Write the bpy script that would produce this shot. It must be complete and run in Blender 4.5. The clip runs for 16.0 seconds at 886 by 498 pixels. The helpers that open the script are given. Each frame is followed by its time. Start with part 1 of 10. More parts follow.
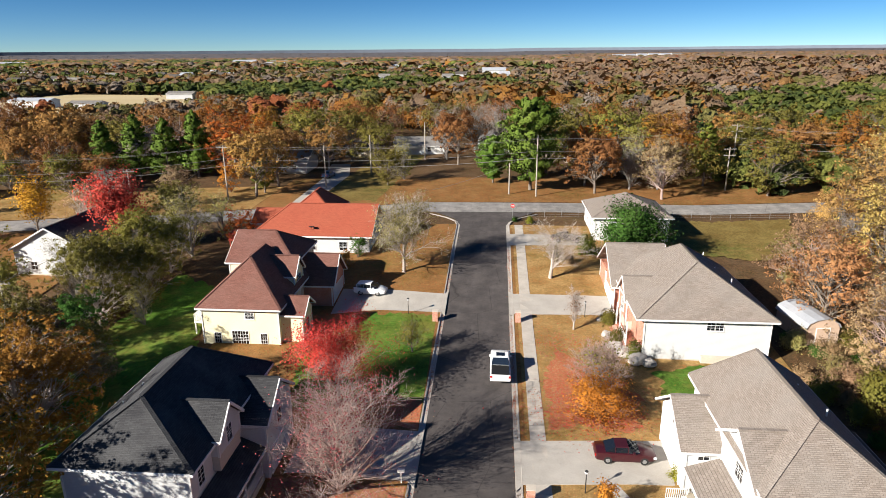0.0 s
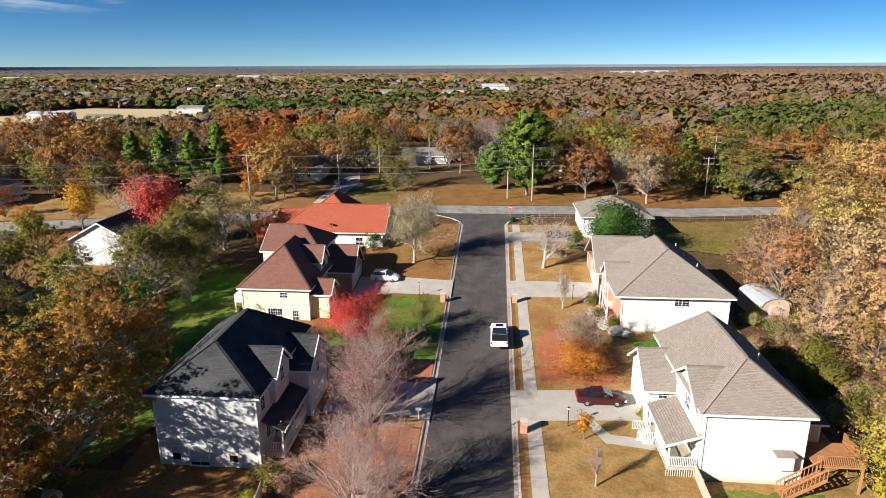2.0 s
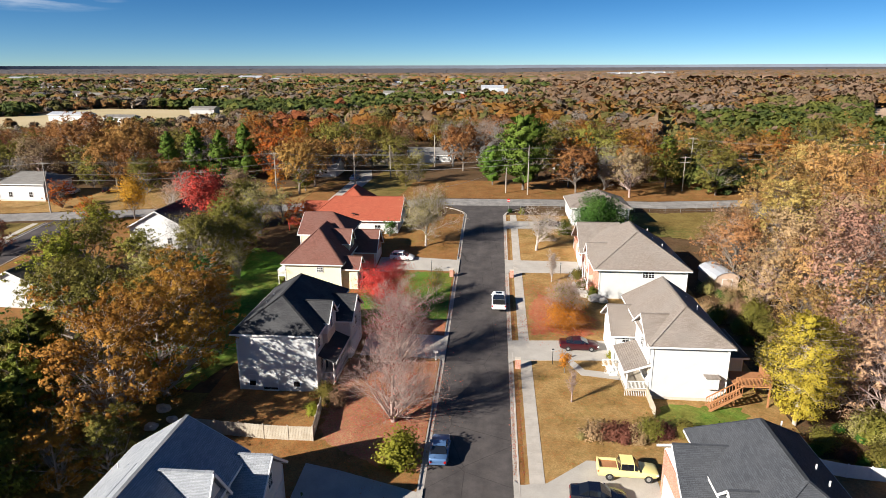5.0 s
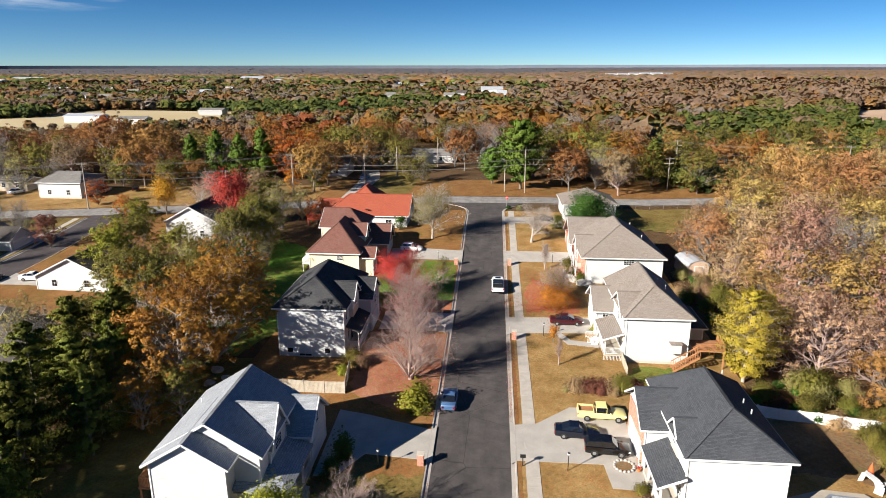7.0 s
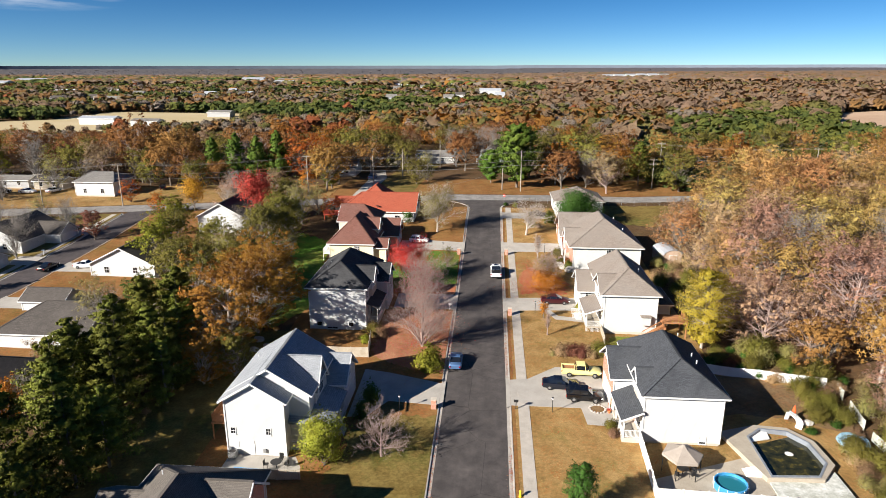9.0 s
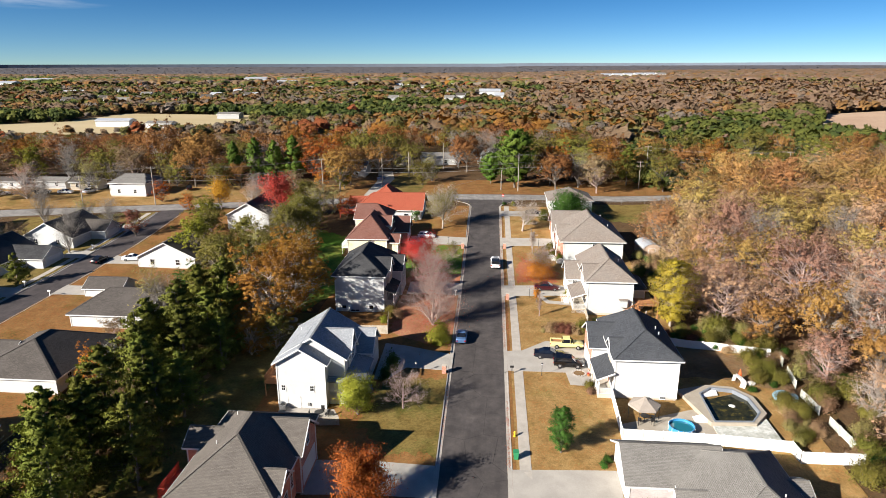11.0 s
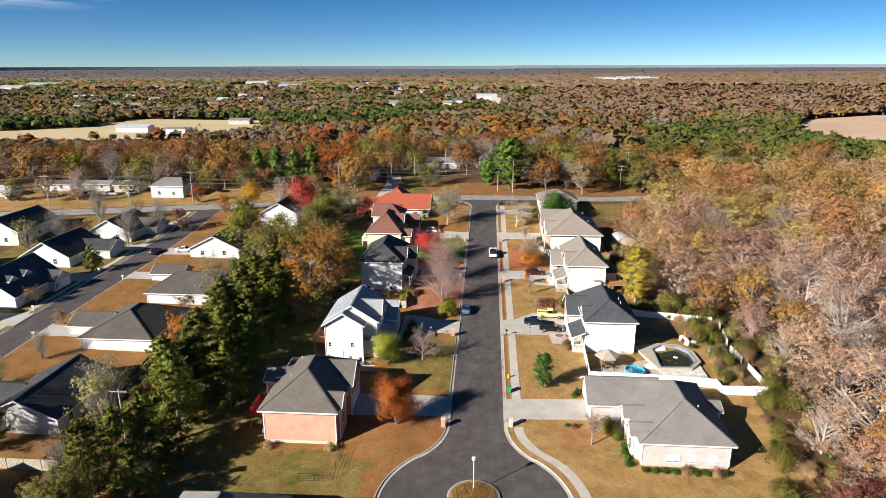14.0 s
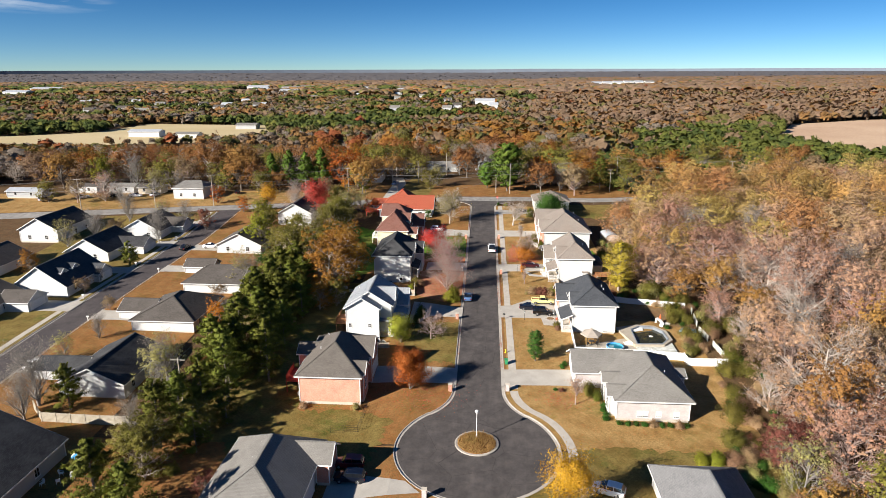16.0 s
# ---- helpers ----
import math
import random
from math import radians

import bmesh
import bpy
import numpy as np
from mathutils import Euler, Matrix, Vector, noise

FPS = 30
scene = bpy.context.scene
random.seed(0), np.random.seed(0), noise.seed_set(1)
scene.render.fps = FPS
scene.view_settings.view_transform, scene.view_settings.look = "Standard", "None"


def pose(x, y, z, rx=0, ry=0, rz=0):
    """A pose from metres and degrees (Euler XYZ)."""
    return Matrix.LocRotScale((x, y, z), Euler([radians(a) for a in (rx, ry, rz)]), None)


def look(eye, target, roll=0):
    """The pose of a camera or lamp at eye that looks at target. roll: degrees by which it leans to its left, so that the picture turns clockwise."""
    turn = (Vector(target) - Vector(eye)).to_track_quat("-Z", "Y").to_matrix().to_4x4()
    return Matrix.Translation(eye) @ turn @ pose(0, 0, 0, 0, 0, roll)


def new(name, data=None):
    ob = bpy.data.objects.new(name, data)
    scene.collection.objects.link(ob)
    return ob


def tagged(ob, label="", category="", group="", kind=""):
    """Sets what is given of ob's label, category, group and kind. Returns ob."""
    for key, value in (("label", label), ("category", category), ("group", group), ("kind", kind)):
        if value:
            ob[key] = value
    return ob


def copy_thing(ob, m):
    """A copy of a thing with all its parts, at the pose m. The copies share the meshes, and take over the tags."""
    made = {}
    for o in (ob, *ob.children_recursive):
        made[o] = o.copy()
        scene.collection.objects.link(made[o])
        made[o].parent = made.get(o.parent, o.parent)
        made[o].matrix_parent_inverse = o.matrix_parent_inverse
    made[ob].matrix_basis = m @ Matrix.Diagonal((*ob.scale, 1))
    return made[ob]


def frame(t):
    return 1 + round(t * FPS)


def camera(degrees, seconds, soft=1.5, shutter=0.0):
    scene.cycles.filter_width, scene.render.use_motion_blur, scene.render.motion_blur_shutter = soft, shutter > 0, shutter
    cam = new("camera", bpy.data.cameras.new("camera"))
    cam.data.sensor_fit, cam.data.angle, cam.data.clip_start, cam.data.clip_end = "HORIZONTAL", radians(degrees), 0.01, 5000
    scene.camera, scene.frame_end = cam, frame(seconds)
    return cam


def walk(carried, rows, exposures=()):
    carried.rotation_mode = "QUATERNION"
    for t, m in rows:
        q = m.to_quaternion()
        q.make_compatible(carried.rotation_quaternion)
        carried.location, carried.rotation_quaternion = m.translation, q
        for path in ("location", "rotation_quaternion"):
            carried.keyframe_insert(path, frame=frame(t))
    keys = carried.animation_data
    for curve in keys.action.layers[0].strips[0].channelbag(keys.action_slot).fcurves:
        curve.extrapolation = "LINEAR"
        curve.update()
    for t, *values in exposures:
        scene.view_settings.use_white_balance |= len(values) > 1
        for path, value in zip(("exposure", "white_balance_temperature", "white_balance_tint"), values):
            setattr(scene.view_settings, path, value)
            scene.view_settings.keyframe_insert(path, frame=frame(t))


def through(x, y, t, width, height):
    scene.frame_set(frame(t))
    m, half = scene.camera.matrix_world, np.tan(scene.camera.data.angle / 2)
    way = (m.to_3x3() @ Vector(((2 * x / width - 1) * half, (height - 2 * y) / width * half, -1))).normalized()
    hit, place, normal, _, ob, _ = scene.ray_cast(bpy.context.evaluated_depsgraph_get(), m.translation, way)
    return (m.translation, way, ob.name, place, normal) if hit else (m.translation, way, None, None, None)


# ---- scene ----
cam = camera(69.5, 16.0, 0.8)
PATH = [
    (0, (1.942, 0.3, 33.504), (1.784, 2.204, 32.911), -0.4),
    (0.5, (2.027, -2.815, 33.49), (1.867, -0.904, 32.922), -0.5),
    (1, (1.968, -5.938, 33.479), (1.809, -4.022, 32.93), -0.3),
    (1.5, (1.893, -9.086, 33.58), (1.737, -7.169, 33.032), -0.2),
    (2, (1.88, -12.3, 33.764), (1.724, -10.382, 33.216), -0.2),
    (2.5, (1.828, -15.437, 34.031), (1.672, -13.52, 33.484), -0.2),
    (3, (1.81, -18.505, 34.321), (1.655, -16.588, 33.774), -0.1),
    (3.5, (1.73, -21.388, 34.667), (1.575, -19.471, 34.119), -0.1),
    (4, (1.673, -24.23, 34.966), (1.519, -22.312, 34.42), -0.1),
    (6.5, (1.51, -39.995, 37.689), (1.361, -38.079, 37.135), 0.0),
    (7, (1.487, -43.776, 38.18), (1.338, -41.858, 37.63), -0.0),
    (7.5, (1.431, -47.533, 38.832), (1.283, -45.616, 38.281), 0.0),
    (8, (1.377, -51.375, 39.503), (1.232, -49.458, 38.951), 0.1),
    (8.5, (1.377, -55.332, 40.151), (1.232, -53.415, 39.599), 0.0),
    (9, (1.408, -59.218, 40.705), (1.264, -57.301, 40.155), -0.0),
    (11.5, (1.252, -80.098, 45.515), (1.11, -78.182, 44.957), -0.1),
    (12, (1.226, -84.38, 46.203), (1.086, -82.464, 45.648), -0.1),
    (12.5, (1.149, -88.719, 47.018), (1.01, -86.802, 46.464), -0.1),
    (13, (0.957, -92.996, 47.902), (0.822, -91.08, 47.347), 0.0),
    (13.5, (0.884, -97.351, 48.778), (0.75, -95.434, 48.224), -0.0),
    (14, (0.843, -101.718, 49.616), (0.71, -99.8, 49.063), -0.1),
    (14.5, (0.771, -106.009, 50.418), (0.639, -104.091, 49.866), -0.1),
    (15, (0.606, -110.361, 51.133), (0.476, -108.442, 50.584), -0.0),
    (15.5, (0.506, -114.637, 51.805), (0.378, -112.718, 51.259), -0.0),
    (16, (0.463, -118.77, 52.402), (0.336, -116.849, 51.858), -0.1),
]
walk(cam, [(t, look(eye, aim, lean)) for t, eye, aim, lean in PATH])

# ---- sky, sun ----
SUN_EL, SUN_AZ = 25.5, 231.0      # degrees above the horizon; degrees clockwise from +y
world = bpy.data.worlds.new("world")
scene.world = world
world.use_nodes = True
wn = world.node_tree
wn.nodes.clear()
sky = wn.nodes.new("ShaderNodeTexSky")
sky.sky_type = 'NISHITA'
sky.sun_disc = False
sky.sun_elevation, sky.sun_rotation = radians(SUN_EL), radians(SUN_AZ)
sky.altitude, sky.air_density, sky.dust_density, sky.ozone_density = 300, 1.0, 0.5, 3.0
way = wn.nodes.new("ShaderNodeTexCoord")
steep = wn.nodes.new("ShaderNodeMapping")          # clear dry air: the deep blue reaches far down
steep.inputs["Scale"].default_value = (1, 1, 2.0)
steep.inputs["Location"].default_value = (0, 0, 0.06)
wn.links.new(way.outputs["Generated"], steep.inputs["Vector"])
wn.links.new(steep.outputs[0], sky.inputs["Vector"])
bg = wn.nodes.new("ShaderNodeBackground")
bg.inputs["Strength"].default_value = 0.055
wout = wn.nodes.new("ShaderNodeOutputWorld")
deep = wn.nodes.new("ShaderNodeHueSaturation")
deep.inputs["Hue"].default_value = 0.5
deep.inputs["Saturation"].default_value = 1.22
low, steeper, high = wn.nodes.new("ShaderNodeVectorMath"), wn.nodes.new("ShaderNodeGamma"), wn.nodes.new("ShaderNodeVectorMath")
low.operation = high.operation = 'SCALE'
low.inputs["Scale"].default_value, steeper.inputs["Gamma"].default_value, high.inputs["Scale"].default_value = 0.2, 1.25, 5.0
wn.links.new(sky.outputs[0], low.inputs[0])
wn.links.new(low.outputs[0], steeper.inputs["Color"])
wn.links.new(steeper.outputs[0], high.inputs[0])
wn.links.new(high.outputs[0], deep.inputs["Color"])
# a wisp of high cloud low in the north-west
aim = wn.nodes.new("ShaderNodeVectorMath")
aim.operation = 'SUBTRACT'
aim.inputs[1].default_value = (-0.580, 0.809, 0.083)
wn.links.new(way.outputs["Generated"], aim.inputs[0])
span = wn.nodes.new("ShaderNodeMapping")
span.inputs["Scale"].default_value = (8.5, 8.5, 60.0)
span.inputs["Rotation"].default_value = (0, radians(4), 0)
wn.links.new(aim.outputs[0], span.inputs["Vector"])
reach = wn.nodes.new("ShaderNodeVectorMath")
reach.operation = 'LENGTH'
wn.links.new(span.outputs[0], reach.inputs[0])
wisp = wn.nodes.new("ShaderNodeTexNoise")
wisp.inputs["Scale"].default_value, wisp.inputs["Detail"].default_value = 1.6, 5.0
wn.links.new(span.outputs[0], wisp.inputs["Vector"])
edge, thin, both = wn.nodes.new("ShaderNodeMapRange"), wn.nodes.new("ShaderNodeMapRange"), wn.nodes.new("ShaderNodeMath")
edge.inputs["From Min"].default_value, edge.inputs["From Max"].default_value = 1.0, 0.2
thin.inputs["From Min"].default_value, thin.inputs["From Max"].default_value, thin.inputs["To Max"].default_value = 0.46, 0.70, 0.55
both.operation = 'MULTIPLY'
wn.links.new(reach.outputs["Value"], edge.inputs["Value"])
wn.links.new(wisp.outputs["Fac"], thin.inputs["Value"])
wn.links.new(edge.outputs[0], both.inputs[0])
wn.links.new(thin.outputs[0], both.inputs[1])
cloud = wn.nodes.new("ShaderNodeMix")
cloud.data_type = 'RGBA'
cloud.inputs[7].default_value = (7.0, 7.6, 8.2, 1)
wn.links.new(both.outputs[0], cloud.inputs[0])
wn.links.new(deep.outputs[0], cloud.inputs[6])
wn.links.new(cloud.outputs[2], bg.inputs["Color"])
wn.links.new(bg.outputs[0], wout.inputs["Surface"])
az = radians(SUN_AZ)
el = radians(SUN_EL)
to_sun = Vector((math.sin(az) * math.cos(el), math.cos(az) * math.cos(el), math.sin(el)))
sun = new("sun", bpy.data.lights.new("sun", "SUN"))
sun.data.energy, sun.data.angle, sun.data.color = 5.0, radians(0.53), (1.0, 0.94, 0.85)
sun.matrix_world = look(to_sun * 100, (0, 0, 0))
scene.view_settings.exposure = 1.14

# ---- materials ----
class Nodes:
    """A node material being put together."""
    def __init__(self, name):
        self.m = bpy.data.materials.new(name)
        self.m.use_nodes = True
        self.t = self.m.node_tree
        self.b = self.t.nodes["Principled BSDF"]
        self.out = self.t.nodes["Material Output"]

    def add(self, kind, **sets):
        n = self.t.nodes.new(kind)
        for k, v in sets.items():
            n.inputs[k].default_value = v
        return n

    def link(self, a, b):
        self.t.links.new(a, b)

    def where(self, local=False):
        if local:
            return self.add("ShaderNodeTexCoord").outputs["Object"]
        return self.add("ShaderNodeNewGeometry").outputs["Position"]

    def noise(self, vec, scale, detail=3.0, rough=0.55):
        n = self.add("ShaderNodeTexNoise", Scale=scale, Detail=detail, Roughness=rough)
        self.link(vec, n.inputs["Vector"])
        return n.outputs["Fac"]

    def ramp(self, fac, stops):
        n = self.add("ShaderNodeValToRGB")
        r = n.color_ramp
        while len(r.elements) < len(stops):
            r.elements.new(0.5)
        for e, (p, c) in zip(r.elements, stops):
            e.position, e.color = p, (*c, 1)
        self.link(fac, n.inputs["Fac"])
        return n.outputs["Color"]

    def mix(self, fac, a, b, kind='MIX'):
        n = self.t.nodes.new("ShaderNodeMix")
        n.data_type, n.blend_type = 'RGBA', kind
        for sock, v in ((n.inputs[0], fac), (n.inputs[6], a), (n.inputs[7], b)):
            if isinstance(v, (int, float)):
                sock.default_value = v
            elif isinstance(v, tuple):
                sock.default_value = (*v, 1)
            else:
                self.link(v, sock)
        return n.outputs[2]

    def math(self, op, a, b=0.0):
        n = self.t.nodes.new("ShaderNodeMath")
        n.operation = op
        for sock, v in ((n.inputs[0], a), (n.inputs[1], b)):
            if isinstance(v, (int, float)):
                sock.default_value = v
            else:
                self.link(v, sock)
        return n.outputs[0]

    def bump(self, height, strength, distance=0.02):
        n = self.add("ShaderNodeBump", Strength=strength, Distance=distance)
        self.link(height, n.inputs["Height"])
        self.link(n.outputs[0], self.b.inputs["Normal"])

    def done(self, colour, rough=0.8, metal=0.0, spec=0.3):
        if isinstance(colour, tuple):
            self.b.inputs["Base Color"].default_value = (*colour, 1)
        else:
            self.link(colour, self.b.inputs["Base Color"])
        if isinstance(rough, (int, float)):
            self.b.inputs["Roughness"].default_value = rough
        else:
            self.link(rough, self.b.inputs["Roughness"])
        self.b.inputs["Metallic"].default_value = metal
        self.b.inputs["Specular IOR Level"].default_value = spec
        return self.m


def mixed(name, a, b, coarse=0.4, fine=8.0, rough=0.85, bump=0.2, dist=0.02, spec=0.3, local=False, metal=0.0):
    """A surface that wanders between two colours at a coarse and a fine scale."""
    n = Nodes(name)
    p = n.where(local)
    big = n.noise(p, coarse, 4)
    small = n.noise(p, fine, 4, 0.65)
    f = n.math('ADD', n.math('MULTIPLY', big, 0.55), n.math('MULTIPLY', small, 0.45))
    col = n.ramp(f, [(0.36, a), (0.64, b)])
    n.bump(small, bump, dist)
    return n.done(col, rough, metal, spec)


def plain(name, c, rough=0.5, metal=0.0, spec=0.5):
    n = Nodes(name)
    p = n.where(True)
    f = n.noise(p, 9.0, 3)
    col = n.mix(f, tuple(v * 0.9 for v in c), tuple(min(1, v * 1.1) for v in c))
    return n.done(col, rough, metal, spec)


def grass(name, dry, green, litter, greenness, litterness):
    """Mown grass: dry and green patches, with fallen leaves in drifts."""
    n = Nodes(name)
    p = n.where()
    big = n.noise(p, 0.11, 4, 0.6)
    mid = n.noise(p, 0.6, 4, 0.6)
    fine = n.noise(p, 9.0, 5, 0.75)
    tuft = n.noise(p, 2.6, 4, 0.7)
    g = n.ramp(n.math('ADD', n.math('MULTIPLY', big, 0.6), n.math('MULTIPLY', mid, 0.4)),
               [(0.62 - 0.3 * greenness, (0, 0, 0)), (0.78 - 0.3 * greenness, (1, 1, 1))])
    base = n.mix(g, dry, green)
    dark = n.ramp(n.math('ADD', n.math('MULTIPLY', fine, 0.6), n.math('MULTIPLY', tuft, 0.4)),
                  [(0.33, (0.42, 0.40, 0.38)), (0.62, (1.28, 1.28, 1.28))])
    base = n.mix(1.0, base, dark, 'MULTIPLY')
    worn = n.ramp(n.noise(p, 0.33, 5, 0.65), [(0.35, (0.80, 0.74, 0.66)), (0.62, (1.14, 1.14, 1.14))])
    base = n.mix(1.0, base, worn, 'MULTIPLY')
    v = n.add("ShaderNodeTexVoronoi", Scale=5.5)
    n.link(p, v.inputs["Vector"])
    leafy = n.ramp(n.math('ADD', n.math('MULTIPLY', mid, 0.5), n.math('MULTIPLY', tuft, 0.5)),
                   [(0.60 - 0.28 * litterness, (0, 0, 0)), (0.74 - 0.28 * litterness, (1, 1, 1))])
    spot = n.ramp(v.outputs["Distance"], [(0.30, (1, 1, 1)), (0.62, (0, 0, 0))])
    fleck = n.mix(1.0, leafy, spot, 'MULTIPLY')
    tone = n.mix(0.5, litter, v.outputs["Color"], 'MULTIPLY')
    tone = n.mix(0.6, tone, litter)
    col = n.mix(fleck, base, tone)
    n.bump(fine, 0.5, 0.05)
    return n.done(col, 0.95, 0, 0.1)


def leaf(name, a, b, c, through=0.28, bumpy=0.0):
    """Leaves of one tree kind: each leaf takes its own place between three colours; bumpy: the leafy relief of closed far crowns."""
    n = Nodes(name)
    g = n.add("ShaderNodeNewGeometry")
    o = n.add("ShaderNodeObjectInfo")
    p = g.outputs["Position"]
    drift = n.noise(p, 0.16, 3, 0.6)
    r = n.math('ADD', n.math('MULTIPLY', g.outputs["Random Per Island"], 0.2), n.math('SUBTRACT', n.math('MULTIPLY', drift, 1.6), 0.42))
    col = n.ramp(r, [(0.0, a), (0.5, b), (1.0, c)])
    fine = n.noise(p, 1.5, 4, 0.7)
    deep = 0.70 if bumpy else 0.74
    sprig = n.ramp(fine, [(0.36, (deep, deep * 0.98, deep * 0.96)), (0.62, (1.2, 1.2, 1.19))])
    col = n.mix(1.0, col, sprig, 'MULTIPLY')
    shift = n.add("ShaderNodeHueSaturation")
    hue = n.math('ADD', 0.485, n.math('MULTIPLY', o.outputs["Random"], 0.03))
    val = n.math('ADD', 0.8, n.math('MULTIPLY', o.outputs["Random"], 0.4))
    n.link(hue, shift.inputs["Hue"])
    n.link(val, shift.inputs["Value"])
    n.link(col, shift.inputs["Color"])
    col = shift.outputs["Color"]
    n.done(col, 0.7, 0, 0.12)
    if bumpy:
        n.bump(fine, 1.0, bumpy)
        return n.m
    tr = n.add("ShaderNodeBsdfTranslucent")
    n.link(col, tr.inputs["Color"])
    mx = n.add("ShaderNodeMixShader")
    mx.inputs[0].default_value = through
    n.link(n.b.outputs[0], mx.inputs[1])
    n.link(tr.outputs[0], mx.inputs[2])
    n.link(mx.outputs[0], n.out.inputs["Surface"])
    return n.m


def shingle(name, a, b, c):
    """Asphalt shingles in courses, each tab a little different."""
    n = Nodes(name)
    geo = n.add("ShaderNodeNewGeometry")
    sep = n.add("ShaderNodeSeparateXYZ")
    n.link(geo.outputs["Position"], sep.inputs[0])
    nor = n.add("ShaderNodeSeparateXYZ")
    n.link(geo.outputs["True Normal"], nor.inputs[0])
    side = n.math('GREATER_THAN', n.math('ABSOLUTE', nor.outputs[0]), n.math('ABSOLUTE', nor.outputs[1]))
    along = n.t.nodes.new("ShaderNodeMix")
    n.link(side, along.inputs[0])
    n.link(sep.outputs[0], along.inputs[2])
    n.link(sep.outputs[1], along.inputs[3])
    comb = n.add("ShaderNodeCombineXYZ")
    n.link(along.outputs[0], comb.inputs[0])
    n.link(n.math('MULTIPLY', sep.outputs[2], 2.0), comb.inputs[1])
    br = n.add("ShaderNodeTexBrick", Scale=1.0)
    br.inputs["Brick Width"].default_value = 0.42
    br.inputs["Row Height"].default_value = 0.16
    br.inputs["Mortar Size"].default_value = 0.014
    br.inputs["Mortar Smooth"].default_value = 0.3
    br.inputs["Color1"].default_value = (*a, 1)
    br.inputs["Color2"].default_value = (*b, 1)
    br.inputs["Mortar"].default_value = (*[v * 0.55 for v in a], 1)
    n.link(comb.outputs[0], br.inputs["Vector"])
    p = geo.outputs["Position"]
    stain = n.ramp(n.noise(p, 0.35, 4, 0.6), [(0.4, (0, 0, 0)), (0.75, (1, 1, 1))])
    col = n.mix(n.math('MULTIPLY', stain, 0.55), br.outputs["Color"], c)
    grit = n.ramp(n.noise(p, 14, 3, 0.7), [(0.3, (0.75, 0.75, 0.75)), (0.7, (1.2, 1.2, 1.2))])
    col = n.mix(1.0, col, grit, 'MULTIPLY')
    n.bump(br.outputs["Fac"], 0.5, -0.012)
    return n.done(col, 0.9, 0, 0.25)


def siding(name, c, course=0.13, rough=0.55):
    """Painted lap siding: level boards that each overhang the next."""
    n = Nodes(name)
    p = n.where()
    sep = n.add("ShaderNodeSeparateXYZ")
    n.link(p, sep.inputs[0])
    saw = n.math('FRACT', n.math('MULTIPLY', sep.outputs[2], 1 / course))
    dirt = n.ramp(n.noise(p, 0.7, 4, 0.6), [(0.3, tuple(v * 0.93 for v in c)), (0.7, c)])
    groove = n.ramp(saw, [(0.0, (0.72, 0.72, 0.72)), (0.09, (1, 1, 1))])
    n.bump(saw, 0.35, -0.02)
    return n.done(n.mix(1.0, dirt, groove, 'MULTIPLY'), rough, 0, 0.35)


def brickwork(name, a, b, mortar):
    n = Nodes(name)
    geo = n.add("ShaderNodeNewGeometry")
    sep = n.add("ShaderNodeSeparateXYZ")
    n.link(geo.outputs["Position"], sep.inputs[0])
    comb = n.add("ShaderNodeCombineXYZ")
    n.link(n.math('ADD', sep.outputs[0], sep.outputs[1]), comb.inputs[0])
    n.link(sep.outputs[2], comb.inputs[1])
    br = n.add("ShaderNodeTexBrick", Scale=1.0)
    br.inputs["Brick Width"].default_value = 0.215
    br.inputs["Row Height"].default_value = 0.075
    br.inputs["Mortar Size"].default_value = 0.01
    br.inputs["Color1"].default_value = (*a, 1)
    br.inputs["Color2"].default_value = (*b, 1)
    br.inputs["Mortar"].default_value = (*mortar, 1)
    n.link(comb.outputs[0], br.inputs["Vector"])
    w = n.ramp(n.noise(geo.outputs["Position"], 0.8, 4), [(0.3, (0.85, 0.85, 0.85)), (0.7, (1.1, 1.1, 1.1))])
    n.bump(br.outputs["Fac"], 0.4, -0.01)
    return n.done(n.mix(1.0, br.outputs["Color"], w, 'MULTIPLY'), 0.85, 0, 0.25)


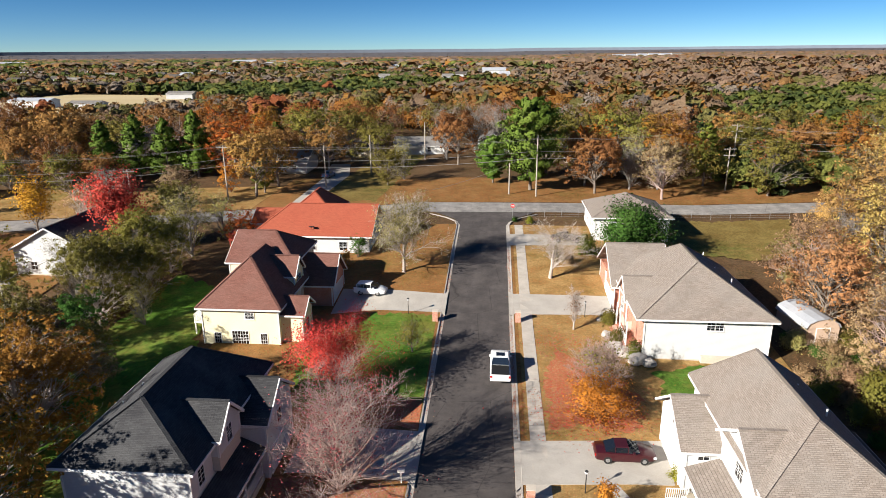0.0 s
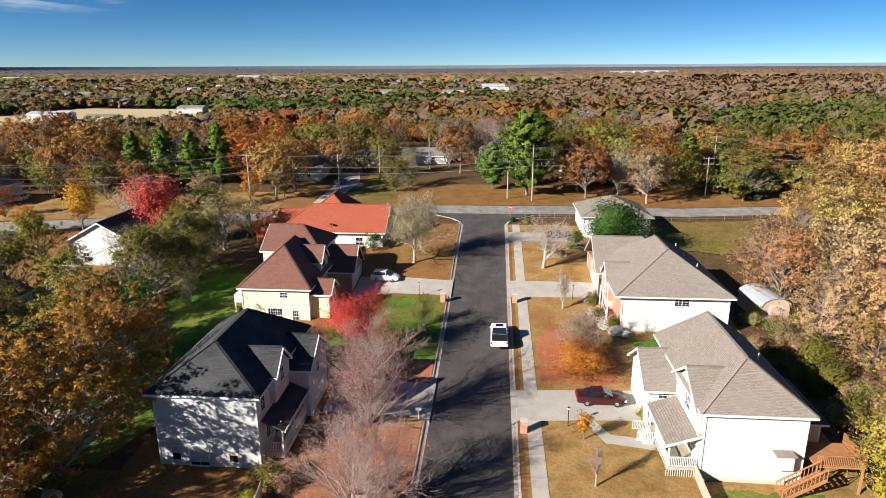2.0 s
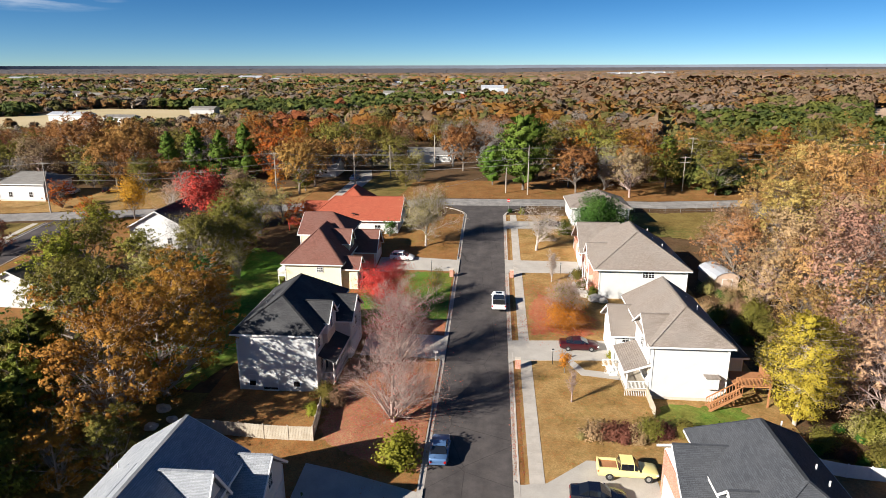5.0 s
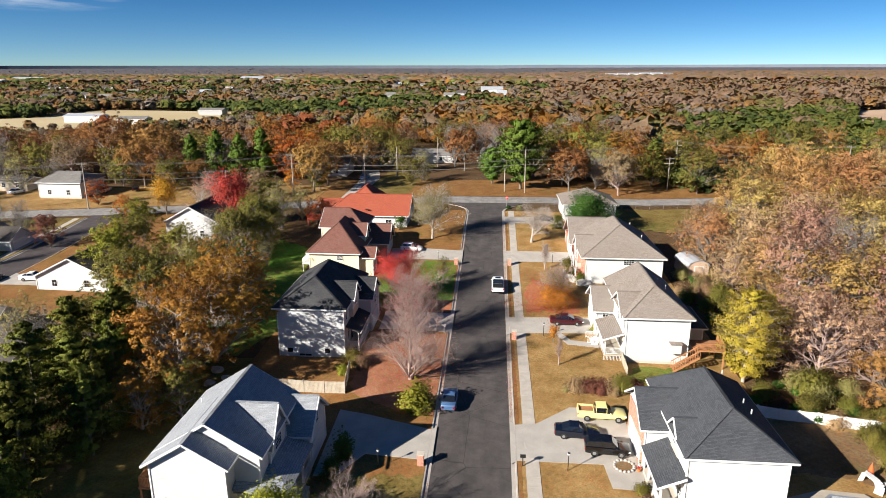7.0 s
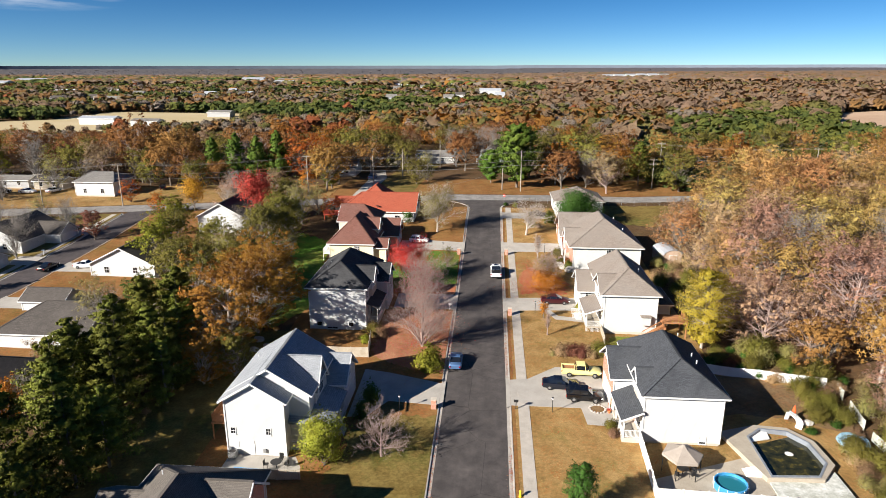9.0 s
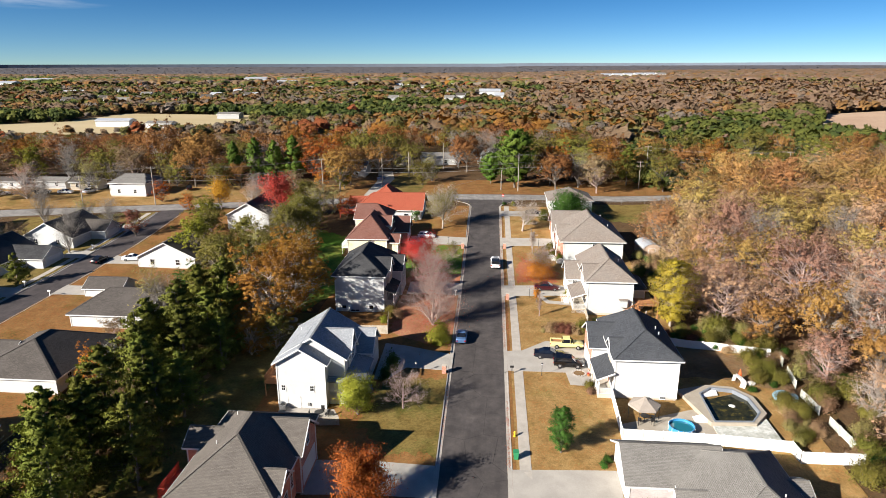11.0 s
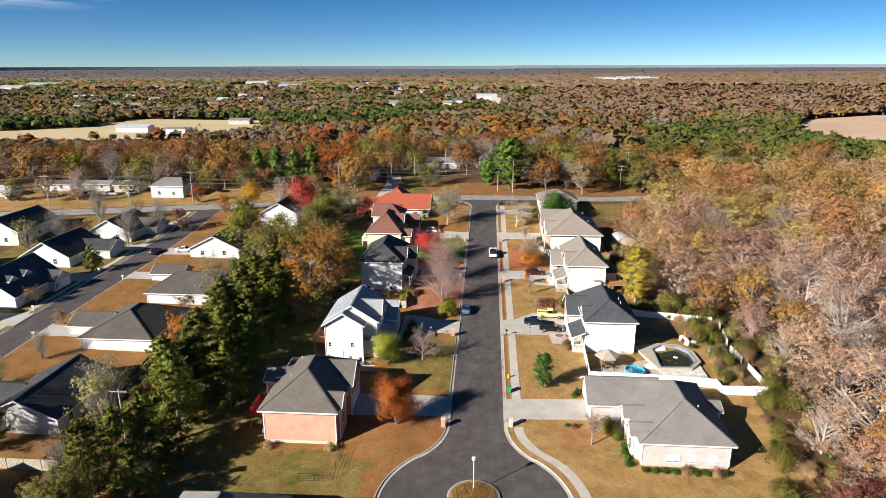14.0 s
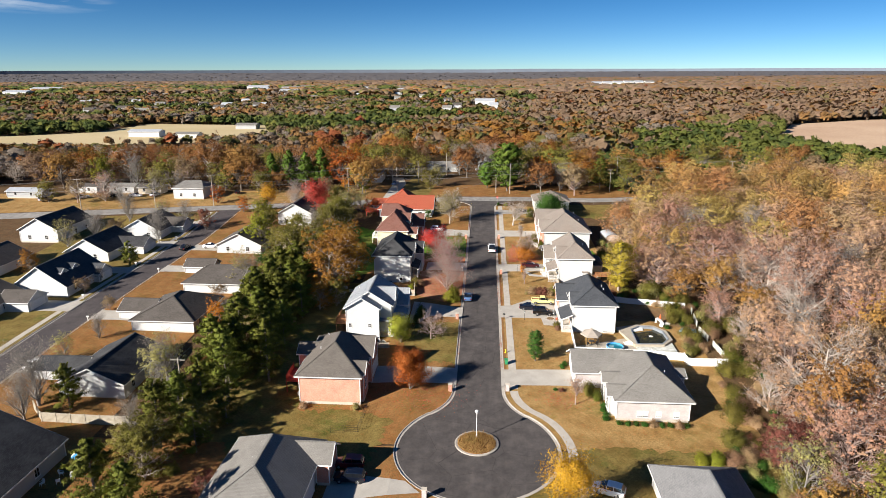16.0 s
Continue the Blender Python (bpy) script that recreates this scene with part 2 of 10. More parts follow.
def asphalt(name, c):
    """Worn asphalt: wheel tracks of coarse tone, fine stone, some long cracks."""
    n = Nodes(name)
    p = n.where()
    st = n.add("ShaderNodeMapping")
    st.inputs["Scale"].default_value = (1.0, 0.12, 1.0)
    n.link(p, st.inputs["Vector"])
    lane = n.noise(st.outputs[0], 0.7, 4, 0.6)
    big = n.noise(p, 0.25, 4, 0.6)
    fine = n.noise(p, 30, 3, 0.7)
    f = n.math('ADD', n.math('MULTIPLY', lane, 0.5), n.math('MULTIPLY', big, 0.5))
    col = n.ramp(f, [(0.3, tuple(v * 0.78 for v in c)), (0.5, c), (0.72, tuple(v * 1.32 for v in c))])
    grit = n.ramp(fine, [(0.3, (0.8, 0.8, 0.8)), (0.7, (1.2, 1.2, 1.2))])
    worn = n.ramp(n.noise(p, 0.55, 5, 0.68), [(0.36, (0.80, 0.80, 0.81)), (0.5, (1, 1, 1)), (0.68, (1.26, 1.25, 1.22))])
    col = n.mix(1.0, col, worn, 'MULTIPLY')
    v = n.add("ShaderNodeTexVoronoi", Scale=0.16)
    v.feature = 'DISTANCE_TO_EDGE'
    warp = n.add("ShaderNodeMapping")
    n.link(n.mix(0.12, p, n.noise(p, 0.8, 4)), warp.inputs["Vector"])
    n.link(warp.outputs[0], v.inputs["Vector"])
    crack = n.ramp(v.outputs["Distance"], [(0.0, (0.55, 0.55, 0.55)), (0.006, (1, 1, 1))])
    col = n.mix(1.0, n.mix(1.0, col, grit, 'MULTIPLY'), crack, 'MULTIPLY')
    n.bump(fine, 0.3, 0.01)
    return n.done(col, 0.85, 0, 0.3)


def glassy(name, c, rough=0.06):
    n = Nodes(name)
    n.b.inputs["Coat Weight"].default_value = 0.4
    return n.done(c, rough, 0, 0.7)


def paint(name, c, rough=0.28, metal=0.25):
    n = Nodes(name)
    n.b.inputs["Coat Weight"].default_value = 0.3
    n.b.inputs["Coat Roughness"].default_value = 0.06
    dust = n.noise(n.where(True), 3.0, 4)
    col = n.mix(n.math('MULTIPLY', dust, 0.25), c, tuple(0.9 * v + 0.006 for v in c))
    return n.done(col, rough, metal, 0.5)


M = {
    "asphalt": asphalt("asphalt", (0.072, 0.063, 0.060)),
    "asphalt_west": asphalt("asphalt_west", (0.066, 0.056, 0.056)),
    "asphalt_old": asphalt("asphalt_old", (0.24, 0.225, 0.21)),
    "concrete": mixed("concrete", (0.33, 0.305, 0.27), (0.44, 0.405, 0.36), 0.5, 9, 0.9, 0.2),
    "patio_tan": mixed("patio_tan", (0.33, 0.285, 0.225), (0.45, 0.395, 0.32), 0.6, 7, 0.9, 0.25),
    "terracotta": mixed("terracotta", (0.48, 0.15, 0.05), (0.58, 0.20, 0.07), 2.0, 12, 0.7, 0.1),
    "kerb": mixed("kerb", (0.30, 0.265, 0.235), (0.46, 0.42, 0.37), 0.6, 7, 0.9, 0.2),
    "slab": mixed("slab", (0.36, 0.325, 0.28), (0.48, 0.43, 0.375), 0.9, 9, 0.9, 0.2),
    "patio": mixed("patio", (0.34, 0.20, 0.16), (0.45, 0.30, 0.25), 1.2, 9, 0.9, 0.2),
    "yard_earth": grass("yard_earth", (0.20, 0.135, 0.075), (0.11, 0.105, 0.04), (0.26, 0.12, 0.05), 0.3, 0.5),
    "wood_floor": grass("wood_floor", (0.10, 0.065, 0.036), (0.055, 0.055, 0.022), (0.17, 0.085, 0.038), 0.3, 0.55),
    "lawn_dry": grass("lawn_dry", (0.321, 0.206, 0.082), (0.163, 0.150, 0.043), (0.342, 0.130, 0.043), 0.33, 0.42),
    "lawn_leafy": grass("lawn_leafy", (0.237, 0.131, 0.050), (0.120, 0.109, 0.028), (0.309, 0.112, 0.037), 0.35, 0.62),
    "lawn_green": grass("lawn_green", (0.17, 0.18, 0.04), (0.075, 0.17, 0.022), (0.42, 0.12, 0.05), 0.75, 0.05),
    "lawn_mid": grass("lawn_mid", (0.186, 0.138, 0.045), (0.089, 0.107, 0.024), (0.248, 0.110, 0.034), 0.4, 0.2),
    "litter_red": grass("litter_red", (0.36, 0.17, 0.085), (0.24, 0.15, 0.06), (0.45, 0.115, 0.06), 0.3, 0.98),
    "litter_pink": grass("litter_pink", (0.33, 0.19, 0.10), (0.22, 0.13, 0.06), (0.37, 0.12, 0.085), 0.3, 1.2),
    "field": mixed("field", (0.40, 0.26, 0.17), (0.52, 0.37, 0.25), 0.02, 0.6, 0.95, 0.2),
    "field_pale": mixed("field_pale", (0.42, 0.33, 0.17), (0.50, 0.40, 0.24), 0.02, 0.6, 0.95, 0.2),
    "white": siding("white_siding", (0.57, 0.575, 0.57)),
    "white_warm": siding("pale_siding", (0.60, 0.56, 0.53)),
    "yellow": siding("cream_siding", (0.80, 0.74, 0.49)),
    "tan_wall": siding("tan_siding", (0.50, 0.43, 0.33)),
    "grey_wall": siding("grey_siding", (0.40, 0.41, 0.42)),
    "brick": brickwork("brick_red", (0.46, 0.17, 0.11), (0.56, 0.24, 0.16), (0.5, 0.36, 0.29)),
    "brick_salmon": brickwork("brick_salmon", (0.58, 0.245, 0.165), (0.66, 0.31, 0.215), (0.60, 0.36, 0.28)),
    "brick_pink": brickwork("brick_pink", (0.47, 0.41, 0.40), (0.54, 0.48, 0.465), (0.52, 0.49, 0.475)),
    "footing": mixed("footing", (0.46, 0.40, 0.33), (0.56, 0.50, 0.42), 0.7, 6, 0.9, 0.2),
    "trim": plain("white_trim", (0.68, 0.675, 0.66), 0.45),
    "deck": mixed("deck_wood", (0.30, 0.13, 0.055), (0.42, 0.20, 0.09), 1.5, 12, 0.75, 0.3),
    "fence_wood": mixed("weathered_wood", (0.34, 0.29, 0.22), (0.47, 0.42, 0.34), 1.2, 9, 0.9, 0.3),
    "redwood": mixed("red_stained_wood", (0.34, 0.04, 0.03), (0.45, 0.08, 0.05), 1.5, 9, 0.7, 0.2),
    # blue-grey that stands in for the haze over the horizon ridge
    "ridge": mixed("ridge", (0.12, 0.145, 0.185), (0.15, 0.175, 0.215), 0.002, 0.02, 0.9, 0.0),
    "vinyl_old": mixed("vinyl_old", (0.30, 0.31, 0.25), (0.74, 0.74, 0.70), 0.9, 3.0, 0.6, 0.1),
    "vinyl": mixed("vinyl", (0.72, 0.72, 0.70), (0.84, 0.83, 0.80), 0.8, 6, 0.45, 0.05),
    "glass": glassy("window_glass", (0.012, 0.014, 0.018)),
    "glass_car": glassy("car_glass", (0.010, 0.012, 0.016), 0.04),
    "blind": plain("blind", (0.55, 0.56, 0.55), 0.6),
    "dark": plain("dark_metal", (0.025, 0.024, 0.024), 0.5, 0.3),
    "grey_metal": plain("grey_metal", (0.35, 0.35, 0.35), 0.45, 0.6),
    "pole_wood": mixed("pole_wood", (0.27, 0.23, 0.19), (0.40, 0.36, 0.31), 0.8, 9, 0.9, 0.2, local=True),
    "wire": plain("wire", (0.26, 0.25, 0.24), 0.5, 0.2),
    "tyre": plain("tyre", (0.018, 0.018, 0.018), 0.85),
    "rim": plain("rim", (0.42, 0.42, 0.43), 0.3, 0.8),
    "lamp_red": plain("lamp_red", (0.35, 0.01, 0.01), 0.25),
    "lamp_clear": plain("lamp_clear", (0.65, 0.66, 0.68), 0.15),
    "shed_wall": siding("shed_siding", (0.56, 0.41, 0.31)),
    "tin": mixed("tin_roof", (0.42, 0.44, 0.47), (0.52, 0.54, 0.57), 0.7, 5, 0.5, 0.1, metal=0.3),
    "canvas": mixed("canvas", (0.30, 0.255, 0.215), (0.38, 0.33, 0.28), 1.0, 9, 0.9, 0.2),
    "pool_wall": mixed("pool_wall", (0.17, 0.19, 0.22), (0.24, 0.26, 0.29), 1.0, 6, 0.5, 0.1),
    "pool_blue": plain("pool_blue", (0.05, 0.27, 0.55), 0.35),
    "tarp": mixed("tarp", (0.20, 0.38, 0.52), (0.34, 0.50, 0.58), 1.2, 6, 0.5, 0.3),
    "rock": mixed("rock", (0.30, 0.27, 0.24), (0.50, 0.47, 0.43), 1.1, 7, 0.9, 0.5, 0.06),
    "bark": mixed("bark", (0.13, 0.105, 0.085), (0.24, 0.205, 0.17), 1.2, 9, 0.95, 0.5, 0.03, local=True),
    "bark_pale": mixed("bark_pale", (0.33, 0.275, 0.24), (0.48, 0.42, 0.37), 1.0, 8, 0.95, 0.3, 0.03, local=True),
    "bark_grey": mixed("bark_grey", (0.17, 0.15, 0.135), (0.29, 0.265, 0.24), 1.0, 8, 0.95, 0.3, 0.03, local=True),
    "bark_twig": mixed("bark_twig", (0.27, 0.19, 0.165), (0.40, 0.30, 0.265), 1.0, 8, 0.95, 0.3, 0.03, local=True),
    "roof_black": shingle("shingle_black", (0.034, 0.034, 0.037), (0.055, 0.055, 0.058), (0.10, 0.10, 0.10)),
    "roof_slate": shingle("shingle_slate", (0.050, 0.054, 0.062), (0.075, 0.08, 0.09), (0.085, 0.088, 0.095)),
    "roof_blue": shingle("shingle_blue_grey", (0.235, 0.25, 0.272), (0.33, 0.345, 0.37), (0.37, 0.385, 0.40)),
    "roof_ash": shingle("shingle_ash_grey", (0.17, 0.168, 0.17), (0.225, 0.222, 0.222), (0.25, 0.247, 0.245)),
    "roof_umber": shingle("shingle_umber", (0.115, 0.10, 0.088), (0.15, 0.132, 0.115), (0.17, 0.15, 0.13)),
    "roof_grey": shingle("shingle_grey", (0.175, 0.163, 0.148), (0.22, 0.207, 0.19), (0.25, 0.236, 0.215)),
    "roof_taupe": shingle("shingle_taupe", (0.225, 0.185, 0.155), (0.29, 0.245, 0.21), (0.25, 0.225, 0.20)),
    "roof_brown": shingle("shingle_brown", (0.165, 0.070, 0.052), (0.215, 0.10, 0.078), (0.19, 0.105, 0.085)),
    "roof_red": shingle("shingle_red", (0.33, 0.078, 0.044), (0.40, 0.10, 0.055), (0.35, 0.10, 0.055)),
    "roof_dark": shingle("shingle_dark", (0.075, 0.065, 0.058), (0.11, 0.096, 0.085), (0.12, 0.105, 0.095)),
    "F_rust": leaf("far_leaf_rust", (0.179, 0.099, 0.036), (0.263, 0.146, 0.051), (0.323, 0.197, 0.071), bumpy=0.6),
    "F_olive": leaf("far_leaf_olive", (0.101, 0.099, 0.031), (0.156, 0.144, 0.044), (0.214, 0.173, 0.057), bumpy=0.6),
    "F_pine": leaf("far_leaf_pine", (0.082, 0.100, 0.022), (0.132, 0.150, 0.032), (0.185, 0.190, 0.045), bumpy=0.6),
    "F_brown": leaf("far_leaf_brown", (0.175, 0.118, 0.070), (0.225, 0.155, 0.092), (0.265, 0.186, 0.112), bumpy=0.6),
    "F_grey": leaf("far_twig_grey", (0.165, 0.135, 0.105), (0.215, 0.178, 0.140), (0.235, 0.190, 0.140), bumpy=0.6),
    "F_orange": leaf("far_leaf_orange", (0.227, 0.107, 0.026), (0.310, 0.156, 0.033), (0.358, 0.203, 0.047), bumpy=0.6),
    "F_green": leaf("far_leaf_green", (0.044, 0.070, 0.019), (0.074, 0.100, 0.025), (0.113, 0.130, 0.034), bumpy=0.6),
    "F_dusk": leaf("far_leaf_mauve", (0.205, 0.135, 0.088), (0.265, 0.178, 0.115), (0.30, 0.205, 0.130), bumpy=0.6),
    # distance haze painted into the leaf colour of the farthest woods
    "F_haze": leaf("far_woods_hazed", (0.105, 0.098, 0.10), (0.135, 0.125, 0.125), (0.165, 0.145, 0.135), bumpy=0.6),
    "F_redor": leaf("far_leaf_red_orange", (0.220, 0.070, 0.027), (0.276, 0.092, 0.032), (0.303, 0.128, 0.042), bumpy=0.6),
    "L_rust": leaf("leaf_rust", (0.22, 0.125, 0.045), (0.31, 0.18, 0.06), (0.38, 0.245, 0.09)),
    "L_tan": leaf("leaf_tan", (0.370, 0.213, 0.090), (0.482, 0.291, 0.123), (0.538, 0.358, 0.157)),
    "L_amber": leaf("leaf_amber", (0.407, 0.215, 0.079), (0.506, 0.281, 0.108), (0.561, 0.341, 0.132)),
    "L_straw": leaf("leaf_straw_olive", (0.308, 0.204, 0.068), (0.407, 0.275, 0.094), (0.484, 0.341, 0.121)),
    "L_russet": leaf("leaf_russet", (0.22, 0.105, 0.035), (0.31, 0.155, 0.05), (0.37, 0.215, 0.075)),
    "L_umber": leaf("leaf_umber", (0.19, 0.125, 0.07), (0.255, 0.175, 0.10), (0.31, 0.215, 0.13)),
    "L_orange": leaf("leaf_orange", (0.25, 0.115, 0.022), (0.34, 0.165, 0.03), (0.40, 0.225, 0.045)),
    "L_redor": leaf("leaf_red_orange", (0.35, 0.105, 0.02), (0.45, 0.145, 0.025), (0.48, 0.20, 0.035)),
    "L_red": leaf("leaf_red", (0.46, 0.035, 0.03), (0.56, 0.065, 0.05), (0.54, 0.13, 0.10)),
    "L_pink": leaf("leaf_pink", (0.36, 0.085, 0.075), (0.44, 0.13, 0.115), (0.40, 0.075, 0.06)),
    "L_yellow": leaf("leaf_yellow", (0.30, 0.25, 0.025), (0.43, 0.34, 0.04), (0.52, 0.40, 0.06)),
    "L_gold": leaf("leaf_gold", (0.48, 0.26, 0.02), (0.58, 0.34, 0.03), (0.42, 0.22, 0.03)),
    "L_olive": leaf("leaf_olive", (0.12, 0.12, 0.026), (0.19, 0.172, 0.036), (0.26, 0.21, 0.05)),
    "L_pale": leaf("leaf_pale_olive", (0.26, 0.24, 0.08), (0.34, 0.30, 0.11), (0.30, 0.24, 0.10)),
    "L_green": leaf("leaf_green", (0.030, 0.085, 0.014), (0.055, 0.125, 0.02), (0.085, 0.155, 0.03)),
    "L_lime": leaf("leaf_yellow_green", (0.16, 0.19, 0.02), (0.24, 0.25, 0.03), (0.30, 0.27, 0.035)),
    "L_cedar": leaf("leaf_cedar", (0.085, 0.100, 0.016), (0.135, 0.150, 0.024), (0.20, 0.195, 0.034), 0.2),
    "L_wine": leaf("leaf_wine", (0.15, 0.055, 0.04), (0.21, 0.08, 0.055), (0.25, 0.115, 0.075)),
    "L_pine": leaf("leaf_pine", (0.075, 0.135, 0.020), (0.12, 0.19, 0.028), (0.17, 0.23, 0.04), 0.2),
    "L_brown": leaf("leaf_brown", (0.268, 0.165, 0.093), (0.359, 0.228, 0.131), (0.427, 0.285, 0.171)),
    "L_dusk": leaf("leaf_mauve_brown", (0.331, 0.188, 0.123), (0.433, 0.257, 0.171), (0.479, 0.296, 0.188)),
    "L_grey": leaf("leaf_grey_twig", (0.25, 0.215, 0.175), (0.35, 0.305, 0.255), (0.34, 0.28, 0.19)),
}

# ---- shapes ----
GY = [(-6000, -2.8), (-60, -2.8), (-30, -2.5), (0, -1.0), (25, -0.1), (50, 0.5), (75, 1.9), (95, 3.8), (120, 5.0), (200, 6.0),
      (700, 7.0), (1500, 9.0), (3000, 13.0), (4700, 17.0), (6000, 18.0)]
GX = [(-6000, 3.0), (-600, 0.0), (-80, 0.0), (-62, -0.4), (-20, -0.5), (-12, 0.0), (14, 0.0), (40, -0.4), (90, 1.0), (300, 5.0), (6000, 20.0)]


def ground_z(x, y):
    """The height of the land."""
    return float(np.interp(y, [a for a, _ in GY], [b for _, b in GY]) + np.interp(x, [a for a, _ in GX], [b for _, b in GX]))


LAWN = 0.12                      # lawns stand this much over the street's level


def lawn_z(x, y):
    return ground_z(x, y) + LAWN


class Shape:
    """Collects the faces of one mesh."""
    def __init__(self):
        self.v, self.f, self.mi = [], [], []

    def face(self, *pts, mi=0):
        k = len(self.v)
        self.v += [tuple(p) for p in pts]
        self.f.append(tuple(range(k, k + len(pts))))
        self.mi.append(mi)

    def box(self, x0, x1, y0, y1, z0, z1):
        k = len(self.v)
        self.v += [(x, y, z) for z in (z0, z1) for x, y in ((x0, y0), (x1, y0), (x1, y1), (x0, y1))]
        for q in ((3, 2, 1, 0), (4, 5, 6, 7), (0, 1, 5, 4), (1, 2, 6, 5), (2, 3, 7, 6), (3, 0, 4, 7)):
            self.f.append(tuple(k + i for i in q))
            self.mi.append(0)
        return self

    def slab(self, outline, z0, z1):
        """An upright prism over an outline given counter-clockwise."""
        n, k = len(outline), len(self.v)
        self.v += [(*p, z0) for p in outline] + [(*p, z1) for p in outline]
        self.f += [tuple(k + i for i in reversed(range(n))), tuple(k + n + i for i in range(n))]
        self.f += [(k + i, k + (i + 1) % n, k + n + (i + 1) % n, k + n + i) for i in range(n)]
        self.mi += [0] * (n + 2)
        return self

    def rod(self, a, b, r0, r1=None, n=8):
        """A tapered rod from a to b."""
        a, b = Vector(a), Vector(b)
        r1 = r0 if r1 is None else r1
        d = (b - a).normalized()
        u = d.orthogonal().normalized()
        w = d.cross(u)
        k = len(self.v)
        for c, r in ((a, r0), (b, r1)):
            self.v += [tuple(c + (u * math.cos(2 * math.pi * i / n) + w * math.sin(2 * math.pi * i / n)) * r) for i in range(n)]
        self.f += [(k + i, k + (i + 1) % n, k + n + (i + 1) % n, k + n + i) for i in range(n)]
        self.f += [tuple(k + i for i in reversed(range(n))), tuple(k + n + i for i in range(n))]
        self.mi += [0] * (n + 2)
        return self

    def beam(self, a, b, w, h):
        """A squared bar from a to b, w wide and h high."""
        a, b = Vector(a), Vector(b)
        d = (b - a).normalized()
        s = d.cross(Vector((0, 0, 1)))
        s = Vector((1, 0, 0)) if s.length < 1e-4 else s.normalized()
        t = s.cross(d)
        k = len(self.v)
        for c in (a, b):
            self.v += [tuple(c + s * i * w / 2 + t * j * h / 2) for i, j in ((-1, -1), (1, -1), (1, 1), (-1, 1))]
        for q in ((0, 1, 2, 3), (7, 6, 5, 4), (0, 4, 5, 1), (1, 5, 6, 2), (2, 6, 7, 3), (3, 7, 4, 0)):
            self.f.append(tuple(k + i for i in q))
            self.mi.append(0)
        return self

    def lathe(self, rings, n=16, at=(0, 0, 0)):
        """Rings of (radius, z) about an upright axis."""
        k = len(self.v)
        for r, z in rings:
            self.v += [(at[0] + r * math.cos(2 * math.pi * i / n), at[1] + r * math.sin(2 * math.pi * i / n), at[2] + z) for i in range(n)]
        for j in range(len(rings) - 1):
            self.f += [(k + j * n + i, k + j * n + (i + 1) % n, k + (j + 1) * n + (i + 1) % n, k + (j + 1) * n + i) for i in range(n)]
            self.mi += [0] * n
        self.f += [tuple(k + i for i in reversed(range(n))), tuple(k + (len(rings) - 1) * n + i for i in range(n))]
        self.mi += [0, 0]
        return self

    def mesh(self, name, mats, smooth=False):
        me = bpy.data.meshes.new(name)
        me.from_pydata(self.v, [], self.f)
        for m in (mats if isinstance(mats, (list, tuple)) else [mats]):
            me.materials.append(m)
        if any(self.mi):
            me.polygons.foreach_set("material_index", self.mi)
        if smooth:
            me.polygons.foreach_set("use_smooth", [True] * len(me.polygons))
        me.update()
        return me


def part(name, shape, material, parent, label="", smooth=False):
    """One mesh under a thing or under a part."""
    ob = new(name, shape if isinstance(shape, bpy.types.Mesh) else shape.mesh(name, material, smooth))
    ob.parent = parent
    return tagged(ob, label)


def thing(name, at, label, category, group="", turn=0.0, kind=""):
    """An Empty at the base of a thing."""
    ob = new(name)
    ob.empty_display_size = 0.3
    ob.matrix_basis = pose(*at, 0, 0, turn)
    return tagged(ob, label, category, group, kind)


def fixed(name, shape, material, label="", category="", kind="structure", group="", smooth=False):
    """A piece of the setting, or a thing of one mesh."""
    return tagged(new(name, shape.mesh(name, material, smooth)), label, category, group, kind)


def clip(poly, axis, value, above):
    """A polygon cut along an axis at a value."""
    out = []
    for i, a in enumerate(poly):
        b = poly[(i + 1) % len(poly)]
        ia, ib = (a[axis] >= value) == above or a[axis] == value, (b[axis] >= value) == above or b[axis] == value
        if ia:
            out.append(a)
        if ia != ib:
            s = (value - a[axis]) / (b[axis] - a[axis])
            out.append(tuple(a[k] + s * (b[k] - a[k]) for k in (0, 1)))
    return out


def draped(shape, outline, lift, edge=0.0, step=None):
    """Lays a flat outline over the land, cut wherever the land bends, with an edge that hangs down."""
    ys = [v for v, _ in GY]
    xs = [v for v, _ in GX]
    strips = [outline]
    for axis, cuts in ((1, ys), (0, xs)):
        for c in cuts:
            nxt = []
            for s in strips:
                lo, hi = min(p[axis] for p in s), max(p[axis] for p in s)
                if lo < c - 1e-6 and hi > c + 1e-6:
                    nxt += [q for q in (clip(s, axis, c, False), clip(s, axis, c, True)) if len(q) > 2]
                else:
                    nxt.append(s)
            strips = nxt
    for s in strips:
        shape.face(*[(x, y, ground_z(x, y) + lift) for x, y in s])
    if edge:
        n = len(outline)
        for i in range(n):
            (x0, y0), (x1, y1) = outline[i], outline[(i + 1) % n]
            z0, z1 = ground_z(x0, y0) + lift, ground_z(x1, y1) + lift
            shape.face((x0, y0, z0 - edge), (x1, y1, z1 - edge), (x1, y1, z1), (x0, y0, z0))
    return shape


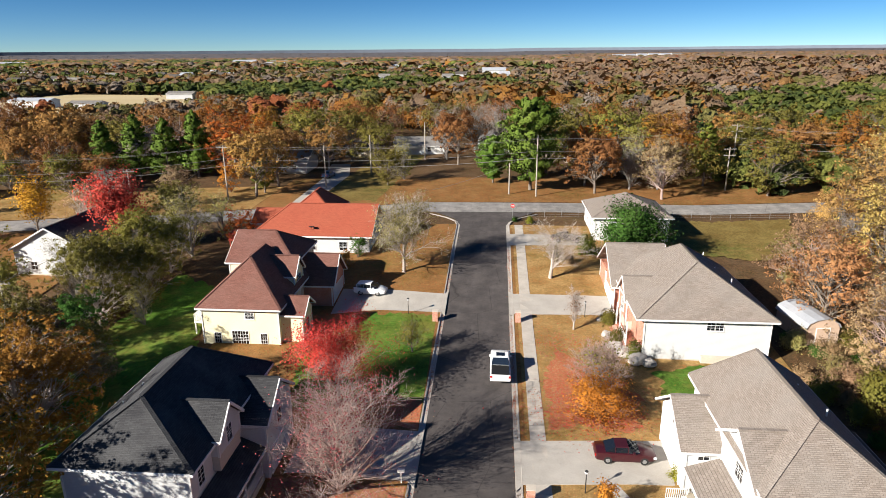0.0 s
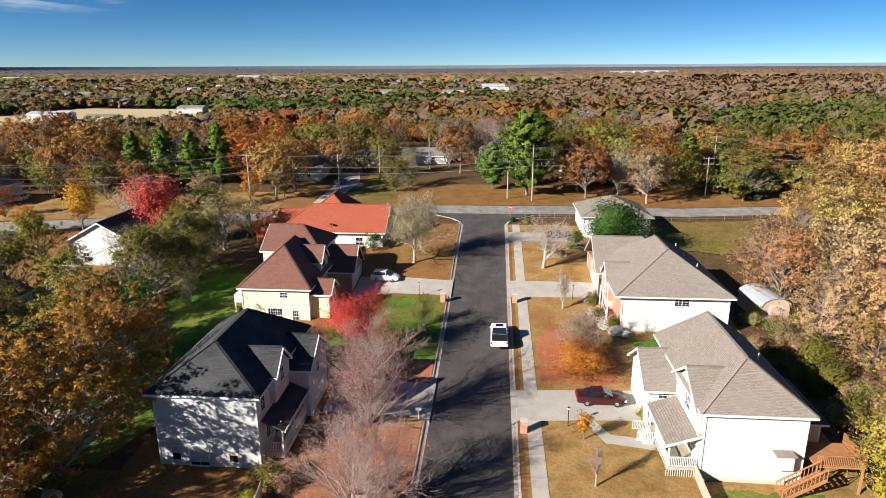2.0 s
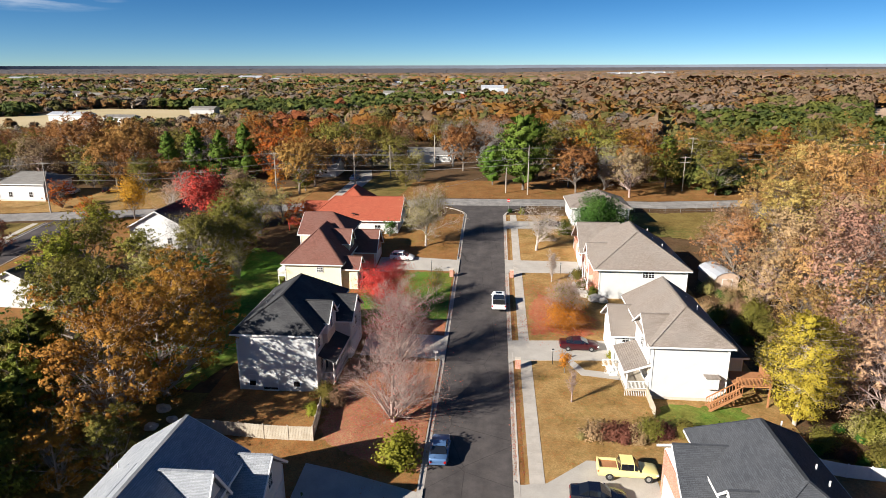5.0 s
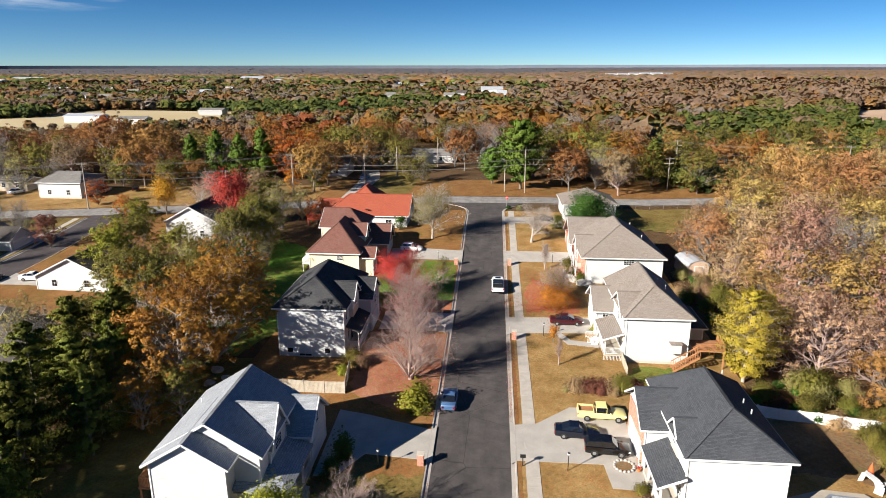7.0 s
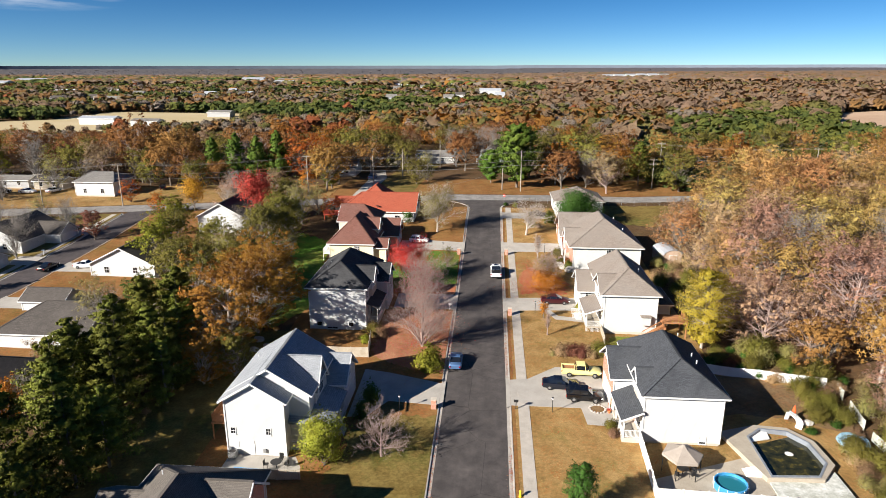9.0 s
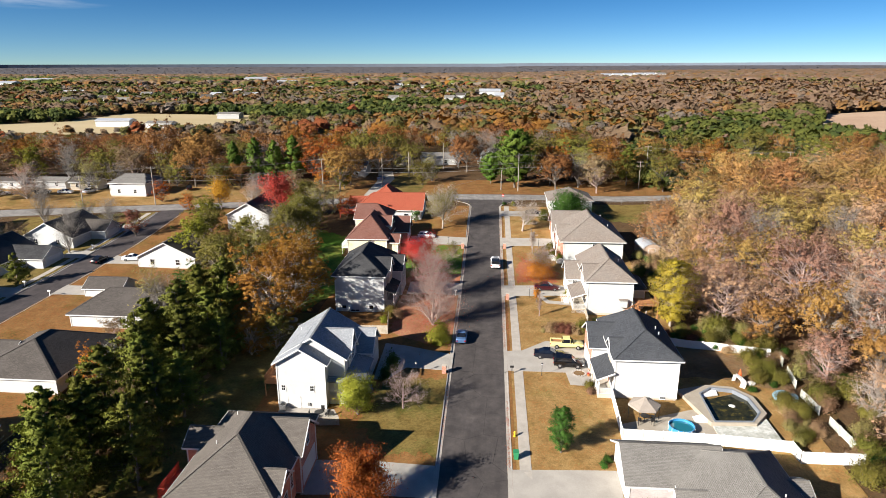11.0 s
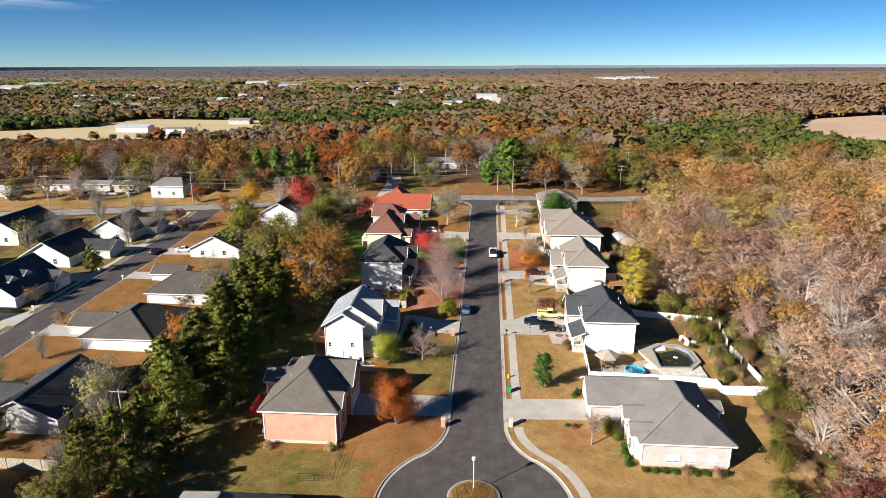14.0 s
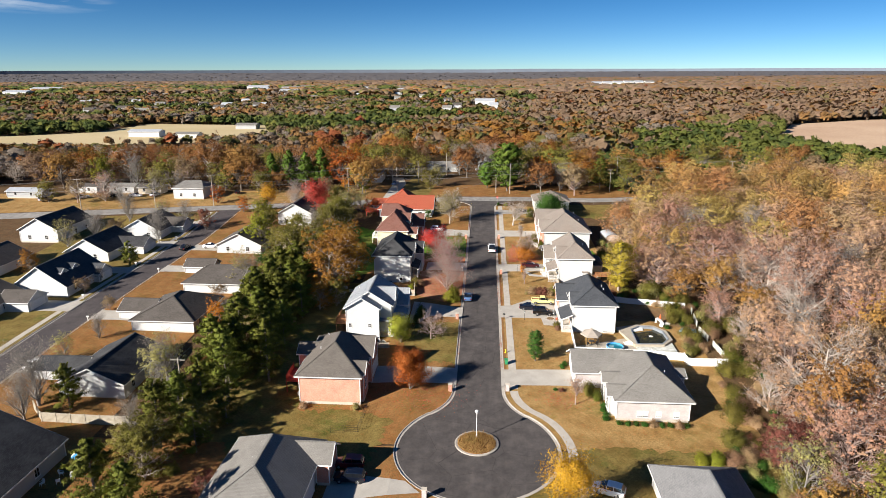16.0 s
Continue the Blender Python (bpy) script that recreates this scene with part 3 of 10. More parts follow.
def ribbon(shape, path, profile, closed=False):
    """Sweeps a profile of (offset to the left, height over the land) along a path on the land."""
    n, rows = len(path), []
    for i, p in enumerate(path):
        a = Vector(path[i - 1] if i or closed else p)
        b = Vector(path[(i + 1) % n] if i < n - 1 or closed else p)
        d = (b - a).normalized()
        left = Vector((-d.y, d.x))
        rows.append([(p[0] + left.x * o, p[1] + left.y * o, ground_z(*p) + z) for o, z in profile])
    for i in range(n if closed else n - 1):
        r, s = rows[i], rows[(i + 1) % n]
        for j in range(len(profile) - 1):
            shape.face(r[j], r[j + 1], s[j + 1], s[j])
    return shape


def dense(a, b, step=2.5):
    n = max(1, int(math.dist(a, b) / step))
    return [(a[0] + (b[0] - a[0]) * i / n, a[1] + (b[1] - a[1]) * i / n) for i in range(n + 1)]


def arc(cx, cy, r, a0, a1, n=12):
    return [(cx + r * math.cos(radians(a0 + (a1 - a0) * i / n)), cy + r * math.sin(radians(a0 + (a1 - a0) * i / n))) for i in range(n + 1)]

# ---- land, streets, kerbs ----
def spaced(near, far, step, grow):
    out, s = [0.0], step
    while out[-1] < far:
        if out[-1] > near:
            s *= grow
        out.append(out[-1] + s)
    return out


half = spaced(150, 5600, 15, 1.35)
xs = sorted(set([-v for v in half] + half + [a for a, _ in GX]))
ys = sorted(set([v for v in half] + [-v for v in half if v < 900] + [a for a, _ in GY if -900 < a]))
land = Shape()
grid = {}
for i, x in enumerate(xs):
    for j, y in enumerate(ys):
        grid[i, j] = len(land.v)
        land.v.append((x, y, ground_z(x, y) - 0.03))
for i in range(len(xs) - 1):
    for j in range(len(ys) - 1):
        land.f.append((grid[i, j], grid[i + 1, j], grid[i + 1, j + 1], grid[i, j + 1]))
        land.mi.append(0)
fixed("ground", land, M["wood_floor"], "brown ground with fallen leaves and dry grass", "ground")

SAC_Y, SAC_R, FLARE_Y, FLARE_R = -34.7, 12.0, -17.7, 10.4   # the turning circle and the flare into it


def street_half(y):
    """Half the width of the asphalt of the cul-de-sac street at y."""
    if y >= FLARE_Y:
        return 4.0
    c = SAC_R ** 2 - (y - SAC_Y) ** 2
    circle = math.sqrt(c) if c > 0 else 0.0
    q = FLARE_R ** 2 - (y - FLARE_Y) ** 2
    touch = SAC_Y + (FLARE_Y - SAC_Y) * SAC_R / (SAC_R + FLARE_R)
    if y > touch and q > 0:
        return 4.2 + FLARE_R - math.sqrt(q) - 0.2
    return circle


rows = [SAC_Y - SAC_R + 0.01 + v for v in (0, 0.15, 0.5, 1, 1.8, 2.8, 4, 6)] + [float(v) for v in range(-40, -17)] + [FLARE_Y] + \
       sorted(set([float(v) for v in range(-15, 112, 5)] + [a for a, _ in GY if -15 < a < 112])) + [114.5]
road = Shape()
for a, b in zip(rows, rows[1:]):
    ha, hb = street_half(a), street_half(b)
    za, zb = ground_z(0, a) + 0.02, ground_z(0, b) + 0.02
    road.face((-ha, a, za), (ha, a, za), (hb, b, zb), (-hb, b, zb))
# flared mouth at the crossing
zc = ground_z(0, 116.2) + 0.02
road.face((-4, 108, ground_z(0, 108) + 0.024), (-4, 114.5, ground_z(0, 114.5) + 0.024), (-9.5, 116.0, ground_z(0, 116) + 0.024), (-5.2, 111.5, ground_z(0, 111.5) + 0.024))
road.face((4, 108, ground_z(0, 108) + 0.024), (5.2, 111.5, ground_z(0, 111.5) + 0.024), (9.5, 116.2, ground_z(0, 116.2) + 0.024), (4, 114.5, ground_z(0, 114.5) + 0.024))
road.face((-4, 114.5, ground_z(0, 114.5) + 0.02), (4, 114.5, ground_z(0, 114.5) + 0.02), (9.5, 116.25, zc), (-9.5, 115.75, zc))
fixed("road", road, M["asphalt"], "dark grey asphalt street ending in a turning circle", "road")


def cross_y(x):
    return float(np.interp(x, [-700, -154, -119, -83, -45, -15, 60, 600], [0, 90, 96.5, 103.5, 113.5, 118.9, 121.2, 136]))


cross = Shape()
cx = [-700, -400, -200, -154, -135, -119, -100, -83, -70, -57, -45, -30, -15, 0, 14, 40, 60, 90, 140, 300, 600]
for a, b in zip(cx, cx[1:]):
    pts = [(a, cross_y(a) - 3.4), (b, cross_y(b) - 3.4), (b, cross_y(b) + 3.4), (a, cross_y(a) + 3.4)]
    draped(cross, pts, 0.035)
fixed("cross_road", cross, M["asphalt_old"], "pale worn asphalt road crossing at the end of the street", "road")

WX0, WX1 = -93.2, -86.2
west = Shape()
draped(west, [(WX0, -75), (WX1, -75), (WX1, 100), (WX0, 98)], 0.02)
fixed("west_road", west, M["asphalt_west"], "dark asphalt street behind the back gardens", "road")

touch_deg = math.degrees(math.atan2(FLARE_Y - SAC_Y, -(4.2 + FLARE_R)))
left_line = dense((-4.0, 108), (-4.0, FLARE_Y))
turn_left = arc(-4.0 - FLARE_R, FLARE_Y, FLARE_R, 0, -49, 8)[1:]
turn_ring = arc(0, SAC_Y, SAC_R, 131, 409, 48)
turn_right = arc(4.0 + FLARE_R, FLARE_Y, FLARE_R, 229, 180, 8)[:-1]
right_line = dense((4.0, FLARE_Y), (4.0, 108))
edge_line = [(-9.5, 114.6), (-6.2, 112.2), (-4.5, 110)] + left_line + turn_left + turn_ring + turn_right + right_line + [(4.5, 110), (6.2, 112.4), (9.5, 115)]
KERB = [(0.0, 0.022), (-0.42, 0.032), (-0.44, 0.15), (-0.58, 0.165), (-0.60, 0.05)]
kerb = Shape()
ribbon(kerb, edge_line, KERB)
fixed("kerb", kerb, M["kerb"], "pale concrete gutter and kerb along the street", "kerb")
wk = Shape()
ribbon(wk, dense((WX0, 96), (WX0, -75), 5), KERB)
ribbon(wk, dense((WX1, -75), (WX1, 98), 5), KERB)
fixed("west_kerb", wk, M["kerb"], "pale concrete gutter and kerb along the back street", "kerb")

isl = thing("traffic_island", (-0.1, -33.2, ground_z(0, -33.2)), "round kerbed island with dry ornamental grass", "island", kind="structure")
s = Shape().lathe([(3.35, 0.02), (3.35, 0.16), (3.30, 0.19), (3.08, 0.19), (3.05, 0.14)], 40)
part("island_kerb", s, M["kerb"], isl)
s = Shape().lathe([(3.05, 0.10), (2.5, 0.28), (1.2, 0.42), (0.3, 0.46)], 24)
part("island_soil", s, M["lawn_leafy"], isl)

# lawns: one to each side of the street, right up to the kerb
side = 0.6
left_edge = [(-4.0 - side, 108)] + [(-4.0 - side, FLARE_Y)] + arc(-4.0 - FLARE_R, FLARE_Y, FLARE_R - side, 0, -49, 8)[1:] + arc(0, SAC_Y, SAC_R + side, 131, 270, 24)[1:]
right_edge = arc(0, SAC_Y, SAC_R + side, 270, 409, 24) + arc(4.0 + FLARE_R, FLARE_Y, FLARE_R - side, 229, 180, 8)[1:] + [(4.0 + side, 108)]


def ragged(outline, depth):
    """An outline with an uneven edge that wanders inward; edges along the kerb stay straight."""
    cx, cy = sum(p[0] for p in outline) / len(outline), sum(p[1] for p in outline) / len(outline)
    out = []
    for i, a in enumerate(outline):
        b = outline[(i + 1) % len(outline)]
        if abs(a[0]) < 4.7 and abs(b[0]) < 4.7:
            out.append(a)
            continue
        for x, y in dense(a, b, 0.45)[:-1]:
            k = abs(noise.noise(Vector((x * 0.55, y * 0.55, 1.7)))) * 1.3 + abs(noise.noise(Vector((x * 1.9, y * 1.9, 5.1)))) * 0.5
            d = math.hypot(cx - x, cy - y) + 1e-6
            out.append((x + (cx - x) / d * depth * k, y + (cy - y) / d * depth * k))
    return out


def lawn(name, outline, mat, label, lift=LAWN, edge=0.1, rough=0.0):
    if rough:
        outline = ragged(outline, rough)
    return fixed(name, draped(Shape(), outline, lift, edge), M[mat], label, "lawn")


def banded(name, edge_pts, far_x, mat, label, lift=LAWN):
    """A lawn between a wandering edge and a straight far side."""
    s = Shape()
    for (x0, y0), (x1, y1) in zip(edge_pts, edge_pts[1:]):
        if abs(y1 - y0) > 1e-6:
            draped(s, [(x0, y0), (x1, y1), (far_x, y1), (far_x, y0)], lift)
    return fixed(name, s, M[mat], label, "lawn")


ring_l = [p for p in left_edge if p[1] >= SAC_Y]
ring_r = [p for p in right_edge if p[1] >= SAC_Y]
banded("lawn_left", ring_l, -30.5, "lawn_leafy", "dry brown lawn strewn with fallen leaves")
cut = [p for p in ring_r if p[1] < 26] + [(4.6, 26.0)]
banded("lawn_right", cut, 44, "lawn_dry", "dry tan lawn in late autumn")
banded("lawn_right_far", [(4.6, 26.0), (4.6, 108.0)], 33.5, "lawn_dry", "dry tan lawns of the upper gardens")
low_l = [p for p in left_edge if p[1] <= SAC_Y]
low_r = [p for p in right_edge if p[1] <= SAC_Y]
banded("lawn_low_left", [(-12.6, SAC_Y)] + low_l[1:], -60, "lawn_leafy", "dry lawn with green tufts by the turning circle")
banded("lawn_low_right", low_r[:-1] + [(12.6, SAC_Y)], 46, "lawn_mid", "half green lawn beside the turning circle")
lawn("lawn_low", [(-60, -80), (46, -80), (46, -47.4), (-60, -47.4)], "lawn_leafy", "leafy ground behind the turning circle")

UP = LAWN + 0.012
lawn("lawn_green", [(-4.62, 52), (-4.62, 74.3), (-15, 74.6), (-20, 64), (-18, 53)], "lawn_green", "bright green front lawn", UP, 0, 1.8)
lawn("back_lawn", [(-33, 34), (-28.5, 46), (-29, 60), (-33, 68), (-34, 80), (-44, 86), (-46, 60), (-43, 34)], "lawn_green", "green back lawn in the shade of trees", UP, 0, 1.8)
lawn("litter_left", [(-4.62, 20.6), (-4.62, 43), (-16, 44), (-17.3, 33), (-15.5, 25), (-9, 21)], "litter_pink", "lawn covered in fallen pinkish-brown leaves", UP, 0, 1.8)
lawn("litter_right", [(6.9, 51), (7.0, 62), (9, 66), (14.5, 63), (17, 57), (16.5, 51)], "litter_red", "lawn covered in fallen red leaves", UP, 0, 1.8)
lawn("litter_front", [(-4.62, 50.5), (-4.62, 55), (-10, 57), (-15, 53), (-14, 50.5)], "litter_red", "drift of fallen red leaves on grass", UP + 0.012, 0, 1.8)
lawn("lawn_by_house", [(18, 52), (18.5, 62), (24, 64), (33, 63.5), (33, 55), (30, 53)], "lawn_green", "green grass between two houses", UP, 0, 1.8)
lawn("lawn_side", [(19, 30), (19.6, 35), (30, 35), (31, 29)], "lawn_green", "green grass beside a white house", UP, 0, 1.8)
lawn("lawn_corner", [(30, 95), (30, 113), (54, 114), (52, 100), (44, 93)], "lawn_mid", "sunny green and tan grass by the crossing", UP, 0, 1.8)
lawn("lawn_front", [(-4.62, -9), (-4.62, 10.5), (-14, 10.5), (-17, -2), (-12, -9)], "lawn_mid", "half green front lawn with leaves", UP, 0, 1.8)
lawn("lawn_brick", [(-15, -40), (-13, -27), (-20, -24), (-34, -24), (-40, -30), (-38, -40)], "lawn_mid", "half green lawn beside a brick house", UP, 0, 1.8)
lawn("verge_leaves", [(4.64, -12), (5.05, -12), (5.05, 106), (4.64, 106)], "lawn_leafy", "verge strewn with fallen red-brown leaves", UP, 0)
lawn("yard_dirt", [(28.6, 12.5), (33, 13.5), (40, 12), (45.6, 9.5), (46.4, 20.0), (36.2, 24.0), (28.6, 23.5)], "yard_earth", "bare brown earth in a back garden", UP, 0, 1.2)
lawn("lawn_low_green", [(13.5, -34.0), (22, -32.2), (33, -33.0), (38, -35.5), (33, -39.5), (24, -40.5), (18, -44.0), (14.2, -42.0)], "lawn_mid", "dull green lawn beside the turning circle", UP, 0, 1.8)
lawn("verge_across", [(-44.9, 117.6), (-15, 122.8), (60, 125), (140, 127), (140, 150), (-44.9, 146)], "lawn_leafy", "leaf-strewn verge across the road", 0.02, 0)
lawn("yard_green", [(-36, 124), (-22, 124), (-16, 190), (-30, 190)], "lawn_mid", "bright yellow-green yard across the road", 0.035, 0, 1.8)
lawn("west_lawn", [(-86, -75), (-60, -75), (-60, 104), (-86, 98)], "lawn_leafy", "dry tan front lawns along the back street", LAWN, 0)
lawn("west_lawn_far", [(-130, -75), (-93.8, -75), (-93.8, 96), (-130, 89)], "lawn_mid", "half green lawns along the back street", LAWN, 0)
lawn("north_verge", [(-200, 86), (-119, 100.5), (-83, 107.5), (-45, 117.5), (-45, 138), (-119, 125), (-200, 118)], "lawn_dry", "dry tan verge across the main road", 0.02, 0)
FIELD_R = [(172, 280), (236, 398), (320, 434), (640, 470), (640, 205), (190, 203)]
FIELD_L = [(-480, 262), (-290, 255), (-180, 290), (-150, 330), (-185, 415), (-290, 425), (-292, 350), (-340, 318), (-480, 305)]
lawn("field_right", FIELD_R, "field", "bare reddish-brown harvested field among woods", 0.3, 0)
lawn("field_left", FIELD_L, "field_pale", "pale mown field beyond the woods", 0.3, 0)
lawn("lawn_belt", [(-30.5, -47.3), (-30.5, 33.9), (-40, 33.9), (-44, 10), (-46, -20), (-52, -47.3)], "lawn_mid", "leafy grass in the shade of the cedars", LAWN - 0.01, 0)

# the pavement, slab by slab, and the drives
walk_path = [(6.15, 108)] + [(6.15, y) for y in range(105, -16, -3)]
pave = Shape()
ribbon(pave, dense((6.15, 108), (6.15, -17), 4), [(-0.70, LAWN + 0.01), (0.70, LAWN + 0.01)])
pavement = fixed("pavement", pave, M["kerb"], "narrow concrete pavement of square slabs", "pavement")
bend = arc(4.0 + FLARE_R, FLARE_Y, FLARE_R - 2.15, 180, 229, 8) + arc(0, SAC_Y, SAC_R + 2.15, 47, -22, 10)[1:]
spots = [(6.15, 107.2 - 1.52 * i) for i in range(82)]
slab_me = Shape()
slab_me.slab([(-0.69, -0.745), (0.69, -0.745), (0.69, 0.745), (-0.69, 0.745)], 0, 0.018)
slab_me = slab_me.mesh("paving_slab", M["slab"])
rng = random.Random(3)
for x, y in spots:
    ob = new("paving_slab", slab_me)
    ob.parent = pavement
    slope = math.degrees(math.atan2(ground_z(x, y + 0.7) - ground_z(x, y - 0.7), 1.4))
    ob.matrix_basis = pose(x, y, lawn_z(x, y) + 0.012 + rng.uniform(0, 0.006), slope + rng.uniform(-0.25, 0.25), rng.uniform(-0.3, 0.3), 0)
bend_s = Shape()
ribbon(bend_s, bend, [(-0.7, LAWN + 0.02), (0.7, LAWN + 0.02)])
fixed("pavement_bend", bend_s, M["slab"], "concrete pavement curving round the turning circle", "pavement")


def drive(name, outline, label, mat="concrete", lift=LAWN + 0.035):
    return fixed(name, draped(Shape(), outline, lift, 0.06), M[mat], label, "driveway")


drive("driveway_1", [(4.02, 74.0), (4.62, 74.6), (17.8, 74.9), (17.8, 80.2), (4.62, 80.2), (4.02, 80.8)], "pale concrete driveway of a brick-fronted house")
drive("driveway_2", [(4.02, 42.8), (4.62, 43.6), (12.0, 44.2), (16.6, 44.4), (17.4, 50.3), (4.62, 49.4), (4.02, 50.0)], "pale concrete driveway with a dark red car")
drive("front_walk_2", [(11.0, 44.3), (12.0, 44.3), (13.2, 41.8), (17.3, 41.2), (17.3, 39.6), (12.6, 40.4)], "concrete path from the driveway to the porch", lift=LAWN + 0.028)
drive("driveway_3", [(4.02, 12.6), (4.62, 13.2), (13.3, 13.2), (13.6, 9.6), (17.0, 9.4), (17.0, 23.6), (11.0, 23.6), (7.0, 20.0), (4.62, 19.6), (4.02, 20.2)], "pale concrete driveway with three parked vehicles")
drive("driveway_4", [(4.02, -16.4), (4.62, -15.8), (16.6, -15.4), (17.2, -9.6), (4.62, -10.3), (4.02, -9.8)], "pale concrete driveway of a pink brick house")
drive("driveway_5", [(-4.02, 80.4), (-4.62, 79.8), (-18.6, 81.4), (-18.6, 74.2), (-14.0, 74.8), (-4.62, 74.6), (-4.02, 74.0)], "concrete driveway with a white hatchback")
drive("driveway_6", [(-4.02, 50.6), (-4.62, 50.2), (-15.0, 50.8), (-15.0, 44.0), (-4.62, 43.4), (-4.02, 42.6)], "concrete driveway under a maple")
drive("driveway_7", [(-4.02, 18.6), (-4.62, 18.0), (-15.6, 21.6), (-15.6, 9.6), (-13.2, 9.6), (-11.0, 13.2), (-4.62, 12.6), (-4.02, 12.0)], "wide concrete driveway in the shade of a house")
drive("driveway_8", [(-4.02, -9.6), (-4.62, -10.2), (-19.4, -9.4), (-19.4, -15.6), (-4.62, -15.8), (-4.02, -16.4)], "concrete driveway of a brick house")
drive("driveway_9", [(-9.9, -43.0), (-20.6, -41.0), (-20.6, -47.6), (-7.6, -45.4)], "concrete driveway with parked cars by the turning circle")
drive("driveway_10", [(4.5, 97.5), (17, 98), (17, 103), (4.5, 103)], "concrete driveway by the corner house")

for i, (y0, y1, x1) in enumerate([(-16.5, -10.5, -78), (7, 12, -77), (38.5, 43.5, -77), (57, 62, -78)]):
    drive("west_driveway_%d" % (i + 1), [(WX1 + 0.05, y0 - 0.6), (WX1 + 0.7, y0), (x1, y0), (x1, y1), (WX1 + 0.7, y1), (WX1 + 0.05, y1 + 0.6)], "concrete driveway off the back street")
for i, (y0, y1, x1) in enumerate([(11, 17, -106), (36.5, 41.5, -101), (60, 65, -99), (80, 85, -97)]):
    drive("west_driveway_%d" % (i + 5), [(WX0 - 0.05, y1 + 0.6), (WX0 - 0.7, y1), (x1, y1), (x1, y0), (WX0 - 0.7, y0), (WX0 - 0.05, y0 - 0.6)], "concrete driveway off the back street")
wp = Shape()
draped(wp, [(-96.0, -70), (-94.7, -70), (-94.7, 95), (-96.0, 95)], LAWN + 0.02)
fixed("west_pavement", wp, M["slab"], "concrete pavement along the back street", "pavement")
drive("driveway_across", [(-38.5, cross_y(-38) + 3.3), (-34.5, cross_y(-34) + 3.3), (-33.0, 150), (-36, 165), (-41, 165), (-38.5, 145)], "pale gravel drive across the main road", lift=0.05)
drive("drive_entry", [(22, cross_y(22) + 3.3), (30, cross_y(30) + 3.3), (27.5, 128.5), (24, 129)], "short asphalt field entry", "asphalt_old", 0.05)

# ---- houses ----
def roof(parent, x0, x1, y0, y1, z, rise, south, north, mat, along='y', off=0.0, thick=0.16):
    """A roof over the eaves rectangle. south, north: how far its ridge stops short of that end (0: a gable). along: the ridge's axis. off: the ridge's way off the middle."""
    def at(u, v, h):
        return (u, v, h) if along == 'y' else (v, u, h)
    a0, a1, b0, b1 = (x0, x1, y0, y1) if along == 'y' else (y0, y1, x0, x1)
    mid, top = (a0 + a1) / 2 + off, z + rise
    r0, r1 = (mid, b0 + south, top), (mid, b1 - north, top)
    c = [(a0, b0, z), (a1, b0, z), (a1, b1, z), (a0, b1, z)]
    s = Shape()
    planes = [[c[0], r0, r1, c[3]], [c[1], c[2], r1, r0]]
    if south:
        planes.append([c[0], c[1], r0])
    if north:
        planes.append([c[2], c[3], r1])
    for p in planes:
        s.face(*[at(*q) for q in p])
        s.face(*[at(q[0], q[1], q[2] - thick) for q in reversed(p)])
    rim = [c[0]] + ([] if south else [r0]) + [c[1], c[2]] + ([] if north else [r1]) + [c[3]]
    if south:
        rim = [c[0], c[1], c[2]] + ([] if north else [r1]) + [c[3]]
    for p, q in zip(rim, rim[1:] + rim[:1]):
        s.face(at(*p), at(*q), at(q[0], q[1], q[2] - thick), at(p[0], p[1], p[2] - thick))
    ob = part("roof", s, mat, parent)
    ends = [(r0, r1)] + ([(c[0], r0), (c[1], r0)] if south else []) + ([(c[2], r1), (c[3], r1)] if north else [])
    for p, q in ends:
        part("ridge_cap", Shape().beam(at(p[0], p[1], p[2] + 0.015), at(q[0], q[1], q[2] + 0.015), 0.30, 0.05), mat, ob)
    for p, q in zip(rim, rim[1:] + rim[:1]):
        a, b = Vector(at(p[0], p[1], p[2] - 0.12)), Vector(at(q[0], q[1], q[2] - 0.12))
        part("gutter", Shape().beam(a, b, 0.10, 0.20), M["trim"], ob, "white gutter and fascia board")
    return ob


def block(parent, x0, x1, y0, y1, z0, z1, mat, gable=None, foot=0.35, corners=True):
    """One box of a house: walls on a footing. gable: (ends, rise, along) fills the gable triangles."""
    s = Shape().box(x0, x1, y0, y1, z0 + foot, z1)
    if gable:
        ends, rise, along = gable
        for e in ends:
            if along == 'y':
                m = (x0 + x1) / 2
                ya, yb = (y0, y0 + 0.14) if e == 0 else (y1 - 0.14, y1)
                pts = [(x0, z1), (x1, z1), (m, z1 + rise)]
                f = [(x, ya, z) for x, z in pts]
                g = [(x, yb, z) for x, z in pts]
            else:
                m = (y0 + y1) / 2
                xa, xb = (x0, x0 + 0.14) if e == 0 else (x1 - 0.14, x1)
                pts = [(y0, z1), (y1, z1), (m, z1 + rise)]
                f = [(xa, y, z) for y, z in pts]
                g = [(xb, y, z) for y, z in pts]
            s.face(*f)
            s.face(*reversed(g))
            for i in range(3):
                s.face(f[i], g[i], g[(i + 1) % 3], f[(i + 1) % 3])
    w = part("wall", s, mat, parent)
    f = Shape().box(x0 + 0.03, x1 - 0.03, y0 + 0.03, y1 - 0.03, z0 - 1.2, z0 + foot)
    part("footing", f, M["footing"], w)
    if corners:
        for x in (x0, x1):
            for y in (y0, y1):
                part("corner_board", Shape().box(x - 0.07, x + 0.07, y - 0.07, y + 0.07, z0 + foot - 0.02, z1 - 0.12), M["trim"], w)
    return w


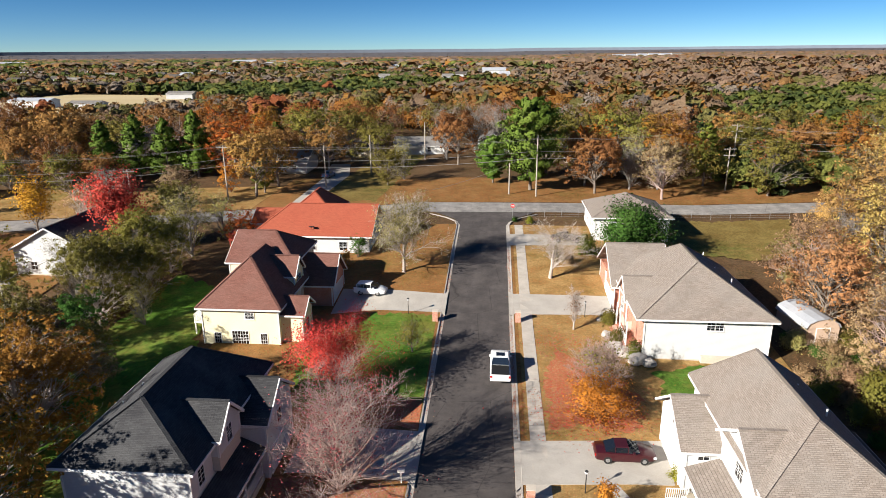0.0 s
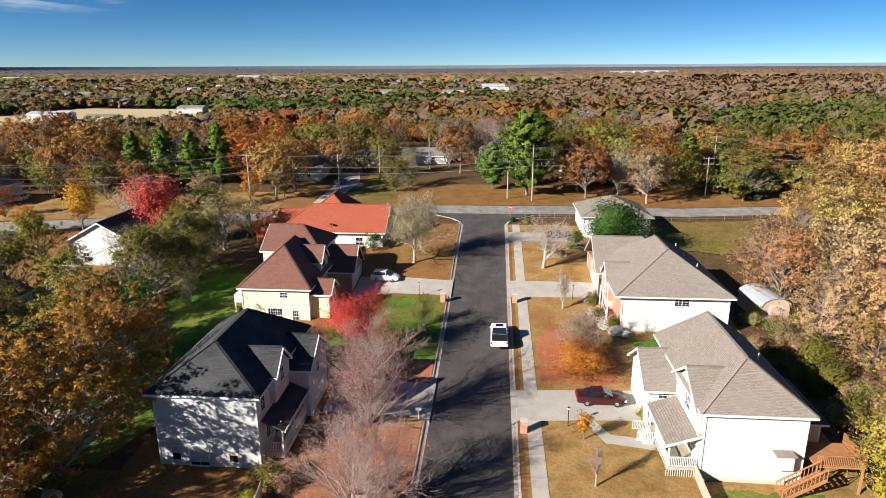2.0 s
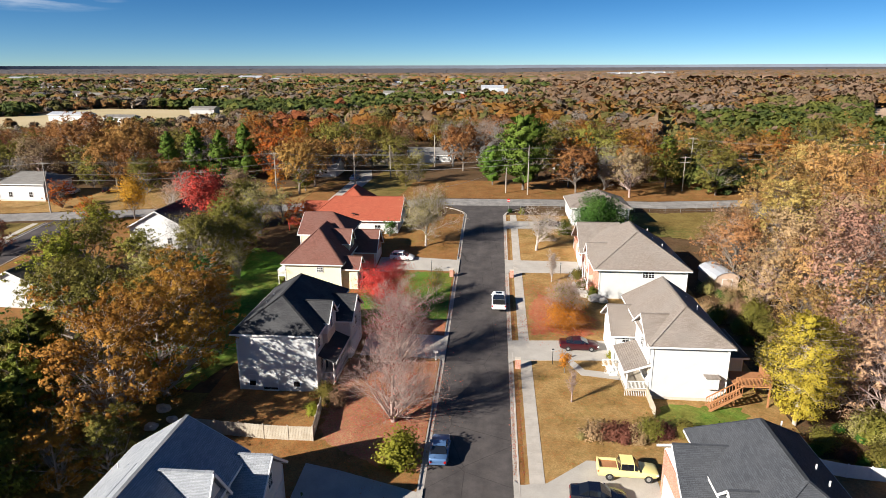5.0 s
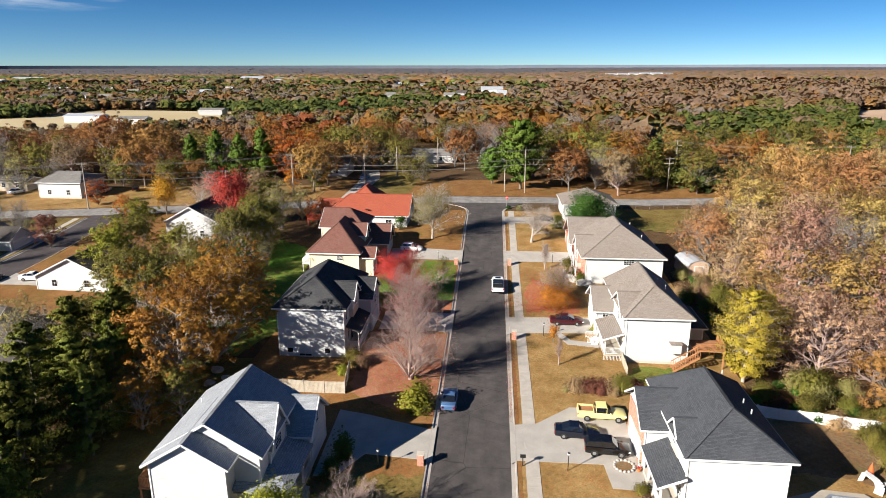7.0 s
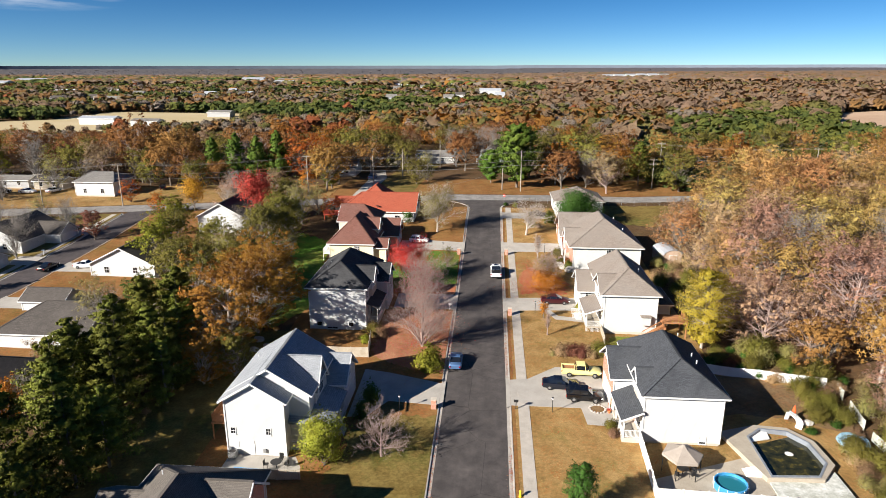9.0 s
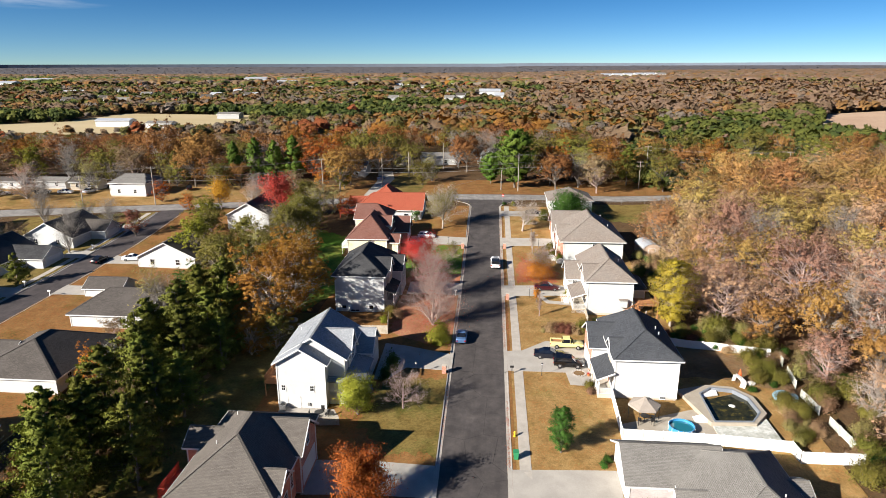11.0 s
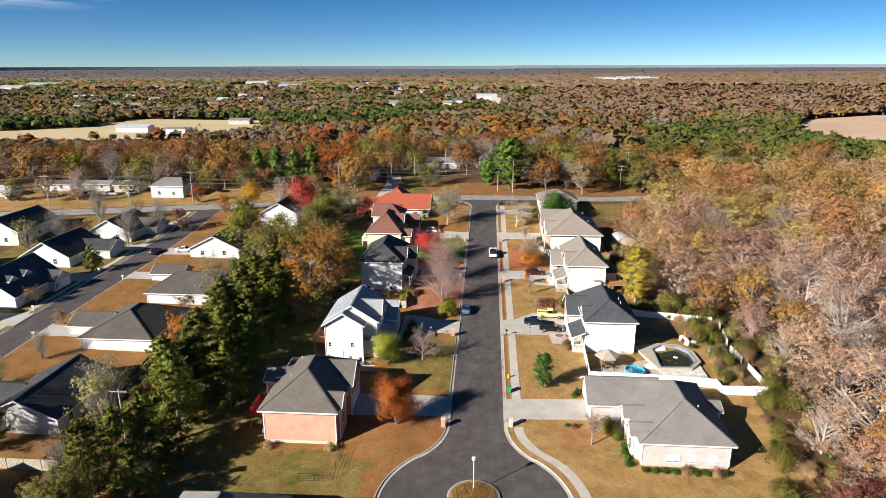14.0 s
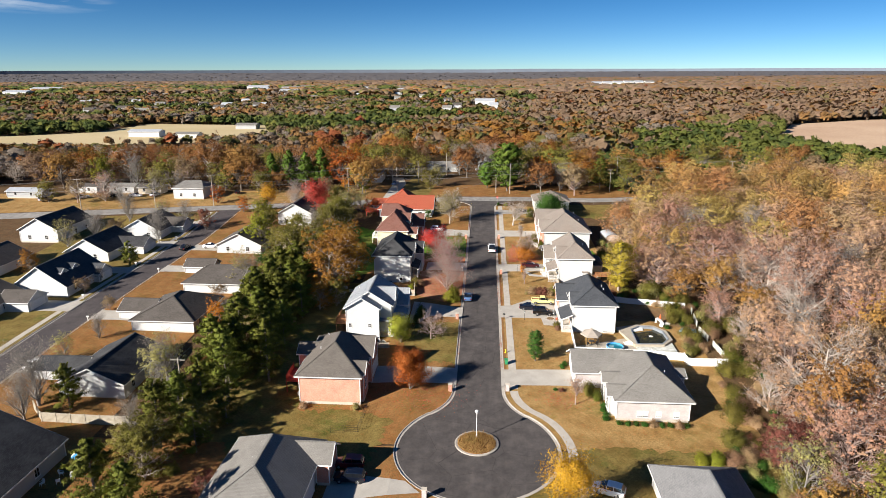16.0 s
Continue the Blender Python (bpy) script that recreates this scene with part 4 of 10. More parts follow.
def facing(side):
    """(outward, along) unit vectors of a wall that faces a side."""
    return {'S': (Vector((0, -1, 0)), Vector((1, 0, 0))), 'N': (Vector((0, 1, 0)), Vector((-1, 0, 0))),
            'E': (Vector((1, 0, 0)), Vector((0, 1, 0))), 'W': (Vector((-1, 0, 0)), Vector((0, -1, 0)))}[side]


def oriented(shape, at, side):
    """Moves a shape drawn in (along, up, out) onto a wall."""
    o, a = facing(side)
    at = Vector(at)
    shape.v = [tuple(at + a * p[0] + Vector((0, 0, p[1])) + o * p[2]) for p in shape.v]
    return shape


def ring(w, h, t, out):
    """A flat picture-frame of one piece round an opening, in (along, up, out)."""
    s = Shape()
    for k in (0.0, out):
        s.v += [(-w / 2 - t, -t, k), (w / 2 + t, -t, k), (w / 2 + t, h + t, k), (-w / 2 - t, h + t, k), (-w / 2, 0, k), (w / 2, 0, k), (w / 2, h, k), (-w / 2, h, k)]
    for i in range(4):
        j = (i + 1) % 4
        s.f += [(8 + i, 8 + j, 12 + j, 12 + i), (i, j, 8 + j, 8 + i), (4 + j, 4 + i, 12 + i, 12 + j)]
    s.mi = [0] * len(s.f)
    return s


def opening(parent, at, side, w, h, cols=2, rows=3, name="window", glass="glass", blind=0.0):
    """A window at the middle of its sill: frame, glazing bars, glass, a sill."""
    win = part(name, oriented(ring(w, h, 0.07, 0.055), at, side), M["trim"], parent, "white framed %s" % name.replace("_", " "))
    part("pane", oriented(Shape().box(-w / 2, w / 2, 0, h, 0.0, 0.02), at, side), M[glass], win)
    part("meeting_rail", oriented(Shape().box(-w / 2, w / 2, h / 2 - 0.025, h / 2 + 0.025, 0.0, 0.042), at, side), M["trim"], win)
    for i in range(1, cols):
        x = -w / 2 + w * i / cols
        part("glazing_bar", oriented(Shape().box(x - 0.016, x + 0.016, 0, h, 0.0, 0.034), at, side), M["trim"], win)
    for i in range(1, rows):
        y = h * i / rows
        if abs(y - h / 2) > 0.04:
            part("glazing_bar", oriented(Shape().box(-w / 2, w / 2, y - 0.014, y + 0.014, 0.0, 0.034), at, side), M["trim"], win)
    if blind:
        part("blind", oriented(Shape().box(-w / 2, w / 2, h * (1 - blind), h, 0.0, 0.024), at, side), M["blind"], win)
    part("sill", oriented(Shape().box(-w / 2 - 0.1, w / 2 + 0.1, -0.12, -0.07, 0.0, 0.11), at, side), M["trim"], win)
    return win


def door(parent, at, side, w=0.95, h=2.05, mat="trim", name="door", panels=2):
    f = Shape().box(-w / 2, w / 2, 0, h, 0.0, 0.05)
    d = part(name, oriented(f, at, side), M[mat], parent)
    p = Shape()
    for i in range(panels):
        z0 = 0.12 + i * (h - 0.2) / panels
        p.box(-w / 2 + 0.12, w / 2 - 0.12, z0, z0 + (h - 0.2) / panels - 0.1, 0.0, 0.062)
    part("door_panel", oriented(p, at, side), M["white" if mat == "trim" else mat], d)
    part("door_handle", oriented(Shape().box(w / 2 - 0.12, w / 2 - 0.06, 0.95, 1.07, 0.0, 0.12), at, side), M["grey_metal"], d)
    fr = Shape()
    fr.box(-w / 2 - 0.1, -w / 2, 0, h + 0.1, 0, 0.06).box(w / 2, w / 2 + 0.1, 0, h + 0.1, 0, 0.06).box(-w / 2, w / 2, h, h + 0.1, 0, 0.06)
    part("door_frame", oriented(fr, at, side), M["trim"], d)
    return d


def french_door(parent, at, side, w=1.8, h=2.05, blind=0.0):
    d = opening(parent, at, side, w, h, 2 if blind else 6, 1 if blind else 5, "french_door", "glass", blind)
    return d


def garage(parent, at, side, w=4.9, h=2.15):
    s = Shape()
    for i in range(4):
        s.box(-w / 2, w / 2, i * h / 4 + 0.01, (i + 1) * h / 4 - 0.01, 0.0, 0.05)
    g = part("garage_door", oriented(s, at, side), M["trim"], parent)
    fr = Shape()
    fr.box(-w / 2 - 0.14, -w / 2, 0, h + 0.14, 0, 0.08).box(w / 2, w / 2 + 0.14, 0, h + 0.14, 0, 0.08).box(-w / 2, w / 2, h, h + 0.14, 0, 0.08)
    part("door_frame", oriented(fr, at, side), M["trim"], g)
    return g


def pipe(parent, x, y, z, h=0.45, r=0.06):
    part("vent_pipe", Shape().rod((x, y, z), (x, y, z + h), r, r, 8), M["trim"], parent)


def railing(parent, a, b, z, h=0.95, mat="trim", gap=0.14):
    """A rail with balusters between two points."""
    a, b = Vector((*a, z)), Vector((*b, z))
    rail = part("railing", Shape().beam(a + Vector((0, 0, h)), b + Vector((0, 0, h)), 0.09, 0.05), M[mat], parent)
    part("bottom_rail", Shape().beam(a + Vector((0, 0, 0.1)), b + Vector((0, 0, 0.1)), 0.06, 0.05), M[mat], rail)
    n = max(1, int((b - a).length / gap))
    bar = Shape().box(-0.022, 0.022, -0.022, 0.022, 0.08, h).mesh("baluster", M[mat])
    for i in range(n + 1):
        ob = new("baluster", bar)
        ob.parent = rail
        ob.matrix_basis = pose(*(a + (b - a) * i / n))
    return rail


def post(parent, x, y, z0, z1, mat="trim", w=0.14):
    return part("post", Shape().box(x - w / 2, x + w / 2, y - w / 2, y + w / 2, z0, z1), M[mat], parent)


def dormer(parent, side, xf, xb, y0, y1, z0, z1, rise, wall, rmat, wins=1):
    """A gabled dormer or cross gable whose front faces east or west at xf and runs back to xb."""
    lo, hi = min(xf, xb), max(xf, xb)
    end = 1 if side == 'E' else 0
    w = block(parent, lo, hi, y0, y1, z0, z1, wall, ((end,), rise, 'x'), 0.0, True)
    oh = 0.3
    fx = xf + (0.35 if side == 'E' else -0.35)
    roof(parent, min(fx, xb), max(fx, xb), y0 - oh, y1 + oh, z1 - 0.02, rise * (1 + 2 * oh / (y1 - y0)) , 0, 0, rmat, 'x')
    return w


def house(name_label, x, y, z, group="houses on the street"):
    return thing("house", (x, y, z), name_label, "house", group)


def house_l2():
    z = -0.95
    h = house("white two-storey house with a black shingle hip roof", 0, 0, 0)
    g = M["roof_black"]
    block(h, -27.2, -18.1, 35.1, 50.1, z, 6.75, M["white"])
    roof(h, -27.8, -17.6, 34.7, 50.6, 6.9, 3.5, 3.7, 4.3, g)
    for yy in (38.2, 41.0):
        pipe(h, -25.3, yy + 2, 8.3, 0.5)
    # street front: dormer, porch, garage wing
    dormer(h, 'E', -17.5, -21.5, 38.4, 42.2, 5.6, 7.1, 1.75, M["white"], g)
    opening(h, (-17.5, 40.3, 5.8), 'E', 0.9, 1.3, 2, 3)
    block(h, -18.05, -15.9, 43.3, 49.4, 0.0, 5.4, M["white"], ((1,), 2.2, 'x'))
    roof(h, -20.5, -15.5, 42.9, 49.8, 5.4, 2.4, 0, 0, g, 'x')
    garage(h, (-15.9, 46.4, 0.2), 'E')
    opening(h, (-15.9, 46.4, 3.7), 'E', 1.0, 1.2, 2, 3)
    part("porch_floor", Shape().box(-18.0, -16.3, 36.2, 43.2, 0.2, 0.75), M["footing"], h)
    s = Shape()
    s.face((-18.02, 35.8, 4.1), (-16.0, 35.8, 3.2), (-16.0, 43.25, 3.2), (-18.02, 43.25, 4.1))
    s.face((-18.02, 43.25, 3.95), (-16.0, 43.25, 3.05), (-16.0, 35.8, 3.05), (-18.02, 35.8, 3.95))
    s.face((-18.02, 35.8, 3.95), (-16.0, 35.8, 3.05), (-16.0, 35.8, 3.2), (-18.02, 35.8, 4.1))
    s.face((-16.0, 35.8, 3.05), (-16.0, 43.25, 3.05), (-16.0, 43.25, 3.2), (-16.0, 35.8, 3.2))
    part("porch_roof", s, g, h)
    part("porch_gutter", Shape().beam((-15.97, 35.8, 3.1), (-15.97, 43.25, 3.1), 0.1, 0.2), M["trim"], h)
    for yy in (36.3, 39.6, 42.9):
        post(h, -16.4, yy, 0.75, 3.1)
    railing(h, (-17.9, 36.3), (-16.4, 36.3), 0.75)
    railing(h, (-16.4, 36.3), (-16.4, 39.6), 0.75)
    railing(h, (-16.4, 39.6), (-16.4, 42.9), 0.75)
    opening(h, (-25.7, 35.1, 0.35), 'S', 0.75, 1.3, 1, 2, blind=0.45)
    french_door(h, (-23.6, 35.1, -0.12), 'S', 1.7, 1.95, 0.85)
    opening(h, (-20.5, 35.1, 0.35), 'S', 0.75, 1.3, 1, 2, blind=0.45)
    for yy in (37.4, 41.6):
        opening(h, (-18.1, yy, 1.6), 'E', 0.9, 1.5, 2, 4)
    opening(h, (-18.1, 36.6, 4.7), 'E', 0.9, 1.4, 2, 4)
    door(h, (-18.1, 39.5, 0.75), 'E', 1.0, 2.05, "dark")
    return h


def house_l1():
    h = house("cream two-storey house with a brown shingle roof", 0, 0, 0)
    z, g, w = 0.55, M["roof_brown"], M["yellow"]
    block(h, -31.6, -22.5, 66.1, 74.6, z, 5.4, w)
    roof(h, -32.1, -22.0, 65.6, 79.0, 5.55, 4.7, 5.2, 3.0, g)
    block(h, -31.4, -23.3, 74.6, 84.0, z, 8.0, w)
    roof(h, -31.9, -22.8, 74.4, 84.6, 8.15, 2.9, 0.0, 4.0, g, 'x')
    block(h, -23.4, -18.9, 76.5, 83.0, z + 0.8, 4.6, M["brick"], ((1,), 3.1, 'x'))
    roof(h, -26.5, -18.4, 76.1, 83.4, 4.6, 3.3, 0, 0, g, 'x')
    garage(h, (-18.9, 79.7, 1.6), 'E', 4.8, 2.2)
    dormer(h, 'E', -22.5, -26.5, 72.6, 76.2, 4.6, 7.2, 1.8, w, g)
    opening(h, (-22.5, 74.4, 5.3), 'E', 1.6, 1.5, 4, 4)
    block(h, -22.6, -20.0, 66.9, 70.6, z, 4.4, w, ((1,), 1.3, 'x'))
    roof(h, -24.4, -19.5, 66.5, 71.0, 4.55, 1.6, 0, 0, g, 'x')
    opening(h, (-20.0, 68.7, 1.7), 'E', 1.5, 1.6, 4, 4)
    opening(h, (-29.9, 66.1, 0.75), 'S', 0.75, 1.6, 3, 4)
    french_door(h, (-27.2, 66.1, 0.62), 'S', 1.9, 2.0)
    opening(h, (-24.4, 66.1, 0.75), 'S', 0.75, 1.6, 3, 4)
    opening(h, (-25.9, 66.1, 4.2), 'S', 1.0, 0.7, 3, 3)
    s = Shape().box(-33.6, -31.6, 68.0, 73.0, 2.6, 2.8)
    part("balcony_deck", s, M["vinyl"], h)
    railing(h, (-33.5, 68.0), (-33.5, 73.0), 2.8)
    for yy in (68.1, 72.9):
        post(h, -33.5, yy, 0.0, 3.7)
    pipe(h, -29.5, 79, 9.4, 0.4)
    return h


def house_l0():
    h = house("long white house with a bright red-orange shingle roof", 0, 0, 0)
    z, g = 3.0, M["roof_red"]
    block(h, -35.5, -17.4, 94.2, 107.0, z, 6.0, M["white"])
    roof(h, -36.2, -16.8, 93.6, 107.6, 6.15, 3.6, 4.8, 0.0, g, 'x')
    block(h, -32.5, -25.0, 103.0, 112.0, z, 7.2, M["white"])
    roof(h, -33.0, -24.5, 102.0, 112.5, 7.3, 3.4, 3.6, 3.6, g)
    block(h, -39.5, -35.4, 104.5, 110.5, z, 5.2, M["white"])
    roof(h, -40.0, -34.5, 104.0, 111.0, 5.3, 1.9, 0, 0, g, 'x')
    garage(h, (-17.4, 100.5, 3.2), 'E')
    opening(h, (-21.5, 94.2, 3.8), 'S', 1.2, 1.3, 2, 3)
    opening(h, (-26.5, 94.2, 3.8), 'S', 1.2, 1.3, 2, 3)
    d = part("dish", Shape().lathe([(0.05, 0), (0.42, 0.14), (0.45, 0.16), (0.40, 0.15)], 14, (-26.5, 94.8, 7.2)), M["dark"], h, "dark satellite dish")
    part("dish_arm", Shape().rod((-26.5, 94.8, 6.7), (-26.5, 94.8, 7.2), 0.03), M["dark"], d)
    s = Shape().box(-40.5, -36.2, 95.5, 100.5, 4.6, 4.8)
    part("deck_floor", s, M["redwood"], h)
    railing(h, (-40.4, 95.6), (-36.3, 95.6), 4.8, 1.0, "redwood")
    railing(h, (-40.4, 95.6), (-40.4, 100.4), 4.8, 1.0, "redwood")
    for xx in (-40.3, -36.4):
        post(h, xx, 95.6, 2.6, 4.7, "redwood")
    return h


def house_l3():
    h = house("white two-storey house with a blue-grey shingle roof and cross gables", 0, 0, 0)
    z, g, w = -2.4, M["roof_blue"], M["white"]
    block(h, -27.4, -20.7, 1.7, 6.0, z, 5.45, w, ((0,), 2.05, 'y'))
    block(h, -27.4, -18.4, 3.6, 14.2, z, 5.45, w, ((0, 1), 2.75, 'y'))
    # main hip with its long west slope, the front gable bay and the east cross gables
    roof(h, -27.9, -17.9, 3.2, 14.6, 5.5, 3.1, 0, 0, g)
    roof(h, -27.9, -20.2, 1.25, 9.0, 5.47, 2.35, 0, 0, g)
    dormer(h, 'E', -18.2, -23.4, 5.8, 10.2, 2.6, 4.6, 3.1, w, g)
    opening(h, (-18.2, 8.0, 3.6), 'E', 1.7, 1.4, 4, 4)
    block(h, -20.6, -16.0, 10.6, 16.4, -1.2, 3.2, w, ((1,), 2.4, 'x'))
    roof(h, -21.5, -15.6, 10.2, 16.8, 3.2, 2.75, 0, 0, g, 'x')
    garage(h, (-16.0, 13.5, -0.6), 'E')
    opening(h, (-16.0, 13.5, 3.0), 'E', 0.9, 1.1, 2, 3)
    # wrapping porch roof and porch
    s = Shape()
    s.face((-20.65, 3.2, 2.9), (-20.65, 2.6, 2.55), (-15.6, 2.6, 2.3), (-18.3, 6.5, 3.3), (-20.65, 6.5, 3.3))
    s.face((-18.3, 6.5, 3.3), (-15.6, 2.6, 2.3), (-15.6, 10.5, 2.3), (-18.3, 10.5, 3.3))
    s.face((-20.65, 2.6, 2.37), (-15.6, 2.6, 2.12), (-15.6, 2.6, 2.3), (-20.65, 2.6, 2.55))
    s.face((-15.6, 2.6, 2.12), (-15.6, 10.5, 2.12), (-15.6, 10.5, 2.3), (-15.6, 2.6, 2.3))
    s.face((-20.65, 2.6, 2.2), (-20.65, 10.5, 2.2), (-15.6, 10.5, 2.1), (-15.6, 2.6, 2.1))
    part("porch_roof", s, g, h)
    part("porch_floor", Shape().box(-20.6, -15.9, 2.9, 10.5, -0.75, -0.35), M["footing"], h)
    part("porch_skirt", Shape().box(-20.6, -16.0, 3.0, 10.5, -2.4, -0.75), M["white"], h)
    for yy in (3.0, 5.5, 8.0, 10.3):
        post(h, -16.0, yy, -0.35, 2.2, w=0.2)
    post(h, -18.4, 3.0, -0.35, 2.3, w=0.2)
    railing(h, (-20.5, 3.0), (-16.0, 3.0), -0.35)
    railing(h, (-16.0, 3.0), (-16.0, 5.5), -0.35)
    railing(h, (-16.0, 8.0), (-16.0, 10.3), -0.35)
    st = Shape()
    for i in range(5):
        st.box(-16.0 + i * 0.3, -15.7 + i * 0.3, 5.6, 7.9, -1.2, -0.5 - i * 0.16)
    part("steps", st, M["concrete"], h)
    opening(h, (-26.6, 1.7, 1.35), 'S', 0.5, 0.75, 2, 2)
    opening(h, (-22.6, 1.7, 1.35), 'S', 0.5, 0.75, 2, 2)
    french_door(h, (-25.2, 1.7, -1.5), 'S', 1.7, 1.95, 0.9)
    opening(h, (-20.7, 4.2, 3.3), 'E', 0.8, 1.3, 2, 3)
    part("wall_box", Shape().box(-23.3, -22.95, 1.5, 1.7, -0.9, -0.45), M["grey_metal"], h)
    pipe(h, -26.0, 9.5, 7.0, 0.4)
    s = Shape().box(-30.3, -27.4, 4.2, 9.5, 0.87, 1.05)
    part("deck_floor", s, M["deck"], h)
    railing(h, (-30.2, 4.3), (-27.5, 4.3), 1.05, 1.0, "deck")
    railing(h, (-30.2, 4.3), (-30.2, 9.4), 1.05, 1.0, "deck")
    for yy in (4.4, 9.3):
        post(h, -30.2, yy, -2.6, 0.9, "deck")
    return h


def house_l4():
    h = house("salmon brick house with a grey-brown hip roof", 0, 0, 0)
    z, g, w = -2.3, M["roof_umber"], M["brick_salmon"]
    block(h, -30.3, -19.9, -22.9, -7.1, z, 2.7, w, foot=0.3)
    roof(h, -30.9, -19.4, -23.5, -6.6, 2.85, 3.9, 5.9, 6.6, g)
    block(h, -20.6, -19.2, -15.4, -9.2, z, 3.0, M["brick"], ((1,), 2.3, 'x'))
    roof(h, -25.0, -18.8, -15.8, -8.8, 3.0, 2.65, 0, 0, g, 'x')
    block(h, -20.4, -19.5, -21.9, -18.3, z, 2.7, M["brick"], ((1,), 1.2, 'x'))
    roof(h, -23.0, -19.1, -22.2, -18.0, 2.8, 1.6, 0, 0, g, 'x')
    opening(h, (-19.5, -20.1, -0.4), 'E', 1.3, 1.7, 3, 4)
    opening(h, (-19.9, -16.9, -0.3), 'E', 1.0, 1.7, 3, 4)
    garage(h, (-19.2, -12.3, -1.4), 'E', 4.8, 2.2)
    opening(h, (-19.2, -12.3, 2.5), 'E', 0.9, 1.0, 2, 3)
    block(h, -32.6, -30.2, -14.5, -10.5, z, 2.7, w)
    roof(h, -33.0, -28.0, -14.9, -10.1, 2.85, 1.4, 0, 0, g, 'x')
    s = Shape().box(-33.5, -30.3, -20.2, -15.2, 0.1, 0.3)
    part("deck_floor", s, M["redwood"], h)
    railing(h, (-33.4, -20.1), (-30.4, -20.1), 0.3, 1.0, "redwood")
    railing(h, (-33.4, -20.1), (-33.4, -15.3), 0.3, 1.0, "redwood")
    for yy in (-20.1, -15.3):
        post(h, -33.4, yy, -2.0, 0.2, "redwood")
    for yy in (-17.0, -11.0):
        pipe(h, -27.8, yy, 5.0, 0.4)
    part("gas_meter", Shape().box(-30.75, -30.4, -22.6, -22.2, -1.2, -0.6), M["grey_metal"], h)
    return h


def house_l5():
    h = house("low house with a grey shingle hip roof by the turning circle", 0, 0, 0)
    z, g = -2.9, M["roof_grey"]
    block(h, -34.3, -22.2, -56.0, -38.9, z, 0.35, M["white_warm"])
    roof(h, -34.8, -21.7, -56.5, -38.4, 0.5, 3.4, 6.6, 4.2, g)
    block(h, -22.0, -20.2, -44.0, -39.4, z, 0.35, M["brick"], ((1,), 1.5, 'x'))
    roof(h, -26.0, -19.7, -44.4, -39.0, 0.5, 1.9, 0, 0, g, 'x')
    garage(h, (-21.9, -48.2, -2.6), 'E', 4.6, 2.1)
    for yy in (-47.0, -43.5):
        pipe(h, -29.5, yy, 2.9, 0.35)
    return h


def house_r2():
    h = house("white two-storey house with brick front and taupe hip roof", 0, 0, 0)
    z, g, w = 1.1, M["roof_taupe"], M["white"]
    block(h, 18.2, 31.3, 64.7, 82.0, z, 6.1, w)
    roof(h, 17.2, 31.9, 64.1, 82.4, 6.25, 4.75, 5.7, 5.9, g)
    part("front_wall", Shape().box(18.02, 18.18, 65.0, 82.0, z + 0.3, 6.1), M["brick"], h)
    block(h, 17.0, 18.4, 76.0, 82.6, z, 5.4, M["brick"], ((0,), 2.6, 'x'))
    roof(h, 16.5, 24.0, 75.4, 87.5, 5.6, 3.9, 0, 0, g, 'x')
    block(h, 17.0, 26.0, 82.0, 87.0, z, 5.5, M["brick"])
    dormer(h, 'W', 17.3, 22.5, 69.8, 74.2, 3.5, 6.1, 2.0, M["brick"], g)
    garage(h, (17.0, 79.0, 1.9), 'W', 4.9, 2.2)
    opening(h, (17.3, 72.0, 4.2), 'W', 1.4, 1.3, 3, 3)
    opening(h, (25.1, 64.7, 4.9), 'S', 0.8, 1.15, 2, 4)
    opening(h, (26.0, 64.7, 4.9), 'S', 0.8, 1.15, 2, 4)
    part("porch_floor", Shape().box(16.6, 18.0, 66.0, 75.6, 1.2, 2.2), M["brick"], h)
    railing(h, (16.7, 66.1), (16.7, 70.0), 2.2)
    railing(h, (16.7, 72.0), (16.7, 75.5), 2.2)
    for yy in (66.2, 70.0, 72.0, 75.5):
        post(h, 16.7, yy, 2.2, 5.0)
    st = Shape()
    for i in range(5):
        st.box(16.2 - i * 0.3, 16.6 - i * 0.3, 70.2, 71.8, 1.0, 2.1 - i * 0.2)
    part("steps", st, M["brick"], h)
    door(h, (18.02, 71.0, 2.2), 'W', 1.0, 2.05, "dark")
    for yy, xx in ((70.0, 28.6), (74.0, 28.0), (80, 28.5)):
        pipe(h, xx, yy, 8.3, 0.6, 0.08)
    part("porch_bay", Shape().box(24.3, 28.0, 64.2, 64.7, 1.0, 2.0), M["footing"], h)
    return h


